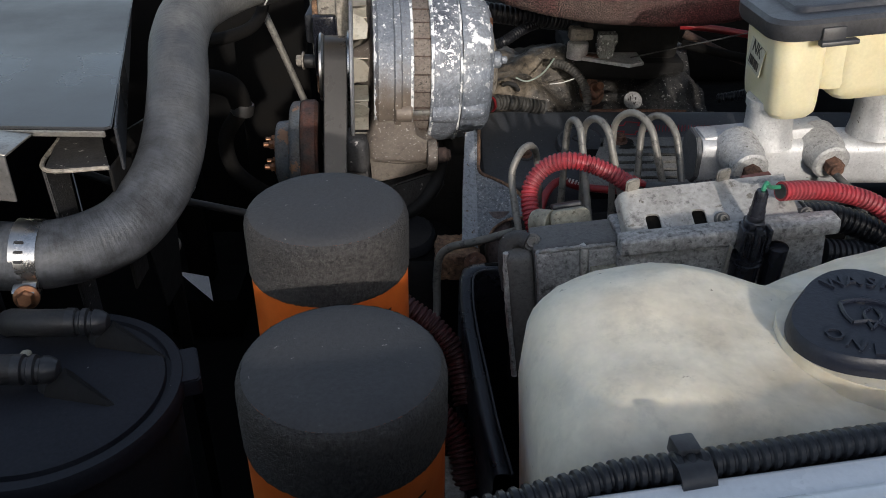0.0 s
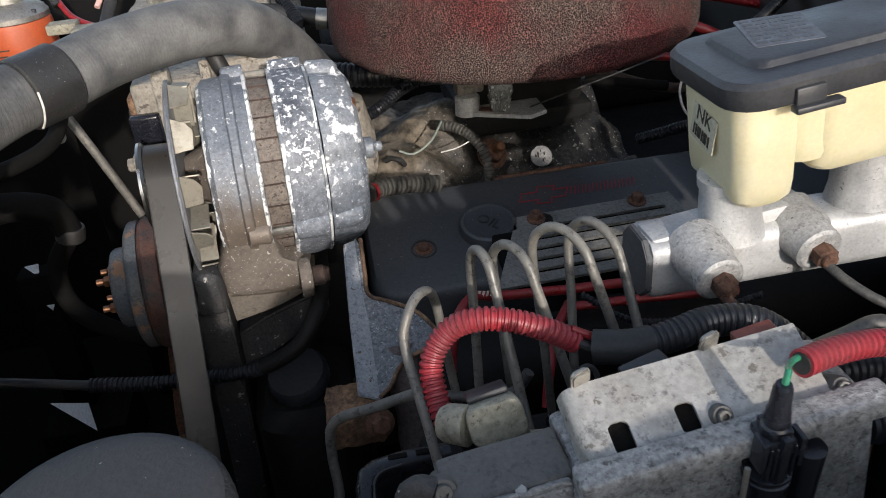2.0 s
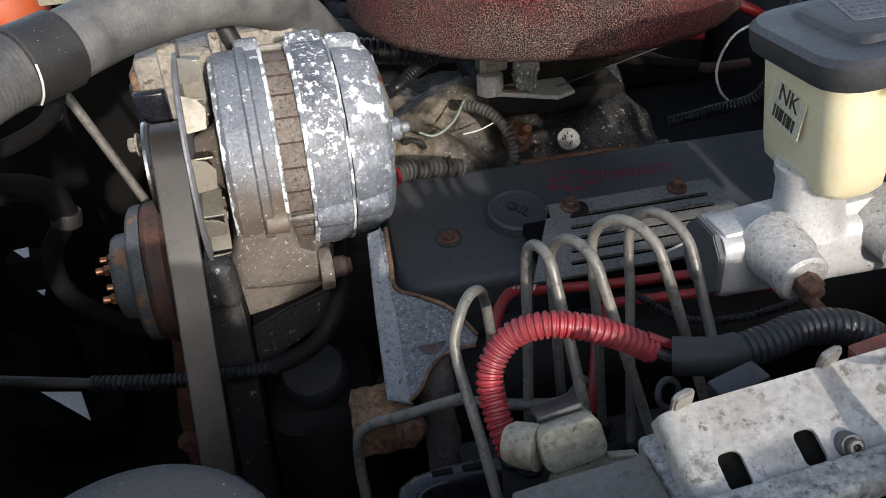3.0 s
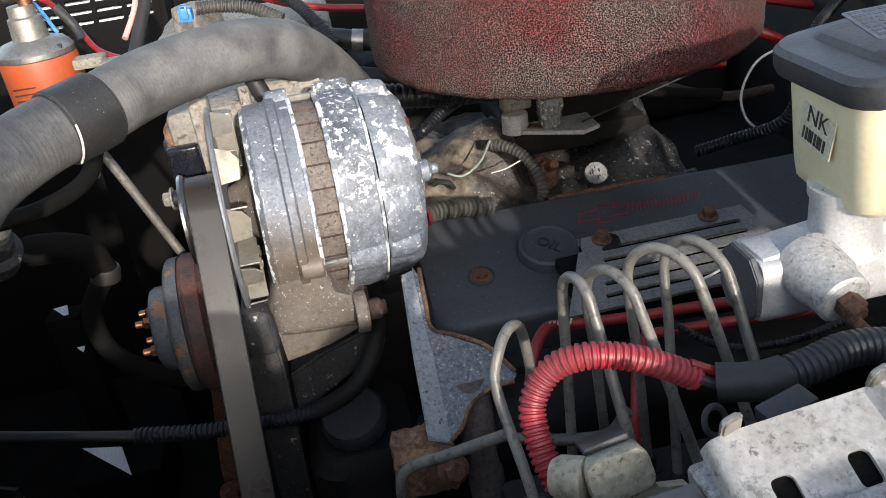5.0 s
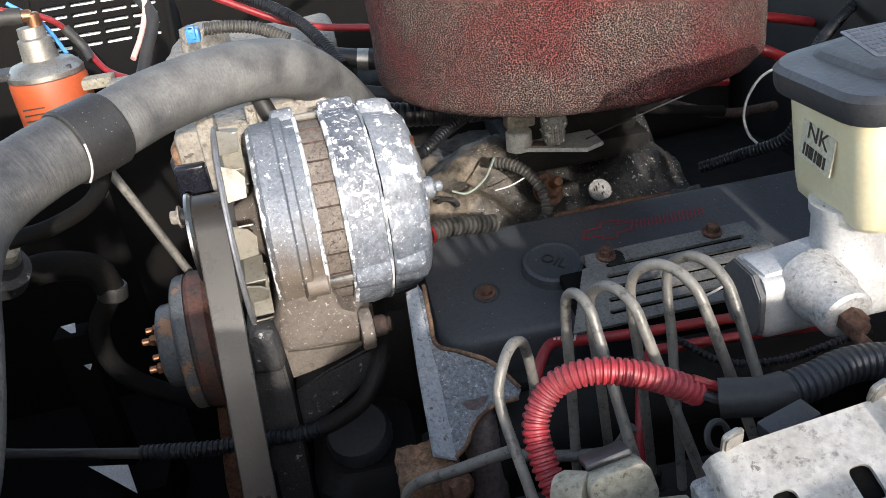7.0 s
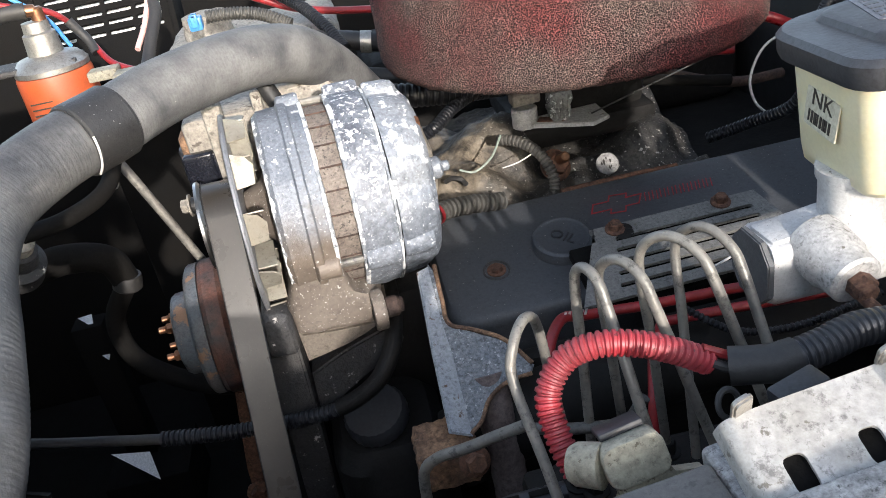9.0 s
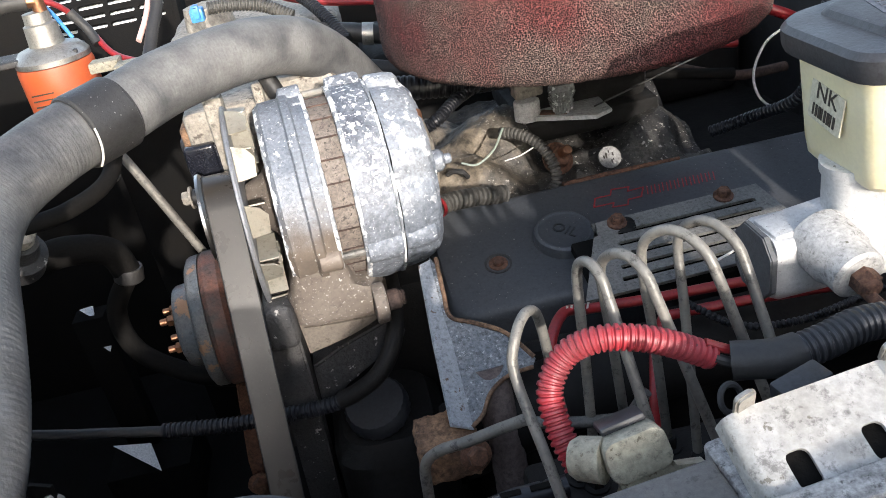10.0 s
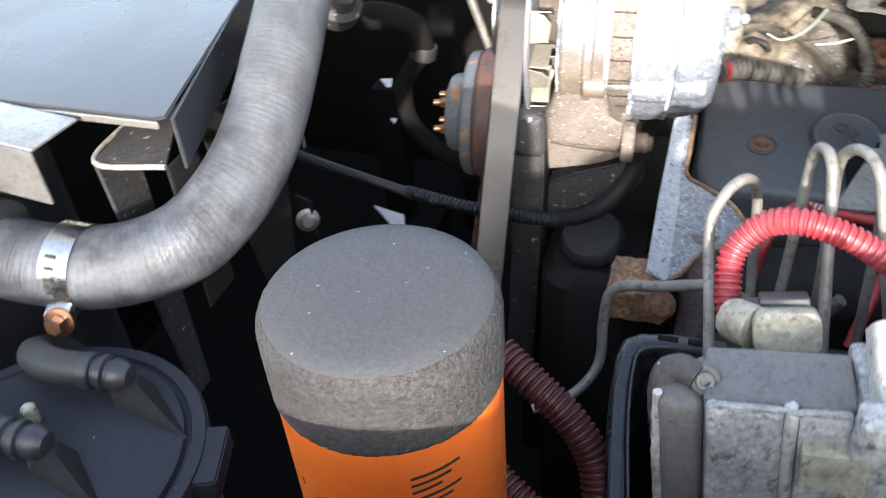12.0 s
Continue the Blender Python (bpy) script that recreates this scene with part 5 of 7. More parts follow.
lid = part("lid", loft([(0.062, rounded(-0.006, 0.156, -0.007, 0.077, 0.018)), (0.066, rounded(-0.0075, 0.158, -0.0085, 0.0785, 0.019)), (0.0735, rounded(-0.0075, 0.158, -0.0085, 0.0785, 0.019)), (0.0765, rounded(-0.005, 0.1555, -0.006, 0.076, 0.018)),
                        (0.0772, rounded(0.012, 0.152, 0.008, 0.066, 0.008)), (0.0800, rounded(0.014, 0.151, 0.010, 0.064, 0.008)), (0.0808, rounded(0.017, 0.149, 0.013, 0.062, 0.007))], RS), lid_rubber, res, "dusty grey-black lid")
for _x in (0.034, 0.146):
    part("latch_tab", merge(box(_x - 0.012, _x + 0.014, -0.015, -0.008, 0.0590, 0.0625, 0.001, RS), box(_x - 0.010, _x + 0.006, -0.011, -0.0075, 0.060, 0.071, 0.001, RS)), lid_rubber, lid)
faded_print = mat("faded_print", (0.115, 0.125, 0.15), (0.08, 0.085, 0.10), rough=0.6, scale=90, bump=0)
PATCH = RS @ pose(0.0465, 0.046, 0.0811, 0, 0, -14)
patch = part("notice", sheet(rounded(-0.018, 0.018, -0.023, 0.023, 0.002), 0.0006, PATCH), faded_print, lid, "pale worn printed notice")
_pr = random.Random(11)
for _r in range(7):
    _x0 = -0.0155
    while _x0 < 0.012:
        _w = _pr.uniform(0.003, 0.008)
        part("print_bar", box(_x0, min(0.0155, _x0 + _w), 0.0175 - 0.006 * _r, 0.0205 - 0.006 * _r, 0.0001, 0.0003, 0, PATCH), lid_rubber, patch)
        _x0 += _w + 0.0016
LB = axes(RS @ Vector((-0.0012, 0.0375, 0.0385)), -Y, Z)
lab = part("label", sheet(rounded(-0.0138, 0.0138, -0.0105, 0.0105, 0.0012), 0.0008, LB @ pose(0, 0, 0, 0, 0, -8)), label_paper, res, "small soiled paper label")
part("lettering", letters("NK", 0.0125, 0.0003, LB @ pose(0.0008, 0.0058, 0.0002, 0, 0, -8)), print_black, lab)
for _i in range(8):
    part("bar", box(-0.0100 + _i * 0.0025, -0.0089 + _i * 0.0025 + 0.0004 * (_i % 3), -0.0085, -0.0020, -0.0002, 0.0002, 0, LB @ pose(0, 0.0005, 0.0002, 0, 0, -8)), print_black, lab)
solo("wire_tag", merge(sheet(rounded(-0.010, 0.010, -0.008, 0.008, 0.001), 0.001, pose(0.415, 0.498, 1.086, 60, 0, 25)), letters("N", 0.011, 0.0004, pose(0.415, 0.4985, 1.0865, 60, 0, 25))), label_paper, "crumpled grey tag beside the reservoir lid", "tag")
booster = thing("brake_booster", (0.50, 0.56, 0.90), "large black round brake booster on the firewall", "brake booster")
part("shell", lathe([(0.402, 0), (0.402, 0.045), (0.42, 0.06), (0.435, 0.12), (0.46, 0.135), (0.475, 0.138), (0.49, 0.135), (0.56, 0.12), (0.60, 0.08), (0.69, 0.07), (0.69, 0)], frame_of((0.018, 0.56, 0.985), X), 56), black_metal, booster)
part("clamp_band", lathe([(0.468, 0.137), (0.468, 0.1405), (0.484, 0.1405), (0.484, 0.137)], frame_of((0.018, 0.56, 0.985), X), 56), black_plastic, booster, "rolled seam band")
solo("rusty_brake_line", tube([(0.2425, 0.502, 0.976), (0.2455, 0.490, 0.972), (0.256, 0.473, 0.966), (0.275, 0.458, 0.958), (0.30, 0.447, 0.93), (0.30, 0.44, 0.86)], 0.0031, 0.003, 12), rust, "rusty brown brake line from the front outlet", "brake line")
solo("grey_brake_line", tube([(0.3095, 0.512, 0.977), (0.314, 0.498, 0.973), (0.326, 0.482, 0.967), (0.360, 0.468, 0.957), (0.376, 0.470, 0.962), (0.392, 0.478, 0.972), (0.396, 0.472, 0.962), (0.393, 0.455, 0.935), (0.39, 0.44, 0.86)], 0.0028, 0.003, 12), line_dark, "thin grey brake line with a kink", "brake line")
solo("tape_wrap", rough_up(tube([(0.352, 0.449, 0.968), (0.364, 0.446, 0.966), (0.376, 0.442, 0.962)], lambda s: 0.008 - 0.0016 * abs(s - 0.013) / 0.013, 0.002, 14), 0.001, 200), cream_plastic, "lump of grubby white tape on a wire", "tape")
solo("rubber_elbow", tube([(0.230, 0.422, 0.992), (0.244, 0.425, 0.994), (0.265, 0.430, 0.995), (0.280, 0.432, 0.9975), (0.286, 0.430, 0.997), (0.287, 0.427, 0.990), (0.285, 0.425, 0.965)], 0.0042, 0.003, 12), line_dark, "dark bent pipe behind the red conduit", "pipe")

# ---- brake pipe loops over the valve block ----


LEG_ENDS = []


def loop(x, y, top, w, d, near, far, label, mt):
    """An upside-down U of steel line; w and d are the span in x and y, near and far points that its legs pass."""
    a, b = Vector((x - w / 2, y + d / 2, 0)), Vector((x + w / 2, y - d / 2, 0))
    pts = []
    half = (b - a).length / 2
    for t in (0.1, 0.25, 0.42, 0.58, 0.75, 0.9):
        ang = math.pi * (1 - t)
        p = (a + b) / 2 + (b - a) / 2 * math.cos(ang)
        pts.append(Vector((p.x, p.y, top - half * 1.1 + half * 1.1 * math.sin(ang))))
    ends = []
    for start, leg in ((pts[0], Vector(far)), (pts[-1], Vector(near))):
        way = (leg - start) / (leg.z - start.z)
        LEG_ENDS.append(start + way * (0.856 - start.z))
        ends.append([start + way * (0.848 - start.z), leg + way * 0.012])
    solo("brake_line_loop", tube([*ends[0], *pts, *ends[1][::-1]], 0.0028, 0.003, 12), mt, label, "brake line", "brake line loops")


loop(0.0770, 0.525, 0.992, -0.023, 0.032, (0.0730, 0.468, 0.926), (0.094, 0.541, 0.920), "dull grey steel brake line bent in a narrow loop", line_steel)
loop(0.1135, 0.527, 1.012, 0.007, 0.026, (0.1225, 0.482, 0.945), (0.1095, 0.537, 0.940), "dull grey steel brake line bent in a tight loop", line_steel)
loop(0.1300, 0.523, 1.0145, 0.016, 0.034, (0.153, 0.490, 0.940), (0.127, 0.542, 0.945), "dull grey steel brake line bent in a loop", line_steel)
loop(0.1595, 0.530, 1.0165, 0.024, 0.040, (0.182, 0.505, 0.961), (0.1535, 0.549, 0.930), "tan-grey steel brake line bent in a wide loop", line_steel)
loop(0.1835, 0.544, 1.0085, 0.019, 0.042, (0.197, 0.508, 0.958), (0.1725, 0.551, 0.940), "tan-grey steel brake line bent in a wide far loop", line_steel)
valve = thing("valve_block", (0.13, 0.49, 0.80), "dark oily hydraulic valve block under the pipe loops", "valve block")
part("block", rough_up(box(0.070, 0.245, 0.425, 0.565, 0.79, 0.857, 0.006), 0.001, 60, cuts=3), grime_shade_black, valve)
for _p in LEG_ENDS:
    part("fitting", bolt(_p, Z, 0.0052, 0.010), grime_shade_black, valve)
solo("low_pipe", tube([(0.080, 0.545, 0.905), (0.105, 0.535, 0.906), (0.128, 0.528, 0.910), (0.138, 0.526, 0.925)], 0.0034, 0.003, 12), line_dark, "dark steel pipe low between the loops", "pipe")
solo("tie_strip", box(-0.020, 0.020, -0.0012, 0.0012, 0, 0.001, 0.0003, pose(0.165, 0.470, 0.930, 30, -22, 18), 1), line_dark, "narrow grey strap below the red conduit", "strap")
PIPE = [(0.078, 0.55, 0.905), (0.060, 0.560, 0.893), (0.040, 0.568, 0.882), (0.024, 0.575, 0.874), (0.014, 0.582, 0.860), (0.011, 0.582, 0.835), (0.010, 0.572, 0.80), (-0.005, 0.555, 0.785), (-0.03, 0.54, 0.78)]
solo("steel_pipe", tube(PIPE, 0.0036, 0.003, 12), line_steel, "bent grey steel pipe below the bracket", "pipe")
for _o in (0.0, 0.05):
    solo("red_conduit", conduit([(-0.035, 0.478 - _o, 0.895 - _o * 0.7), (-0.012, 0.466 - _o, 0.885 - _o * 0.7), (0.009, 0.457 - _o, 0.872 - _o * 0.7), (0.024, 0.445 - _o, 0.856 - _o * 0.7), (0.032, 0.42 - _o, 0.83 - _o * 0.7)], 0.0098, 0.0038, 0.0016, 18), red_dirty, "grimy dark red corrugated conduit low beside the filter", "conduit", "red conduits")
solo("low_junk", rough_up(box(-0.005, 0.03, 0.34, 0.40, 0.76, 0.80, 0.004), 0.002, 60, cuts=3), dirty_alloy, "pale dusty casting low beside the filter", "casting")

# ---- alternator ----
AX = Vector((0.9958, 0.0868, -0.0286)).normalized()
AO = Vector((-0.0230, 0.7931, 0.9656))
AM = frame_of(AO, AX, Z) @ Matrix.Diagonal((1.07, 1.07, 1, 1))          # z along the shaft, x up
PO = AO - Z * 0.0031 + Y * 0.0030
AP = frame_of(PO, AX, Z)
DOWN = (-Z + AX * AX.z).normalized()
alt = thing("alternator", (0.0, 0.77, 0.88), "alternator with chipped blue-grey paint and white corroded patches", "alternator")


def fluted(profile, seg, waves, depth, lo, hi):
    """A turned housing whose outside is scalloped between two heights."""
    bm = lathe(profile, Matrix(), seg)
    for v in bm.verts:
        r = math.hypot(v.co.x, v.co.y)
        if lo < v.co.z < hi and r > 0.05:
            a = math.atan2(v.co.y, v.co.x)
            k = 1 - depth * max(0.0, math.cos(waves * a)) ** 6
            v.co.x *= k
            v.co.y *= k
    return moved(bm, AM)


def edged(profile):
    """The same profile with close rows beside every corner, so that edges stay crisp and wear keeps to them."""
    out = []
    for (h0, r0), (h1, r1) in zip(profile, profile[1:]):
        out.append((h0, r0))
        d = math.hypot(h1 - h0, r1 - r0)
        if d > 0.003:
            k = 0.0008 / d
            out += [(h0 + (h1 - h0) * k, r0 + (r1 - r0) * k)] + [(h0 + (h1 - h0) * f, r0 + (r1 - r0) * f) for f in (0.33, 0.66)] + [(h1 - (h1 - h0) * k, r1 - (r1 - r0) * k)]
    return out + [profile[-1]]


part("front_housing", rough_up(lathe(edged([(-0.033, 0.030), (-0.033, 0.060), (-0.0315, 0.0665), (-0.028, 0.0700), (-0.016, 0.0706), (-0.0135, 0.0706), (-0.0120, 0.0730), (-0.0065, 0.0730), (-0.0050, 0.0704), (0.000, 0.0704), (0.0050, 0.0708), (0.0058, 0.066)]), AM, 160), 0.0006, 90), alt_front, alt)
part("stator", rough_up(lathe([(0.002, 0.060), (0.002, 0.0674)] + [(0.002 + 0.0023 * i, 0.0674 - (0.0003 if i % 2 else 0)) for i in range(1, 11)] + [(0.0265, 0.060)], AM, 96), 0.0005, 220), stator_iron, alt, "brown dusty laminated iron ring")
for _i in range(26):
    _a = 2 * math.pi * _i / 26 + 0.05
    part("lamination_rib", box(-0.0006, 0.0006, 0.0666, 0.0680, 0.0030, 0.0252, 0.0003, AM @ Matrix.Rotation(_a, 4, "Z"), 1), rust_dark, alt)
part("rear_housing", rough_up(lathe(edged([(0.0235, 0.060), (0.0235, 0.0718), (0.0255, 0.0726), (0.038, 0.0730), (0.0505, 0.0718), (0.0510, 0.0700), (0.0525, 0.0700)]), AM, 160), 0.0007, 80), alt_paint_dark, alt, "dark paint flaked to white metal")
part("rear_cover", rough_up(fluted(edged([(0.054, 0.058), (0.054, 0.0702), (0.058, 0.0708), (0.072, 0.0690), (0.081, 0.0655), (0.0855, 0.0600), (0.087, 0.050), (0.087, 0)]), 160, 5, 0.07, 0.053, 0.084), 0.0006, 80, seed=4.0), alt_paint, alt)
for _ring in ([(-0.0328, 0.0645), (-0.0324, 0.0662), (-0.0270, 0.0698), (-0.0262, 0.0690)], [(0.0028, 0.0702), (0.0032, 0.0713), (0.0054, 0.0716), (0.0062, 0.0690)],
              [(0.0224, 0.0690), (0.0227, 0.0724), (0.0248, 0.0732), (0.0260, 0.0724)], [(0.0505, 0.0712), (0.0510, 0.0727), (0.0528, 0.0722), (0.0534, 0.0700)]):
    part("worn_edge", rough_up(lathe(_ring, AM, 120), 0.0005, 160), alt_edge, alt, "rim with paint worn to white metal")
for _i in range(3):
    _a = radians(-12 + 122 * _i)
    part("front_lug", lathe([(-0.0125, 0), (-0.0125, 0.006), (-0.011, 0.0082), (0.0035, 0.0090), (0.0050, 0.0080), (0.0050, 0)], AM @ Matrix.Rotation(_a, 4, "Z") @ Matrix.Translation((0.0690, 0, 0)), 22), alt_front, alt)
    part("rear_lug", lathe([(0.0245, 0), (0.0245, 0.0095), (0.0270, 0.0105), (0.0480, 0.0105), (0.0505, 0.0095), (0.0515, 0)], AM @ Matrix.Rotation(_a, 4, "Z") @ Matrix.Translation((0.0680, 0, 0)), 26), alt_paint_dark, alt)
    part("cover_lug", lathe([(0.0540, 0), (0.0540, 0.0095), (0.0560, 0.0105), (0.0700, 0.0100), (0.0770, 0.0085), (0.0800, 0.005), (0.0805, 0)], AM @ Matrix.Rotation(_a, 4, "Z") @ Matrix.Translation((0.0640, 0, 0)), 26), alt_paint, alt)
for _i in range(3):
    _a = radians(-12 + 122 * _i)
    part("stator_bolt", rod(AM @ Matrix.Rotation(_a, 4, "Z") @ Vector((0.0695, 0, 0.0)), AM @ Matrix.Rotation(_a, 4, "Z") @ Vector((0.0695, 0, 0.028)), 0.0030, 10), line_steel, alt)
_t = AM @ Vector((0.018, 0.038, 0.086))
part("terminal_boss", merge(rod(_t, _t + AX * 0.010, 0.0085), rod(_t + AX * 0.01, _t + AX * 0.016, 0.004)), alt_paint, alt)
_t = AM @ Vector((0.050, 0.030, 0.070))
part("terminal_stud", bolt(_t, AX, 0.006, 0.016), brass, alt)
# fan between the pulley and the front housing
part("fan_disc", lathe([(-0.0545, 0.020), (-0.0550, 0.0640), (-0.0562, 0.0712), (-0.0556, 0.0732), (-0.0540, 0.0735), (-0.0524, 0.0722), (-0.0520, 0.0670), (-0.0520, 0.020), (-0.0545, 0.020)], AM, 90), fan_grey, alt, "thin grey fan disc")
for _i in range(11):
    _m = AM @ Matrix.Rotation(2 * math.pi * _i / 11 + 0.18, 4, "Z")
    vane = [(-0.0125, 0.0), (0.0115, 0.0), (0.010, 0.0130), (-0.003, 0.0145), (-0.0090, 0.0095)]
    part("fan_blade", merge(sheet(vane, 0.0012, _m @ axes((0.0690, 0, -0.0520), (-0.28, 1, 0), (0, 0, 1)), 0.0003), box(0.040, 0.0690, -0.0006, 0.0006, -0.052, -0.038, 0.0003, _m @ pose(0, 0, 0, 0, 0, -9), 1)), fan_zinc, alt, "cream zinc-plated blade")
part("bearing_nose", lathe([(-0.052, 0), (-0.052, 0.016), (-0.038, 0.022), (-0.030, 0.034), (-0.029, 0)], AM, 40), alt_dirt, alt)
pul = part("pulley", lathe([(-0.0850, 0), (-0.0850, 0.010), (-0.0830, 0.011), (-0.0830, 0.028), (-0.0875, 0.0325), (-0.0872, 0.0345), (-0.0850, 0.0348), (-0.0828, 0.0325), (-0.0824, 0.0295), (-0.0592, 0.0295), (-0.0588, 0.0365), (-0.0568, 0.0370), (-0.0568, 0)], AP, 72), steel_bright, alt, "bright steel belt pulley")
part("nut", bolt(AP @ Vector((0, 0, -0.0835)), -AX, 0.0085, 0.006), line_dark, pul, "dark shaft nut")
# lower foot with the pivot bolt: a slab below the near side of the front housing
FACE = axes((0, 0.7265, 0), X, Z)          # x right, y up, z towards the near wing


def slab(outline, thick, bevel=0.0025):
    """A cast slab whose near face swells gently inside its outline."""
    cx, cy = sum(p[0] for p in outline) / len(outline), sum(p[1] for p in outline) / len(outline)
    rows = [(z, [(cx + (px - cx) * k, cy + (py - cy) * k) for px, py in outline]) for z, k in ((-thick, 1.0), (-0.012, 1.0), (-0.006, 0.985), (-0.002, 0.94), (0.0, 0.86), (0.0012, 0.72), (0.0018, 0.5))]
    bm = loft(rows, FACE)
    bmesh.ops.subdivide_edges(bm, edges=bm.edges[:], cuts=1, smooth=0.6, use_grid_fill=True)
    return rough_up(bm, 0.0007, 130)



part("foot", slab([(-0.052, 0.930), (-0.046, 0.955), (-0.040, 0.985), (-0.024, 0.985), (-0.014, 0.946), (-0.010, 0.926), (-0.006, 0.911), (0.004, 0.907), (0.004, 0.884), (-0.004, 0.881), (-0.030, 0.883), (-0.058, 0.886)], 0.055, 0.007), alt_dirt, alt, "dirt-covered mounting foot", sharp=50)
_b = Vector((0.0020, 0.727, 0.8925))
part("ear", lathe([(0, 0), (0, 0.0150), (0.0015, 0.0160), (0.008, 0.0160), (0.0095, 0.0148), (0.0095, 0)], frame_of(_b, AX), 28), alt_dirt, alt, "pitted round ear")
part("bolt_end", merge(rod(_b + AX * 0.009, _b + AX * 0.021, 0.0082), rod(_b + AX * 0.021, _b + AX * 0.024, 0.006)), rust_dark, alt, "rusty pivot bolt end")

# ---- belt ----


BELT_NEAR = Vector((0.489, -0.872))          # the way of the near run, towards the wing and down


def belt_line(r):
    """The belt's outline seen along the shaft: near run, wrap and far run (towards the wing, up)."""
    start = Vector((r * math.cos(radians(29)), r * math.sin(radians(29))))
    near_end = start + BELT_NEAR * 0.36
    return [tuple(near_end)] + [(r * math.cos(radians(a)), r * math.sin(radians(a))) for a in range(29, 190, 8)] + [(-0.040 - r, -0.30)]


def belt_at(p, h):
    up = -DOWN
    near = AX.cross(up)
    near = -near if near.y > 0 else near
    return PO + AX * h + near * p[0] + up * p[1] + X * 0.028 * min(0.0, p[1])


def belt():
    bm = bmesh.new()
    rows = []
    for p, q in zip(belt_line(0.0318), belt_line(0.0285)):
        rows.append([bm.verts.new(belt_at(p, h)) for h in (-0.0815, -0.0806, -0.0604, -0.0595)] + [bm.verts.new(belt_at(q, h)) for h in (-0.0595, -0.0815)])
    for a, b in zip(rows, rows[1:]):
        for i in range(6):
            bm.faces.new((a[i], a[(i + 1) % 6], b[(i + 1) % 6], b[i]))
    return bm


bl = thing("drive_belt", (-0.10, 0.78, 0.66), "worn brown-grey ribbed drive belt round the alternator pulley", "belt")
part("band", belt(), belt_rubber, bl)
for _h in (-0.0819, -0.0591):
    part("frayed_edge", tube([belt_at(p, _h) for p in belt_line(0.0320)[:12]], 0.0005, 0.008, 5), rubber_black, bl, "dark frayed edge cord")

# ---- accessory pulley with the clutch hub ----
hub = thing("clutch_pulley", (-0.14, 0.86, 0.76), "rusty blue-grey clutch pulley with copper-coloured bolts", "pulley")
HM = frame_of((-0.143, 0.856, 0.836), AX)
part("rim", lathe([(-0.004, 0), (-0.004, 0.060), (0.000, 0.063), (0.012, 0.063), (0.016, 0.060), (0.016, 0)], HM, 56), pulley_red, hub, "red-brown rim")
part("plate", lathe([(-0.017, 0), (-0.017, 0.055), (-0.0145, 0.0595), (-0.012, 0.061), (-0.0045, 0.0615), (-0.0045, 0)], HM, 56), pulley_blue, hub)
part("step", lathe([(-0.035, 0), (-0.035, 0.031), (-0.0335, 0.0355), (-0.030, 0.038), (-0.0175, 0.039), (-0.0175, 0)], HM, 48), pulley_blue, hub)
for _i in range(4):
    _p = HM @ Matrix.Rotation(radians(35 + 90 * _i), 4, "Z") @ Vector((0.019, 0, -0.035))
    part("bolt", merge(bolt(_p, -AX, 0.0055, 0.007), rod(_p - AX * 0.007, _p - AX * 0.014, 0.0032)), brass, hub, "copper-coloured bolt")

# ---- alternator bracket and what stands under it ----
br = thing("alternator_bracket", (-0.06, 0.76, 0.72), "dark cast-iron alternator bracket with a long post", "bracket")
part("lug", rough_up(box(-0.082, -0.0575, 0.720, 0.767, 0.872, 0.912, 0.008, None, 3), 0.0006, 160, cuts=2), bracket_dark, br)
part("arm", rough_up(sheet([(-0.0575, 0.887), (-0.030, 0.884), (0.000, 0.883), (0.014, 0.887), (0.012, 0.881), (-0.006, 0.872), (-0.022, 0.866), (-0.042, 0.861), (-0.056, 0.858)], 0.045, axes((0, 0.7295, 0), X, Z), 0.005), 0.0005, 160), arm_brown, br, "brown dirt-caked arm")
part("post", rough_up(sheet([(-0.092, 0.872), (-0.060, 0.872), (-0.060, 0.842), (-0.066, 0.70), (-0.072, 0.60), (-0.098, 0.60), (-0.092, 0.70), (-0.086, 0.845)], 0.030, axes((0, 0.730, 0), X, Z), 0.002), 0.0005, 120), bracket_dark, br)
part("web", rough_up(sheet([(-0.058, 0.838), (-0.030, 0.852), (0.015, 0.868), (0.020, 0.850), (0.012, 0.835), (-0.010, 0.828), (-0.035, 0.812), (-0.060, 0.79)], 0.02, axes((0, 0.742, 0), X, Z), 0.002), 0.0005, 120), bracket_dark, br)
pump = thing("steering_pump", (-0.01, 0.74, 0.68), "black power steering pump with a ribbed filler cap", "pump")
part("body", loft([(0.60, rounded(-0.060, 0.040, 0.69, 0.80, 0.03)), (0.765, rounded(-0.058, 0.038, 0.69, 0.80, 0.03)), (0.780, rounded(-0.048, 0.028, 0.70, 0.79, 0.025))]), grime_shade_black, pump)
cp = [(0.026 * (1 + (0.035 if i % 2 else 0)) * math.cos(2 * math.pi * i / 48), 0.026 * (1 + (0.035 if i % 2 else 0)) * math.sin(2 * math.pi * i / 48)) for i in range(48)]
part("filler_cap", loft([(0.0, cp), (0.010, cp), (0.014, scaled(cp, 0.9))], pose(-0.015, 0.728, 0.790, 18, -8)), black_plastic, pump)
solo("rusty_brace", rough_up(merge(sheet([(-0.145, 0.775), (-0.136, 0.770), (-0.146, 0.66), (-0.138, 0.60), (-0.165, 0.60), (-0.160, 0.68)], 0.012, axes((0, 0.835, 0), X, Z), 0.001), bolt((-0.152, 0.822, 0.66), (0, -1, 0.2), 0.008, 0.01)), 0.001, 120), rust, "flaking rusty brace behind the drive belt", "brace")
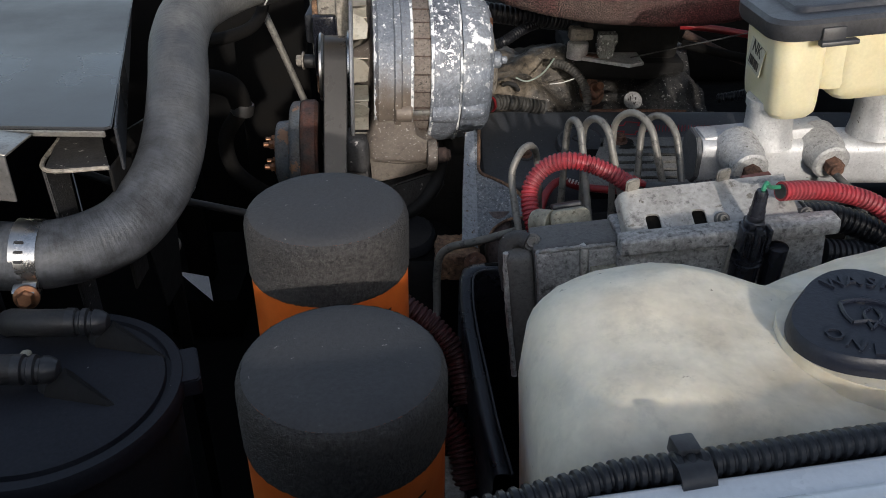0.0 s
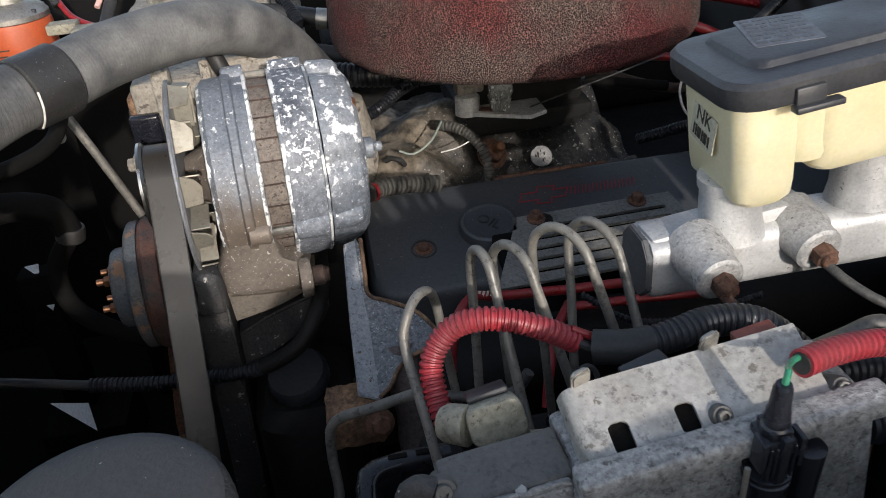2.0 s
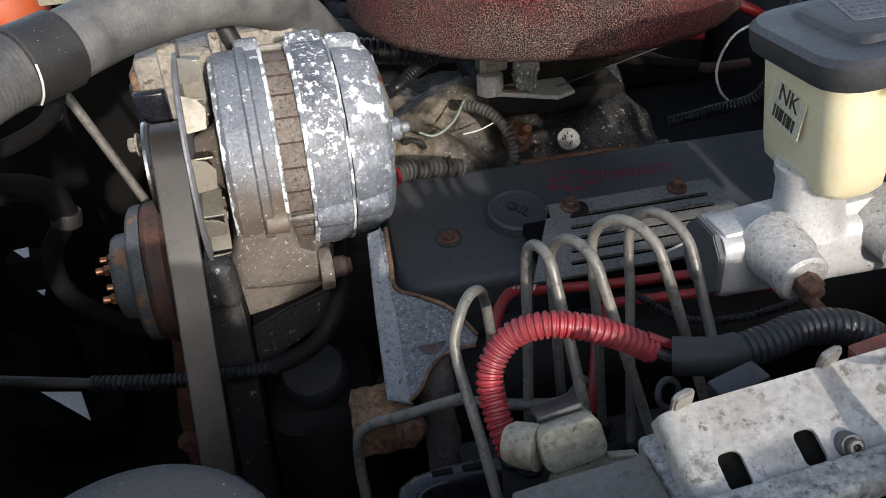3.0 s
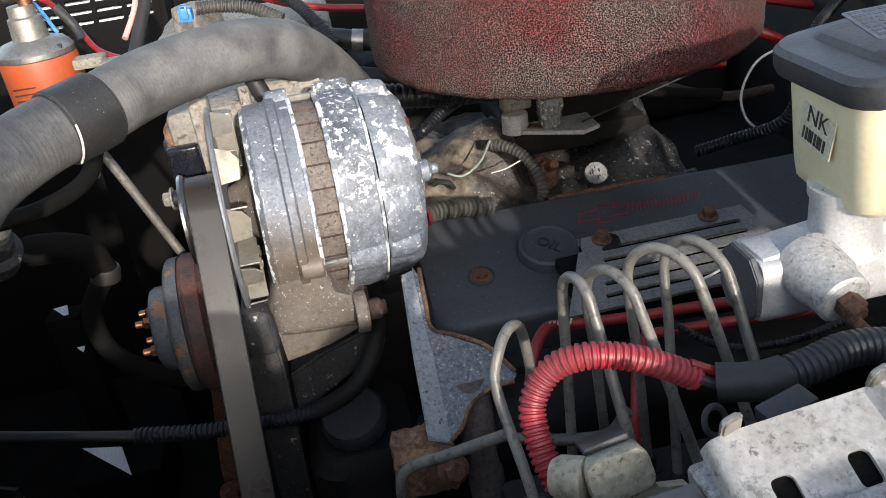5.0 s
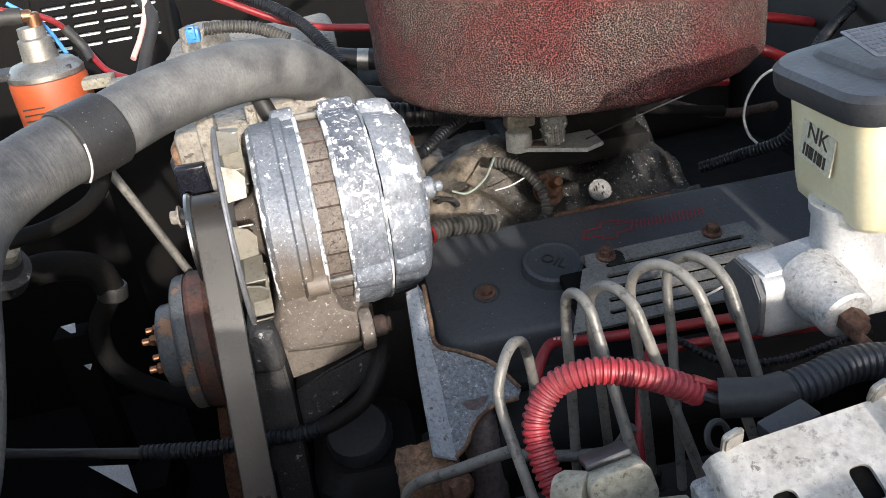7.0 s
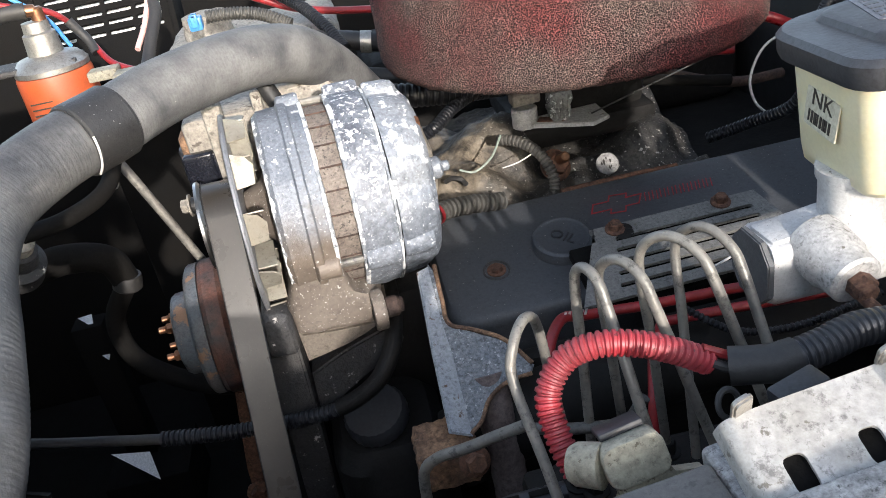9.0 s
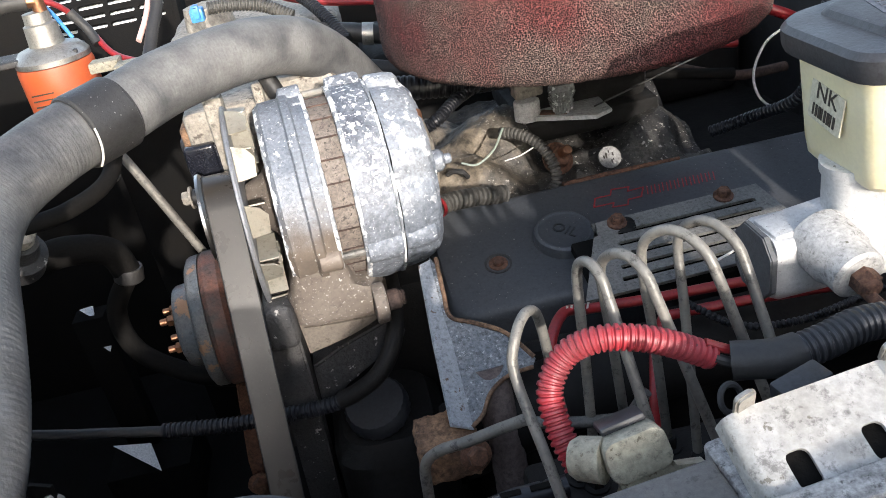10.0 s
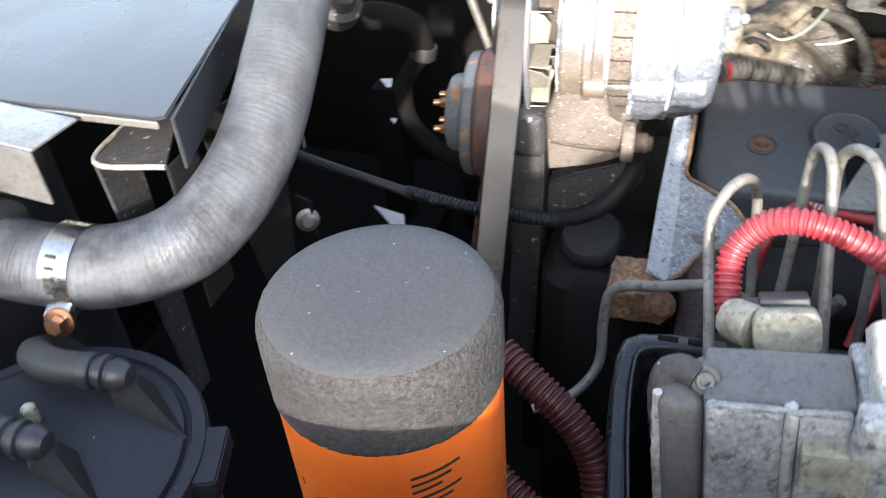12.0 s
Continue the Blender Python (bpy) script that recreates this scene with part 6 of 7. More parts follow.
tc = thing("timing_cover", (-0.02, 0.95, 0.40), "oily black timing cover at the engine front", "timing cover")
part("cover", rough_up(box(-0.10, 0.06, 0.80, 1.15, 0.40, 0.86, 0.01), 0.002, 20, cuts=2), grime_shade_black, tc)
part("pump_boss", rough_up(box(-0.06, 0.05, 0.72, 0.80, 0.42, 0.62, 0.01), 0.002, 20, cuts=2), grime_shade_black, tc)
pmp = thing("accessory_housing", (-0.07, 0.90, 0.90), "dust-covered beige alloy accessory bracket behind the alternator", "housing")
part("body", rough_up(box(-0.120, -0.055, 0.866, 0.950, 0.86, 1.026, 0.006, None, 2), 0.001, 60, cuts=2), dirty_alloy, pmp)
part("cheek", rough_up(box(-0.052, 0.012, 0.872, 0.955, 0.86, 1.035, 0.006, None, 2), 0.001, 60, cuts=2, seed=3.0), dirty_alloy, pmp)
part("rib", box(-0.098, -0.082, 0.853, 0.868, 0.94, 1.038, 0.003), dirty_alloy, pmp)
part("rib", box(-0.058, -0.049, 0.862, 0.872, 0.93, 1.04, 0.003), dirty_alloy, pmp)
part("arm", box(-0.128, -0.118, 0.88, 0.93, 0.90, 1.01, 0.003), rust_tan, pmp, "rusty brown side arm")
part("guide", merge(box(-0.125, -0.099, 0.855, 0.8655, 0.930, 1.000, 0.003, None, 3), box(-0.0995, -0.097, 0.853, 0.8655, 0.935, 0.999, 0.001)), plug_gloss, pmp, "glossy black belt guide")
part("arm_end", box(-0.150, -0.108, 0.965, 1.03, 0.935, 0.972, 0.004), black_plastic, pmp, "glossy black block")
part("bolt_boss", rod((-0.155, 0.965, 0.913), (-0.09, 0.962, 0.912), 0.0085), black_metal, pmp, "dark round boss")
part("boss_bolt", bolt((-0.154, 0.965, 0.9135), (-1, 0, 0), 0.0075, 0.010), dirty_alloy, pmp, "pale hexagon bolt")
part("pipe_stub", tube([(-0.045, 0.868, 1.045), (-0.036, 0.864, 1.02), (-0.028, 0.862, 0.985)], 0.0072, 0.004, 14), rubber_black, pmp)
solo("dipstick_tube", tube([(-0.200, 0.905, 1.02), (-0.188, 0.90, 0.998), (-0.178, 0.90, 0.972), (-0.149, 0.90, 0.889), (-0.12, 0.90, 0.80)], 0.0042, 0.006, 12), line_steel, "slim grey steel tube beside the belt", "tube")
solo("tube_bolt", bolt((-0.196, 0.895, 0.978), (-0.3, -0.9, 0.2), 0.004, 0.006), steel_dull, "small bolt beside the steel tube", "bolt")
LOW = [(-0.33, 0.96, 0.88), (-0.285, 0.95, 0.893), (-0.245, 0.95, 0.882), (-0.236, 0.95, 0.855), (-0.262, 0.95, 0.815), (-0.255, 0.935, 0.780), (-0.215, 0.91, 0.757), (-0.16, 0.89, 0.745), (-0.10, 0.88, 0.75)]
low = thing("lower_hose", (-0.25, 0.95, 0.74), "curved rubber hose, coloured near-black for deep shade, with a dull coupling", "hose")
# Hose and pipe are coloured near-black for the shade down here.
part("hose", tube(LOW[:4], lambda s: 0.0160 - 0.02 * s, 0.004, 18), deep_shade_black, low)
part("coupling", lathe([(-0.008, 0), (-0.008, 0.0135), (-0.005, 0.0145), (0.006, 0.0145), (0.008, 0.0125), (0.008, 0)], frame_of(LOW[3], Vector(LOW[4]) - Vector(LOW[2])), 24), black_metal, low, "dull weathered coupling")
part("pipe", tube(LOW[3:], 0.0100, 0.004, 16), deep_shade_black, low, "thinner curved pipe")
CABLE = [(-0.40, 0.77, 0.862), (-0.30, 0.745, 0.840), (-0.22, 0.732, 0.828), (-0.182, 0.726, 0.823), (-0.13, 0.718, 0.820), (-0.104, 0.715, 0.820), (-0.046, 0.705, 0.826), (-0.007, 0.700, 0.847), (0.016, 0.710, 0.868), (0.024, 0.735, 0.875), (0.026, 0.79, 0.873)]
solo("thin_cable", tube(CABLE[:4], 0.0042, 0.005, 12), rubber_black, "smooth thin black cable across the bay", "cable")
# Smooth end of the cable, blackened where it runs into shade.
solo("shaded_cable_end", tube([(-0.040, 0.7045, 0.8285), (-0.030, 0.703, 0.832), (-0.007, 0.702, 0.846), (0.008, 0.712, 0.862), (0.016, 0.740, 0.872), (0.018, 0.80, 0.876)], 0.0070, 0.004, 14), grime_shade_black, "smooth cable end, coloured dull black for the shade it runs into", "sleeve")
solo("cable_conduit", conduit(CABLE[3:7] + [(-0.030, 0.703, 0.832)], 0.0062, 0.0042, 0.0010, 14), loom_black, "slim black corrugated conduit under the alternator", "conduit", "black conduits")
fit_ = thing("air_line_fitting", (-0.25, 0.80, 0.93), "dull grey pipe fitting behind the hose", "pipe fitting")
part("body", lathe([(0, 0), (0, 0.017), (0.006, 0.020), (0.022, 0.020), (0.026, 0.014), (0.04, 0.012), (0.04, 0)], frame_of((-0.262, 0.80, 0.955), (0.5, -0.5, 0.7)), 28), bracket_dark, fit_)
part("cap", lathe([(0, 0), (0, 0.010), (0.010, 0.010), (0.012, 0.007), (0.012, 0)], frame_of((-0.242, 0.78, 0.985), (0.5, -0.5, 0.7)), 20), dirty_alloy, fit_)
# Near-black again: shade behind the big hose, put in the colour.
solo("bay_hose", tube([(-0.235, 0.775, 0.995), (-0.205, 0.79, 0.995), (-0.18, 0.83, 1.00), (-0.17, 0.86, 1.03)], 0.0065, 0.004, 12), deep_shade_black, "thin black hose behind the radiator hose", "hose")
clp = thing("bay_bracket", (-0.265, 0.69, 0.76), "small dirty bracket with a bolt below the hose", "bracket")
part("plate", sheet([(-0.010, 0), (0.012, 0), (0.010, -0.06), (0.004, -0.60), (-0.004, -0.60), (-0.008, -0.05)], 0.003, axes((-0.268, 0.688, 0.830), (0.9, -0.4, 0), Z)), grime_shade_black, clp)
part("bolt", bolt((-0.262, 0.682, 0.812), (0.5, -0.8, 0.3), 0.007, 0.010), steel_dull, clp)

# ---- bracket between the alternator and the rocker cover ----
sb = thing("engine_bracket", (0.05, 0.66, 0.80), "peeling blue-grey steel bracket with rusty edges", "bracket")
SB = axes((0.048, 0.683, 0.8945), X, (0, 0.8575, 0.5145))
part("web", sheet([(-0.004, -0.060), (0.000, -0.082), (0.010, -0.0755), (0.019, -0.062), (0.034, -0.053), (0.052, -0.051), (0.056, -0.045), (0.040, -0.022), (0.006, -0.001), (0.0055, 0.012), (0.005, 0.045), (0.002, 0.053), (-0.0015, 0.037)], 0.0028, SB, 0.0008), bracket_pitted, sb)
part("flange", sheet([(-0.0145, -0.080), (0.002, -0.084), (0.003, -0.02), (0.0015, 0.0), (0.002, 0.050), (-0.0085, 0.045), (-0.0125, -0.02)], 0.0026, SB @ Matrix.Translation((0.0005, 0, 0.0012)) @ pose(0, 0, 0, 0, 24, 0), 0.0008), bracket_blue, sb, "blue-grey flange")
part("rusty_edge", tube([SB @ Vector(p) for p in ((0.0065, 0.050, 0.0), (0.0055, 0.02, 0.0003), (0.006, 0.0, 0.0004), (0.020, -0.008, 0.0003), (0.040, -0.021, 0.0003), (0.055, -0.044, 0.0))], 0.0017, 0.003, 8), rust_tan, sb, "rusted raw edge")
part("rusty_edge", tube([SB @ Vector(p) for p in ((0.0525, -0.051, 0.0), (0.034, -0.053, 0.0), (0.019, -0.062, 0.0), (0.010, -0.0755, 0.0), (0.001, -0.082, 0.0))], 0.0015, 0.003, 8), rust_tan, sb, "rusted raw edge")
mount = thing("rusty_mount", (0.03, 0.61, 0.79), "flaking rusty engine mount under the bracket", "engine mount")
part("casting", rough_up(box(0.010, 0.051, 0.598, 0.640, 0.822, 0.850, 0.004), 0.0020, 220, cuts=11), rust_tan, mount)
part("bolt", bolt((0.0465, 0.598, 0.842), (0.2, -0.85, 0.4), 0.0072, 0.010), rust, mount, "rusty bolt")
xm = thing("exhaust_manifold", (0.25, 0.66, 0.75), "dark rusty exhaust manifold below the rocker cover", "exhaust manifold")
part("log", rough_up(tube([(0.04, 0.66, 0.80), (0.10, 0.655, 0.82), (0.20, 0.66, 0.83), (0.34, 0.67, 0.83), (0.5, 0.68, 0.82)], 0.030, 0.01, 18), 0.0015, 50), grime_shade_black, xm)
part("downpipe", rough_up(tube([(0.0705, 0.652, 0.868), (0.0712, 0.640, 0.842), (0.072, 0.632, 0.80), (0.072, 0.62, 0.70)], 0.0130, 0.005, 20), 0.0008, 90), downpipe_brown, xm, "scaled brown pipe")
for _x in (0.13, 0.235, 0.36):
    part("port_flange", rough_up(box(_x - 0.028, _x + 0.028, 0.672, 0.690, 0.80, 0.855, 0.006), 0.001, 60, cuts=2), grime_shade_black, xm)
    part("flange_bolt", bolt((_x + 0.019, 0.672, 0.838), (0, -0.9, 0.4), 0.006, 0.008), rust, xm, "rusty bolt")

# ---- rocker cover ----
RC = axes((0.060, 0.744, 0.8575), X, (0, 0.9725, 0.2330))
rc = thing("rocker_cover", (0.30, 0.80, 0.80), "satin black rocker cover with a twist oil cap", "rocker cover")
_ro = [(px, py) for px, py in rounded(0.0, 0.47, -0.012, 0.128, 0.026, 8)]
_c = Vector((0.235, 0.058))
part("shell", loft([(-0.060, [((px - _c.x) * 1.01 + _c.x, (py - _c.y) * 1.04 + _c.y) for px, py in _ro]), (-0.010, _ro), (-0.004, [((px - _c.x) * 0.995 + _c.x, (py - _c.y) * 0.98 + _c.y) for px, py in _ro]), (-0.001, [((px - _c.x) * 0.985 + _c.x, (py - _c.y) * 0.94 + _c.y) for px, py in _ro]), (0.0, [((px - _c.x) * 0.97 + _c.x, (py - _c.y) * 0.88 + _c.y) for px, py in _ro])], RC), cover_black, rc)
oc = part("oil_cap", lathe([(0, 0), (0, 0.0270), (0.0055, 0.0270), (0.0085, 0.0258), (0.0098, 0.0232), (0.0090, 0.0215), (0.0086, 0.0205), (0.0086, 0)], RC @ Matrix.Translation((0.113, 0.055, 0.0)), 64), cover_black, rc, "round black oil filler cap")
part("lettering", letters("OIL", 0.0155, 0.0012, RC @ Matrix.Translation((0.113, 0.055, 0.0090)) @ pose(0, 0, 0, 0, 0, -42)), black_plastic, oc, "raised letters")
part("bolt_pad", lathe([(-0.002, 0.012), (0.0010, 0.0118), (0.0012, 0.0105), (-0.001, 0.009), (-0.001, 0)], RC @ Matrix.Translation((0.050, 0.042, 0.0)), 32), bracket_dark, rc)
part("bolt", bolt(RC @ Vector((0.050, 0.042, 0.0)), (0, -0.233, 0.9725), 0.0055, 0.005), rust, rc, "rusty hexagon bolt")
EMBLEM = [(0.1496, 0.0838), (0.1546, 0.0950), (0.1690, 0.0950), (0.1725, 0.1020), (0.1885, 0.1005), (0.1855, 0.0950), (0.2005, 0.0955), (0.1940, 0.0838), (0.1818, 0.0838), (0.1790, 0.0773), (0.1655, 0.0785), (0.1680, 0.0838)]
for _a, _b in zip(EMBLEM, EMBLEM[1:] + EMBLEM[:1]):
    _u, _v = Vector((*_a, 0.0004)), Vector((*_b, 0.0004))
    _d = (_v - _u)
    part("emblem_stroke", box(-0.0006, _d.length + 0.0006, -0.0007, 0.0007, 0.0, 0.0004, 0, RC @ Matrix.Translation(_u) @ Matrix.Rotation(math.atan2(_d.y, _d.x), 4, "Z")), emblem_red, rc, "faded red emblem line")
for _i in range(9):
    _m = RC @ Matrix.Translation((0.2045 + _i * 0.0074, 0.0897, 0.0004)) @ pose(0, 0, 0, 0, 0, -16)
    for _x in (-0.0027, 0.0012):
        part("emblem_bar", box(_x, _x + 0.0009, -0.0060, 0.0060, 0.0, 0.0004, 0, _m), emblem_red, rc, "faded red bar")

shield = thing("slotted_plate", (0.24, 0.73, 0.86), "dirty grey slotted plate bolted over the rocker cover", "heat shield")
SP = axes((0.160, 0.690, 0.8755), (1, 0.02, 0.004), (0, 0.9725, 0.2330))
_slots = [(0.030 + 0.004 * i, 0.165, 0.010 + 0.0125 * i, 0.0145 + 0.0125 * i) for i in range(5)]
plate_bm = pierced(0.190, 0.080, _slots, 0.003, Matrix())
for _v in plate_bm.verts:
    if _v.co.x < 0.001:
        _v.co.x = 0.038 * (_v.co.y / 0.08) - 0.004
    if _v.co.x > 0.189:
        _v.co.x = 0.175 + 0.015 * (1 - _v.co.y / 0.08)
part("plate", moved(plate_bm, SP), slot_plate, shield)
# Near-black slab that stands in for the shade below the slots.
part("slot_shade", box(0.01, 0.18, 0.002, 0.074, -0.020, -0.010, 0.002, SP), deep_shade_black, shield)
for _x, _y in ((0.050, 0.0735), (0.143, 0.0745)):
    part("bolt", bolt(SP @ Vector((_x, _y, 0.0)), (0, -0.233, 0.97), 0.0055, 0.008), rust, shield, "rusty bolt")
part("oil_crust", rough_up(lathe([(-0.001, 0.010), (0.001, 0.008), (0.0018, 0.004), (0.0018, 0)], SP @ Matrix.Translation((0.055, 0.071, 0.0)), 24), 0.0016, 300), grime_shade_black, shield)

# ---- plug leads ----
P1 = [(0.102, 0.605, 0.870), (0.104, 0.604, 0.893), (0.110, 0.615, 0.906), (0.125, 0.638, 0.907), (0.149, 0.660, 0.890), (0.203, 0.662, 0.884), (0.267, 0.662, 0.880), (0.33, 0.66, 0.87)]
solo("plug_lead", tube(P1, 0.0038, 0.004, 12), red_wire, "red silicone plug lead with faint printing", "plug lead", "plug leads")
solo("plug_lead", tube([(0.20, 0.655, 0.872), (0.245, 0.652, 0.872), (0.289, 0.650, 0.870), (0.34, 0.65, 0.865)], 0.0038, 0.004, 12), red_wire, "red silicone plug lead under the loops", "plug lead", "plug leads")
solo("plug_lead", tube([(0.205, 0.66, 0.872), (0.185, 0.63, 0.868), (0.172, 0.60, 0.862), (0.165, 0.585, 0.84)], 0.0038, 0.004, 12), red_wire, "red silicone plug lead bending down", "plug lead", "plug leads")
for _i in range(6):
    _p = Vector((0.128, 0.6415, 0.9055)).lerp(Vector((0.147, 0.657, 0.8935)), _i / 5)
    solo("lead_print", box(-0.0012, 0.0012, -0.0022, 0.0022, 0, 0.0003, 0, axes(_p + Vector((0.0, -0.0022, 0.0033)), (0.75, 0.5, -0.43), (0.45, 0.3, 0.85))), white_wire, "faint white print bar on the plug lead", "print", "lead printing")
solo("thin_black_lead", conduit([(0.205, 0.63, 0.90), (0.235, 0.61, 0.885), (0.27, 0.60, 0.885), (0.33, 0.60, 0.895)], 0.0028, 0.0035, 0.0007, 10), loom_black, "thin black corrugated lead", "wire")
solo("white_curl", tube([(0.245, 0.66, 0.905), (0.258, 0.655, 0.915), (0.262, 0.65, 0.925), (0.258, 0.648, 0.93)], 0.0009, 0.002, 6), white_wire, "short curl of white wire", "wire")

# ---- intake manifold and carburettor ----
man = thing("intake_manifold", (0.25, 0.97, 0.80), "grimy cast intake manifold, pale stains left, dark shade painted right", "intake manifold")


def manifold_top(px, py):
    """Height of the cast valley: runners, bosses and hollows."""
    h = 0.862 + 0.006 * math.sin(px * 38 + 1.0) + 0.010 * max(0.0, noise.noise(Vector((px * 14, py * 14, 0.3))))
    for cx, cy, sx, sy, k in ((0.100, 0.945, 0.035, 0.050, 0.048), (0.165, 0.985, 0.045, 0.040, 0.060), (0.140, 0.915, 0.022, 0.020, 0.028), (0.255, 0.935, 0.050, 0.026, 0.022), (0.225, 0.900, 0.016, 0.014, 0.018),
                              (0.315, 0.960, 0.035, 0.040, 0.034), (0.400, 0.960, 0.040, 0.050, 0.022), (0.480, 0.980, 0.040, 0.050, 0.026), (0.085, 1.05, 0.05, 0.05, 0.05), (0.30, 1.08, 0.12, 0.06, 0.04)):
        q = abs((px - cx) / sx) ** 3 + abs((py - cy) / sy) ** 3
        h += k * math.exp(-q)
    for cx, cy, r in ((0.205, 0.945, 0.016), (0.350, 0.925, 0.020)):
        h -= 0.016 * math.exp(-(((px - cx) ** 2 + (py - cy) ** 2) / r ** 2) ** 2)
    return h + 0.0030 * noise.fractal(Vector((px, py, 0)) * 70, 1.0, 2.0, 4)


def manifold_casting(nx=150, ny=100):
    bm = bmesh.new()
    rows = []
    for j in range(ny + 1):
        py = 0.866 + 0.32 * j / ny
        rows.append([bm.verts.new((0.055 + 0.30 * i / nx, py, manifold_top(0.055 + 0.30 * i / nx, py))) for i in range(nx + 1)])
    for a, b in zip(rows, rows[1:]):
        for i in range(nx):
            bm.faces.new((a[i], a[i + 1], b[i + 1], b[i]))
    return merge(bm, box(0.055, 0.355, 0.866, 1.186, 0.78, 0.858, 0.004))


part("casting", manifold_casting(), manifold_mat, man, sharp=60)
CP = frame_of((0.2545, 0.907, 0.8835), (0, -0.75, 0.65))
part("core_plug", rough_up(lathe([(0, 0), (0, 0.0112), (0.0016, 0.0112), (0.0022, 0.0104), (0.0022, 0.008), (0.0022, 0.004), (0.0022, 0)], CP, 40), 0.0005, 400), plug_white, man, "white corroded round plug")
_cr = random.Random(3)
for _i in range(7):
    _a, _r, _k = _cr.uniform(0, 6.28), _cr.uniform(0.001, 0.0062), _cr.uniform(0.0006, 0.0011)
    part("pit", lathe([(0.0026, 0), (0.0026, _k), (0.0029, _k), (0.0029, 0)], CP @ Matrix.Translation((_r * math.cos(_a), _r * math.sin(_a), 0)) @ Matrix.Diagonal((2.2, 1, 1, 1)), 7), print_black, man, "dark pit")
part("rail", tube([(0.195, 0.868, 0.884), (0.23, 0.868, 0.885), (0.27, 0.869, 0.885), (0.31, 0.870, 0.884)], lambda s: 0.0034 - 0.012 * s, 0.008, 10), rust, man, "rust-brown gasket edge")
part("neck", lathe([(0.84, 0), (0.84, 0.032), (0.93, 0.030), (0.965, 0.022), (0.975, 0)], Matrix.Translation((0.058, 0.930, 0)), 28), dirty_alloy, man, "thermostat neck")
snd = thing("temperature_sender", (0.205, 0.90, 0.87), "rusty brass temperature sender with a conduit", "sender")
part("body", bolt((0.203, 0.912, 0.892), (0.3, -0.75, 0.55), 0.011, 0.012), rust, snd)
part("tip", rod((0.205, 0.908, 0.898), (0.210, 0.893, 0.908), 0.005), brass, snd)
carb = thing("carburettor", (0.24, 1.04, 0.89), "grey alloy carburettor base with a clear plastic part", "carburettor")
# Base and bowl carry the shade under the air filter in their colour.
part("base", rough_up(box(0.185, 0.330, 0.960, 1.12, 0.890, 0.915, 0.006), 0.001, 60, cuts=3), grime_shade_black, carb)
part("bowl", rough_up(box(0.195, 0.32, 0.968, 1.11, 0.915, 1.01, 0.008), 0.001, 60, cuts=3), grime_shade_black, carb)
part("ledge", rough_up(sheet([(0.180, 0.961), (0.192, 0.949), (0.2485, 0.920), (0.268, 0.930), (0.268, 0.975), (0.190, 0.985)], 0.0042, Matrix.Translation((0, 0, 0.9245)), 0.0008), 0.0002, 160), ledge_alloy, carb, "grey-white cast flange")
part("ledge_boss", rough_up(lathe([(0.920, 0), (0.920, 0.0135), (0.9385, 0.0130), (0.940, 0.0115), (0.940, 0)], Matrix.Translation((0.1905, 0.962, 0)), 32), 0.0004, 160), ledge_alloy, carb, "rounded end of the flange")
part("rust_patch", rough_up(box(-0.016, 0.012, -0.006, 0.006, 0.9247, 0.9262, 0.0005, pose(0.2165, 0.949, 0, 0, 0, -27), 1), 0.0005, 300), rust, carb, "rusty brown patch")
part("front_block", rough_up(box(0.180, 0.209, 0.962, 0.984, 0.9402, 0.955, 0.003), 0.0012, 140, cuts=3), dirty_alloy, carb)
CF = Matrix.Translation((0.2215, 0.944, 0.9262))
part("clear_fitting", merge(loft([(0.0, rounded(-0.0075, 0.0070, -0.006, 0.006, 0.002)), (0.003, rounded(-0.0095, 0.0085, -0.008, 0.008, 0.002)), (0.014, rounded(-0.0115, 0.0105, -0.010, 0.010, 0.002)), (0.0145, rounded(-0.0100, 0.0095, -0.009, 0.009, 0.002)), (0.0215, rounded(-0.0105, 0.0130, -0.010, 0.010, 0.002)), (0.030, rounded(-0.0095, 0.0120, -0.009, 0.009, 0.002))], CF),
                            *[box(_x - 0.0012, _x + 0.0012, -0.0112, -0.0085, 0.004, 0.024, 0.0006, CF, 1) for _x in (-0.0075, -0.0025, 0.0025, 0.0075)]), clear_plastic, carb, "clear ribbed plastic fitting", sharp=20)
solo("throttle_rod", rod((0.25, 0.93, 0.930), (0.42, 0.99, 0.945), 0.0008), line_dark, "thin dark throttle rod", "rod")

# ---- air filter ----
air = thing("air_filter", (0.240, 0.925, 1.015), "large round oiled foam air filter, dark red and grey", "air filter")
AF = Matrix.Translation((0.233, 0.930, -0.010)) @ Matrix.Diagonal((1.02, 1.02, 1, 1))


def foam():
    prof = [(1.028, 0.120), (1.0255, 0.150), (1.025, 0.160), (1.0262, 0.166), (1.030, 0.1695)] + [(1.030 + 0.0035 * i, 0.1710) for i in range(1, 30)] + [(1.134, 0.169), (1.138, 0.160)]
    bm = lathe(prof, AF, 420)
    for v in bm.verts:
        d = Vector((v.co.x - 0.236, v.co.y - 0.930, 0)).normalized()
        v.co += d * (noise.noise(v.co * 420) * 0.0011 + noise.noise(v.co * 60) * 0.0012) + Z * noise.noise(v.co * 380 + Vector((7, 0, 0))) * 0.0010
    return bm


part("foam_ring", foam(), foam_red, air, "coarse open-cell foam ring", sharp=180)
part("base_plate", lathe([(1.010, 0), (1.010, 0.06), (1.020, 0.130), (1.027, 0.150), (1.027, 0)], AF, 64), black_metal, air)
part("top_plate", lathe([(1.134, 0), (1.134, 0.166), (1.140, 0.166), (1.146, 0.15), (1.150, 0)], AF, 64), black_metal, air)
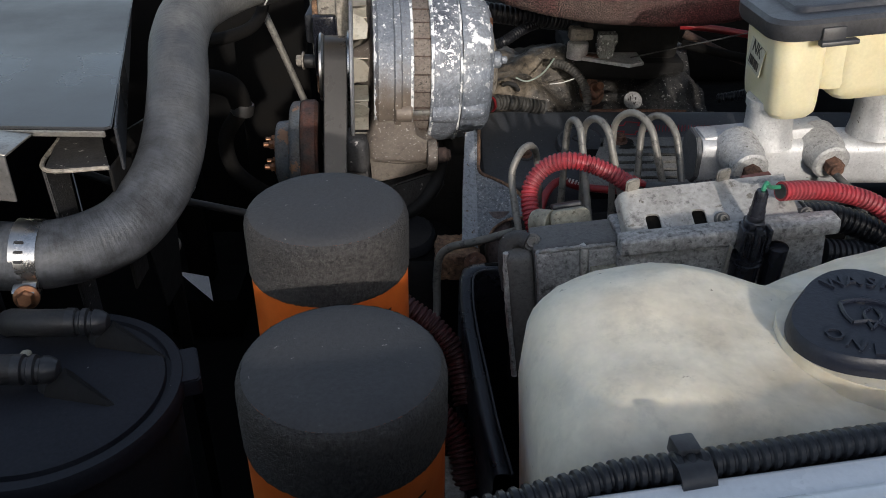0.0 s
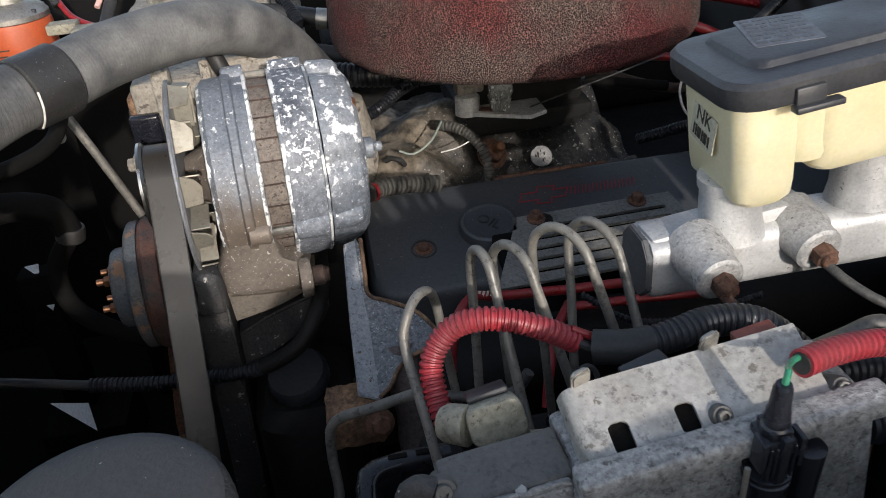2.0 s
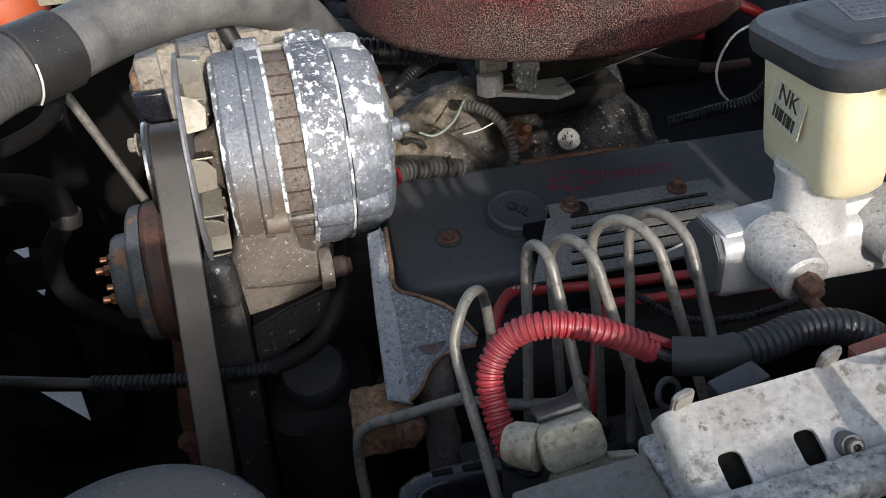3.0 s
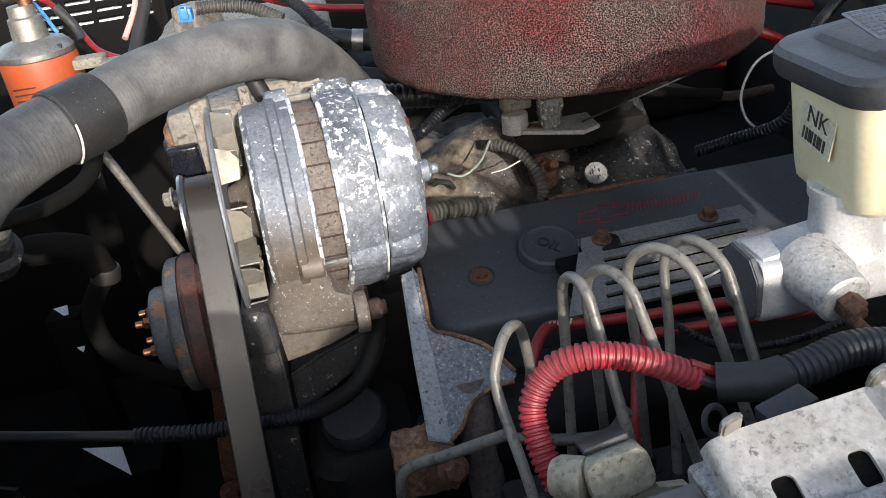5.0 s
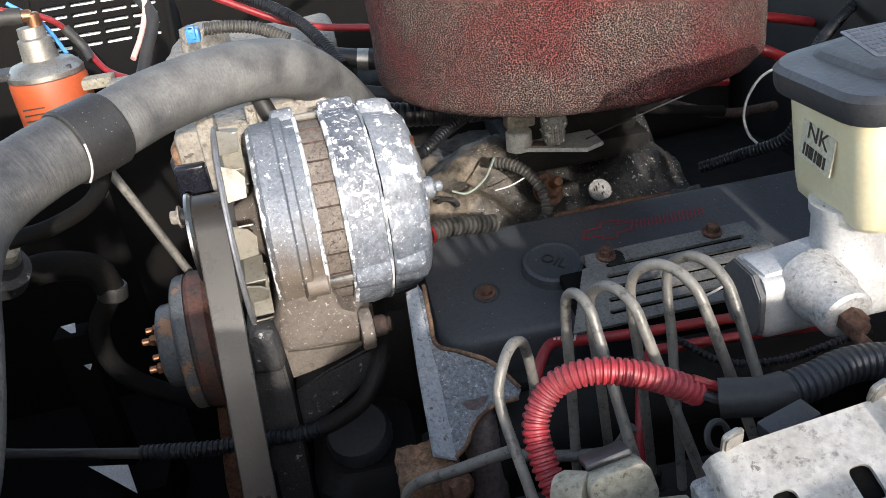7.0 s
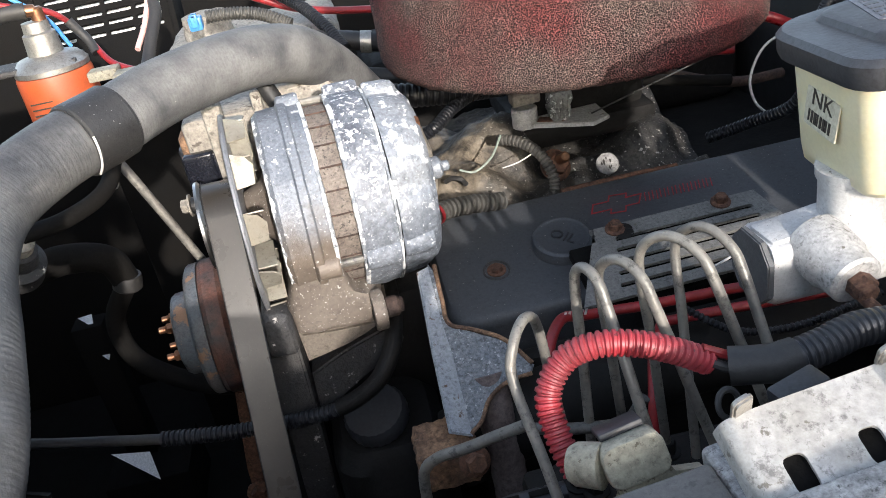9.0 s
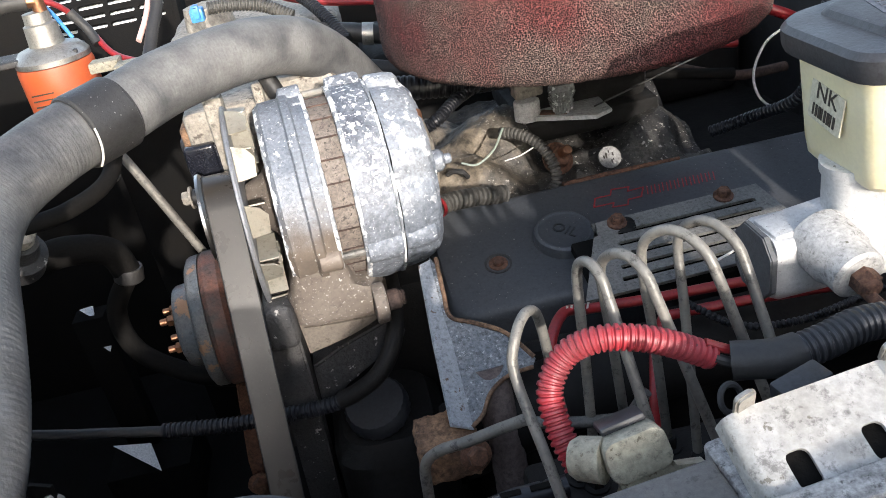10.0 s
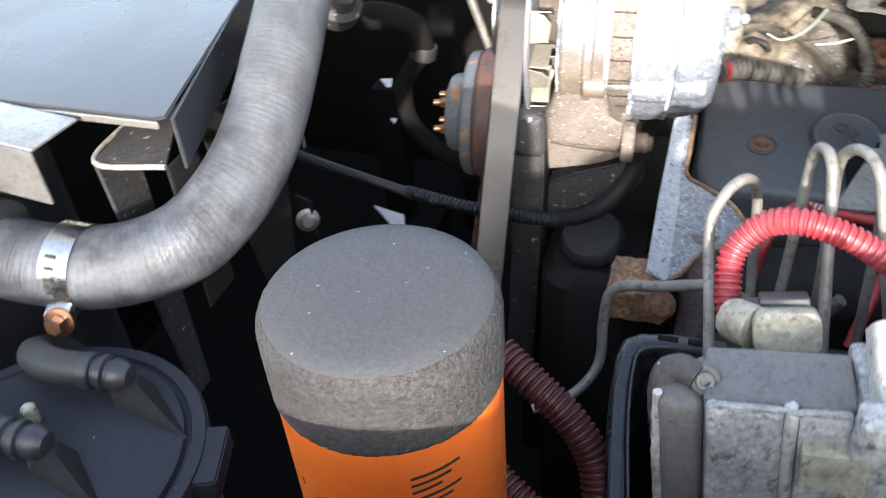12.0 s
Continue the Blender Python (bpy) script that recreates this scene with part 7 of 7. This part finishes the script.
_fr = random.Random(5)
_fray = bmesh.new()
for _i in range(260):
    _a = _fr.uniform(math.radians(185), math.radians(355))
    _r = _fr.uniform(0.164, 0.171)
    _p = Vector((0.236 + _r * math.cos(_a), 0.930 + _r * math.sin(_a), 1.027))
    _q = _p + Vector((_fr.uniform(-0.0015, 0.0015), _fr.uniform(-0.0015, 0.0015), -_fr.uniform(0.001, 0.0035)))
    _vs = [_fray.verts.new(_p + Vector((0.0006, 0, 0))), _fray.verts.new(_p + Vector((-0.0006, 0, 0))), _fray.verts.new(_p + Vector((0, 0.0008, 0.001))), _fray.verts.new(_q)]
    for _t in ((0, 1, 3), (1, 2, 3), (2, 0, 3), (0, 2, 1)):
        _fray.faces.new([_vs[k] for k in _t])
tagged(part("frayed_edge", _fray, foam_red, air, "crumbling foam edge"), kind="stuff")

# ---- hoses and wires round the filter ----
solo("heater_hose", tube([(-0.10, 1.13, 1.02), (-0.04, 1.10, 1.022), (0.01, 1.085, 1.018), (0.06, 1.075, 1.008), (0.12, 1.08, 0.99)], 0.0105, 0.006, 16), rubber_black, "black rubber heater hose beside the air filter", "hose", "heater hoses")
solo("heater_hose", tube([(-0.05, 1.12, 0.98), (0.03, 1.07, 0.978), (0.10, 1.05, 0.965), (0.16, 1.05, 0.95)], 0.0095, 0.006, 16), rubber_black, "black rubber hose below the heater hose", "hose", "heater hoses")
solo("heater_hose", conduit([(0.05, 0.985, 0.975), (0.085, 0.975, 0.972), (0.13, 0.98, 0.965), (0.18, 1.0, 0.955)], 0.0125, 0.006, 0.0012, 16), loom_black, "fat black corrugated hose under the air filter", "hose", "heater hoses")
solo("small_clamp", lathe([(-0.006, 0.0105), (-0.006, 0.0118), (0.006, 0.0118), (0.006, 0.0105), (-0.006, 0.0105)], frame_of((0.054, 1.076, 1.009), (0.97, -0.15, -0.15)), 28), steel_dull, "small steel hose clamp on the heater hose", "hose clamp")
solo("manifold_conduit", conduit([(0.080, 0.945, 0.938), (0.096, 0.94, 0.947), (0.120, 0.962, 0.955), (0.150, 0.985, 0.958), (0.20, 1.0, 0.96)], 0.0064, 0.0042, 0.0010, 12), loom_black, "black corrugated conduit over the manifold", "conduit", "black conduits")
solo("sender_conduit", conduit([(0.155, 0.935, 0.922), (0.168, 0.925, 0.922), (0.184, 0.908, 0.915), (0.193, 0.894, 0.900), (0.194, 0.885, 0.882), (0.186, 0.880, 0.872)], 0.0056, 0.0042, 0.0010, 12), dusty_loom, "dusty grey conduit bent round the sender", "conduit", "black conduits")
solo("alternator_conduit", conduit([(0.070, 0.836, 0.905), (0.083, 0.846, 0.904), (0.102, 0.853, 0.901), (0.122, 0.860, 0.895), (0.14, 0.866, 0.890)], 0.0086, 0.0050, 0.0022, 16), dusty_loom, "dusty conduit behind the alternator", "conduit", "black conduits")
solo("red_band", lathe([(-0.0015, 0.0078), (-0.0015, 0.0088), (0.0015, 0.0088), (0.0015, 0.0078), (-0.0015, 0.0078)], frame_of((0.0745, 0.839, 0.9045), (0.8, 0.5, -0.15)), 24), red_wire, "red band on the conduit end", "band")
solo("green_lead", tube([(0.108, 0.90, 0.915), (0.120, 0.895, 0.912), (0.140, 0.905, 0.918), (0.156, 0.925, 0.930)], 0.0011, 0.003, 8), faded_green, "thin green-grey wire over the manifold", "wire")
solo("pale_lead", tube([(0.150, 0.905, 0.905), (0.165, 0.905, 0.907), (0.185, 0.91, 0.912)], 0.0007, 0.003, 8), white_wire, "thin pale wire to the sender", "wire")
solo("plug_clip", rough_up(tube([(0.094, 0.91, 0.902), (0.100, 0.905, 0.906), (0.108, 0.90, 0.905), (0.112, 0.903, 0.898)], 0.0026, 0.002, 8), 0.0006, 200), rubber_black, "small dark wire clip", "clip")

# ---- far side: fuel filter, black grille box, wiring ----
ff = thing("fuel_filter", (-0.32, 1.25, 0.86), "dusty orange spin-on fuel filter under a grey alloy head", "fuel filter")
FFM = Matrix.Translation((-0.322, 1.25, 0))
part("can", lathe([(0.935, 0), (0.935, 0.042), (0.941, 0.0455), (1.008, 0.0455), (1.013, 0.0440), (1.013, 0)], FFM, 48), orange_dusty, ff)
part("head", lathe([(1.014, 0), (1.014, 0.0445), (1.020, 0.0445), (1.030, 0.036), (1.034, 0.021), (1.058, 0.019), (1.060, 0.016), (1.072, 0.015), (1.074, 0)], FFM, 40), steel_dull, ff, "grey alloy head")
part("bracket", box(-0.42, -0.285, 1.225, 1.275, 1.018, 1.026, 0.003), bracket_dark, ff)
part("elbow", merge(rod((-0.315, 1.25, 1.07), (-0.315, 1.25, 1.088), 0.008), rod((-0.315, 1.25, 1.084), (-0.345, 1.24, 1.088), 0.0075)), brass, ff)
part("hose_tail", tube([(-0.325, 1.245, 1.086), (-0.35, 1.238, 1.088), (-0.38, 1.22, 1.08), (-0.42, 1.2, 1.06)], 0.010, 0.006, 14), rubber_black, ff)
for _i in range(6):
    part("print_line", box(-0.020, 0.006 - 0.004 * (_i % 2), -0.0006, 0.0, 0, 0.0016, 0, FFM @ pose(-0.006, -0.0455, 0.985 - 0.007 * _i)), print_black, ff)
grl = thing("grille_box", (-0.30, 1.47, 0.86), "black plastic box with a slotted grille face", "grille box")
GM = axes((-0.385, 1.405, 0.955), (1, 0.06, 0), (0, 0.62, 0.785))
part("stand", box(-0.365, -0.225, 1.47, 1.53, 0.225, 0.94, 0.004), deep_shade_black, grl)
part("face", pierced(0.185, 0.15, [(0.012 + 0.042 * c, 0.048 + 0.042 * c, 0.014 + 0.0165 * r, 0.021 + 0.0165 * r) for c in range(4) for r in range(3, 8)], 0.004, GM), deep_shade_black, grl)
# White sheet added for the daylight that shows through the slots.
part("side", box(0.0, 0.185, 0.0, 0.15, -0.10, -0.012, 0.004, GM), daylight_white, grl, "white sheet standing for daylight through the slots")
part("frame", merge(box(-0.006, 0.191, -0.008, 0.0, -0.10, 0.004, 0.001, GM), box(0.185, 0.193, 0.0, 0.15, -0.10, 0.004, 0.001, GM), box(-0.008, 0.0, 0.0, 0.15, -0.10, 0.004, 0.001, GM)), deep_shade_black, grl)
for _n, _mt, _r, _q, _lab in (
        ("red_wire", red_wire, 0.0038, [(-0.40, 1.22, 1.12), (-0.34, 1.24, 1.095), (-0.30, 1.26, 1.075), (-0.28, 1.28, 1.04), (-0.25, 1.24, 1.01), (-0.21, 1.2, 1.0)], "red wire with a black splice near the fuel filter"),
        ("blue_wire", blue_plastic, 0.0026, [(-0.345, 1.27, 1.10), (-0.315, 1.275, 1.07), (-0.30, 1.28, 1.03)], "thin blue wire near the fuel filter"),
        ("pink_wire", pink_wire, 0.0032, [(-0.185, 1.2, 1.13), (-0.175, 1.2, 1.09), (-0.182, 1.18, 1.06), (-0.195, 1.15, 1.035)], "faded pink wire behind the radiator hose"),
        ("black_wire", rubber_black, 0.006, [(-0.29, 1.27, 1.062), (-0.275, 1.27, 1.035), (-0.268, 1.26, 1.02)], "black splice over the red wire"),
        ("red_wire", red_wire, 0.0042, [(-0.14, 1.18, 1.11), (-0.08, 1.17, 1.075), (-0.02, 1.16, 1.045), (0.02, 1.15, 1.035), (0.07, 1.13, 1.03)], "red battery cable behind the radiator hose"),
        ("black_wire", rubber_black, 0.007, [(-0.19, 1.22, 1.10), (-0.17, 1.19, 1.07), (-0.18, 1.16, 1.04), (-0.19, 1.12, 1.01)], "black cable behind the radiator hose"),
        ("white_wire", white_wire, 0.0013, [(0.452, 0.90, 0.976), (0.428, 0.90, 0.977), (0.411, 0.90, 0.968), (0.399, 0.90, 0.940), (0.405, 0.90, 0.916), (0.418, 0.90, 0.901)], "thin white wire in a wide curl"),
        ("red_wire", red_wire, 0.0055, [(0.40, 1.06, 1.0), (0.499, 1.05, 0.987), (0.568, 1.05, 0.969), (0.66, 1.05, 0.95)], "red cable behind the air filter"),
        ("red_wire", red_wire, 0.0055, [(0.36, 1.0, 1.0), (0.440, 0.95, 0.983), (0.485, 0.94, 0.956), (0.52, 0.93, 0.92)], "red cable dropping past the air filter"),
        ("red_wire", red_wire, 0.005, [(0.30, 1.08, 0.93), (0.38, 1.06, 0.93), (0.46, 1.05, 0.92)], "red cable under the air filter"),
        # These two hoses have the air filter's shade in their dark colours.
        ("tan_hose", rust_dark, 0.006, [(0.35, 1.05, 0.925), (0.40, 1.03, 0.905), (0.46, 1.04, 0.885), (0.52, 1.05, 0.88)], "tan weathered vacuum hose, coloured dark for the air filter's shade"),
        ("grey_hose", deep_shade_black, 0.006, [(0.34, 1.02, 0.92), (0.38, 1.0, 0.915), (0.43, 1.0, 0.905)], "vacuum hose coloured near-black for the air filter's shade"),
        ("far_pipe", dirty_alloy, 0.008, [(-0.06, 1.35, 1.07), (0.0, 1.42, 1.10), (0.08, 1.52, 1.12)], "grey alloy pipe on the far side"),
        ("far_pipe", dirty_alloy, 0.008, [(-0.03, 1.32, 1.06), (0.04, 1.40, 1.08), (0.12, 1.5, 1.10)], "grey alloy pipe beside the first")):
    solo(_n, tube(_q, _r, 0.005, 12), _mt, _lab, "wire" if "wire" in _n else "hose")
solo("far_conduit", conduit([(-0.12, 1.20, 1.10), (-0.06, 1.17, 1.078), (-0.01, 1.13, 1.052), (0.015, 1.09, 1.030), (0.03, 1.06, 1.01)], 0.0070, 0.0036, 0.0012, 14), loom_black, "black corrugated conduit beyond the radiator hose", "conduit", "far conduits")
solo("far_conduit", conduit([(-0.105, 1.10, 1.063), (-0.083, 1.10, 1.062), (-0.05, 1.10, 1.055), (-0.02, 1.09, 1.04)], 0.0070, 0.0036, 0.0012, 14), dusty_loom, "dusty grey corrugated conduit from the blue plug", "conduit", "far conduits")
bp = thing("blue_plug", (-0.12, 1.10, 1.05), "small bright blue wiring plug", "electrical connector")
part("shell", merge(box(-0.124, -0.110, 1.092, 1.108, 1.052, 1.066, 0.002), box(-0.121, -0.113, 1.088, 1.094, 1.056, 1.070, 0.0015)), blue_plastic, bp)
part("latch", box(-0.120, -0.114, 1.088, 1.100, 1.066, 1.070, 0.001), blue_plastic, bp)
hb = thing("far_housing", (-0.10, 1.22, 0.85), "dusty beige casting on the far side of the engine", "housing")
part("body", rough_up(box(-0.17, 0.03, 1.14, 1.30, 0.85, 1.025, 0.012, None, 3), 0.003, 30, cuts=4), dirty_alloy, hb)
part("boss", rough_up(lathe([(0, 0), (0, 0.03), (0.03, 0.026), (0.03, 0)], Matrix.Translation((-0.12, 1.2, 1.02)), 24), 0.002, 60), dirty_alloy, hb)
solo("far_cover", rough_up(box(0.05, 0.55, 1.20, 1.40, 0.80, 0.95, 0.02, None, 3), 0.002, 20, cuts=3), grime_shade_black, "black oily far rocker cover", "rocker cover")
solo("engine_block", rough_up(box(0.06, 0.62, 0.76, 1.36, 0.35, 0.80, 0.02), 0.003, 16, cuts=4), grime_shade_black, "black oily engine block", "engine block")
solo("wiring_clip", merge(box(-0.27, -0.235, 1.19, 1.215, 1.0, 1.012, 0.002, None), box(-0.235, -0.205, 1.16, 1.19, 1.0, 1.010, 0.002)), cream_plastic, "cream plastic wiring clip on the far side", "clip")
solo("firewall_conduit", conduit([(0.66, 1.04, 1.06), (0.601, 1.0, 1.024), (0.54, 0.97, 0.995), (0.47, 0.90, 0.99), (0.433, 0.85, 0.978), (0.418, 0.85, 0.93), (0.39, 0.89, 0.90), (0.36, 0.91, 0.885)], 0.0060, 0.004, 0.0011, 14), loom_black, "long black corrugated conduit along the firewall", "conduit", "black conduits")
# Added box: covers the lit lower firewall so that it reads as shade.
solo("firewall_box", box(0.56, 0.70, 0.62, 1.55, 0.72, 1.06, 0.015, None, 3), black_metal, "black box added to darken the lower firewall", "heater case")
solo("firewall_rail", rod((0.60, 0.70, 1.125), (0.64, 1.4, 1.12), 0.014), black_plastic, "black rail along the cowl", "rail")

# ---- daylight scraps on the undertray ----
# Bits of daylight, drawn as small white sheets.
solo("daylight_scrap", sheet([(-0.050, 0.028), (0.012, 0.026), (0.030, -0.022)], 0.002, pose(-0.452, 1.300, 0.340, 40, 10, 0)), daylight_white, "white sheet for a scrap of daylight low in the bay", "scrap", "white scraps")
solo("daylight_scrap", sheet([(-0.012, 0.010), (0.010, 0.012), (0.012, -0.012)], 0.002, pose(-0.467, 1.375, 0.593, 40, 0, 0)), daylight_white, "small white sheet for daylight deep in the bay", "scrap", "white scraps")
solo("daylight_scrap", sheet([(-0.010, 0.006), (0.012, 0.010), (0.006, -0.010)], 0.002, pose(-0.455, 1.36, 0.535, 40, 0, 0)), daylight_white, "small white sheet for daylight deep in the bay", "scrap", "white scraps")
ledge = thing("scrap_ledge", (-0.46, 1.36, 0.21), "black inner ledge deep in the bay", "bracket")
part("shelf", box(-0.52, -0.38, 1.29, 1.42, 0.215, 0.318, 0.002), deep_shade_black, ledge)
part("post", box(-0.49, -0.44, 1.36, 1.40, 0.318, 0.59, 0.002), deep_shade_black, ledge)
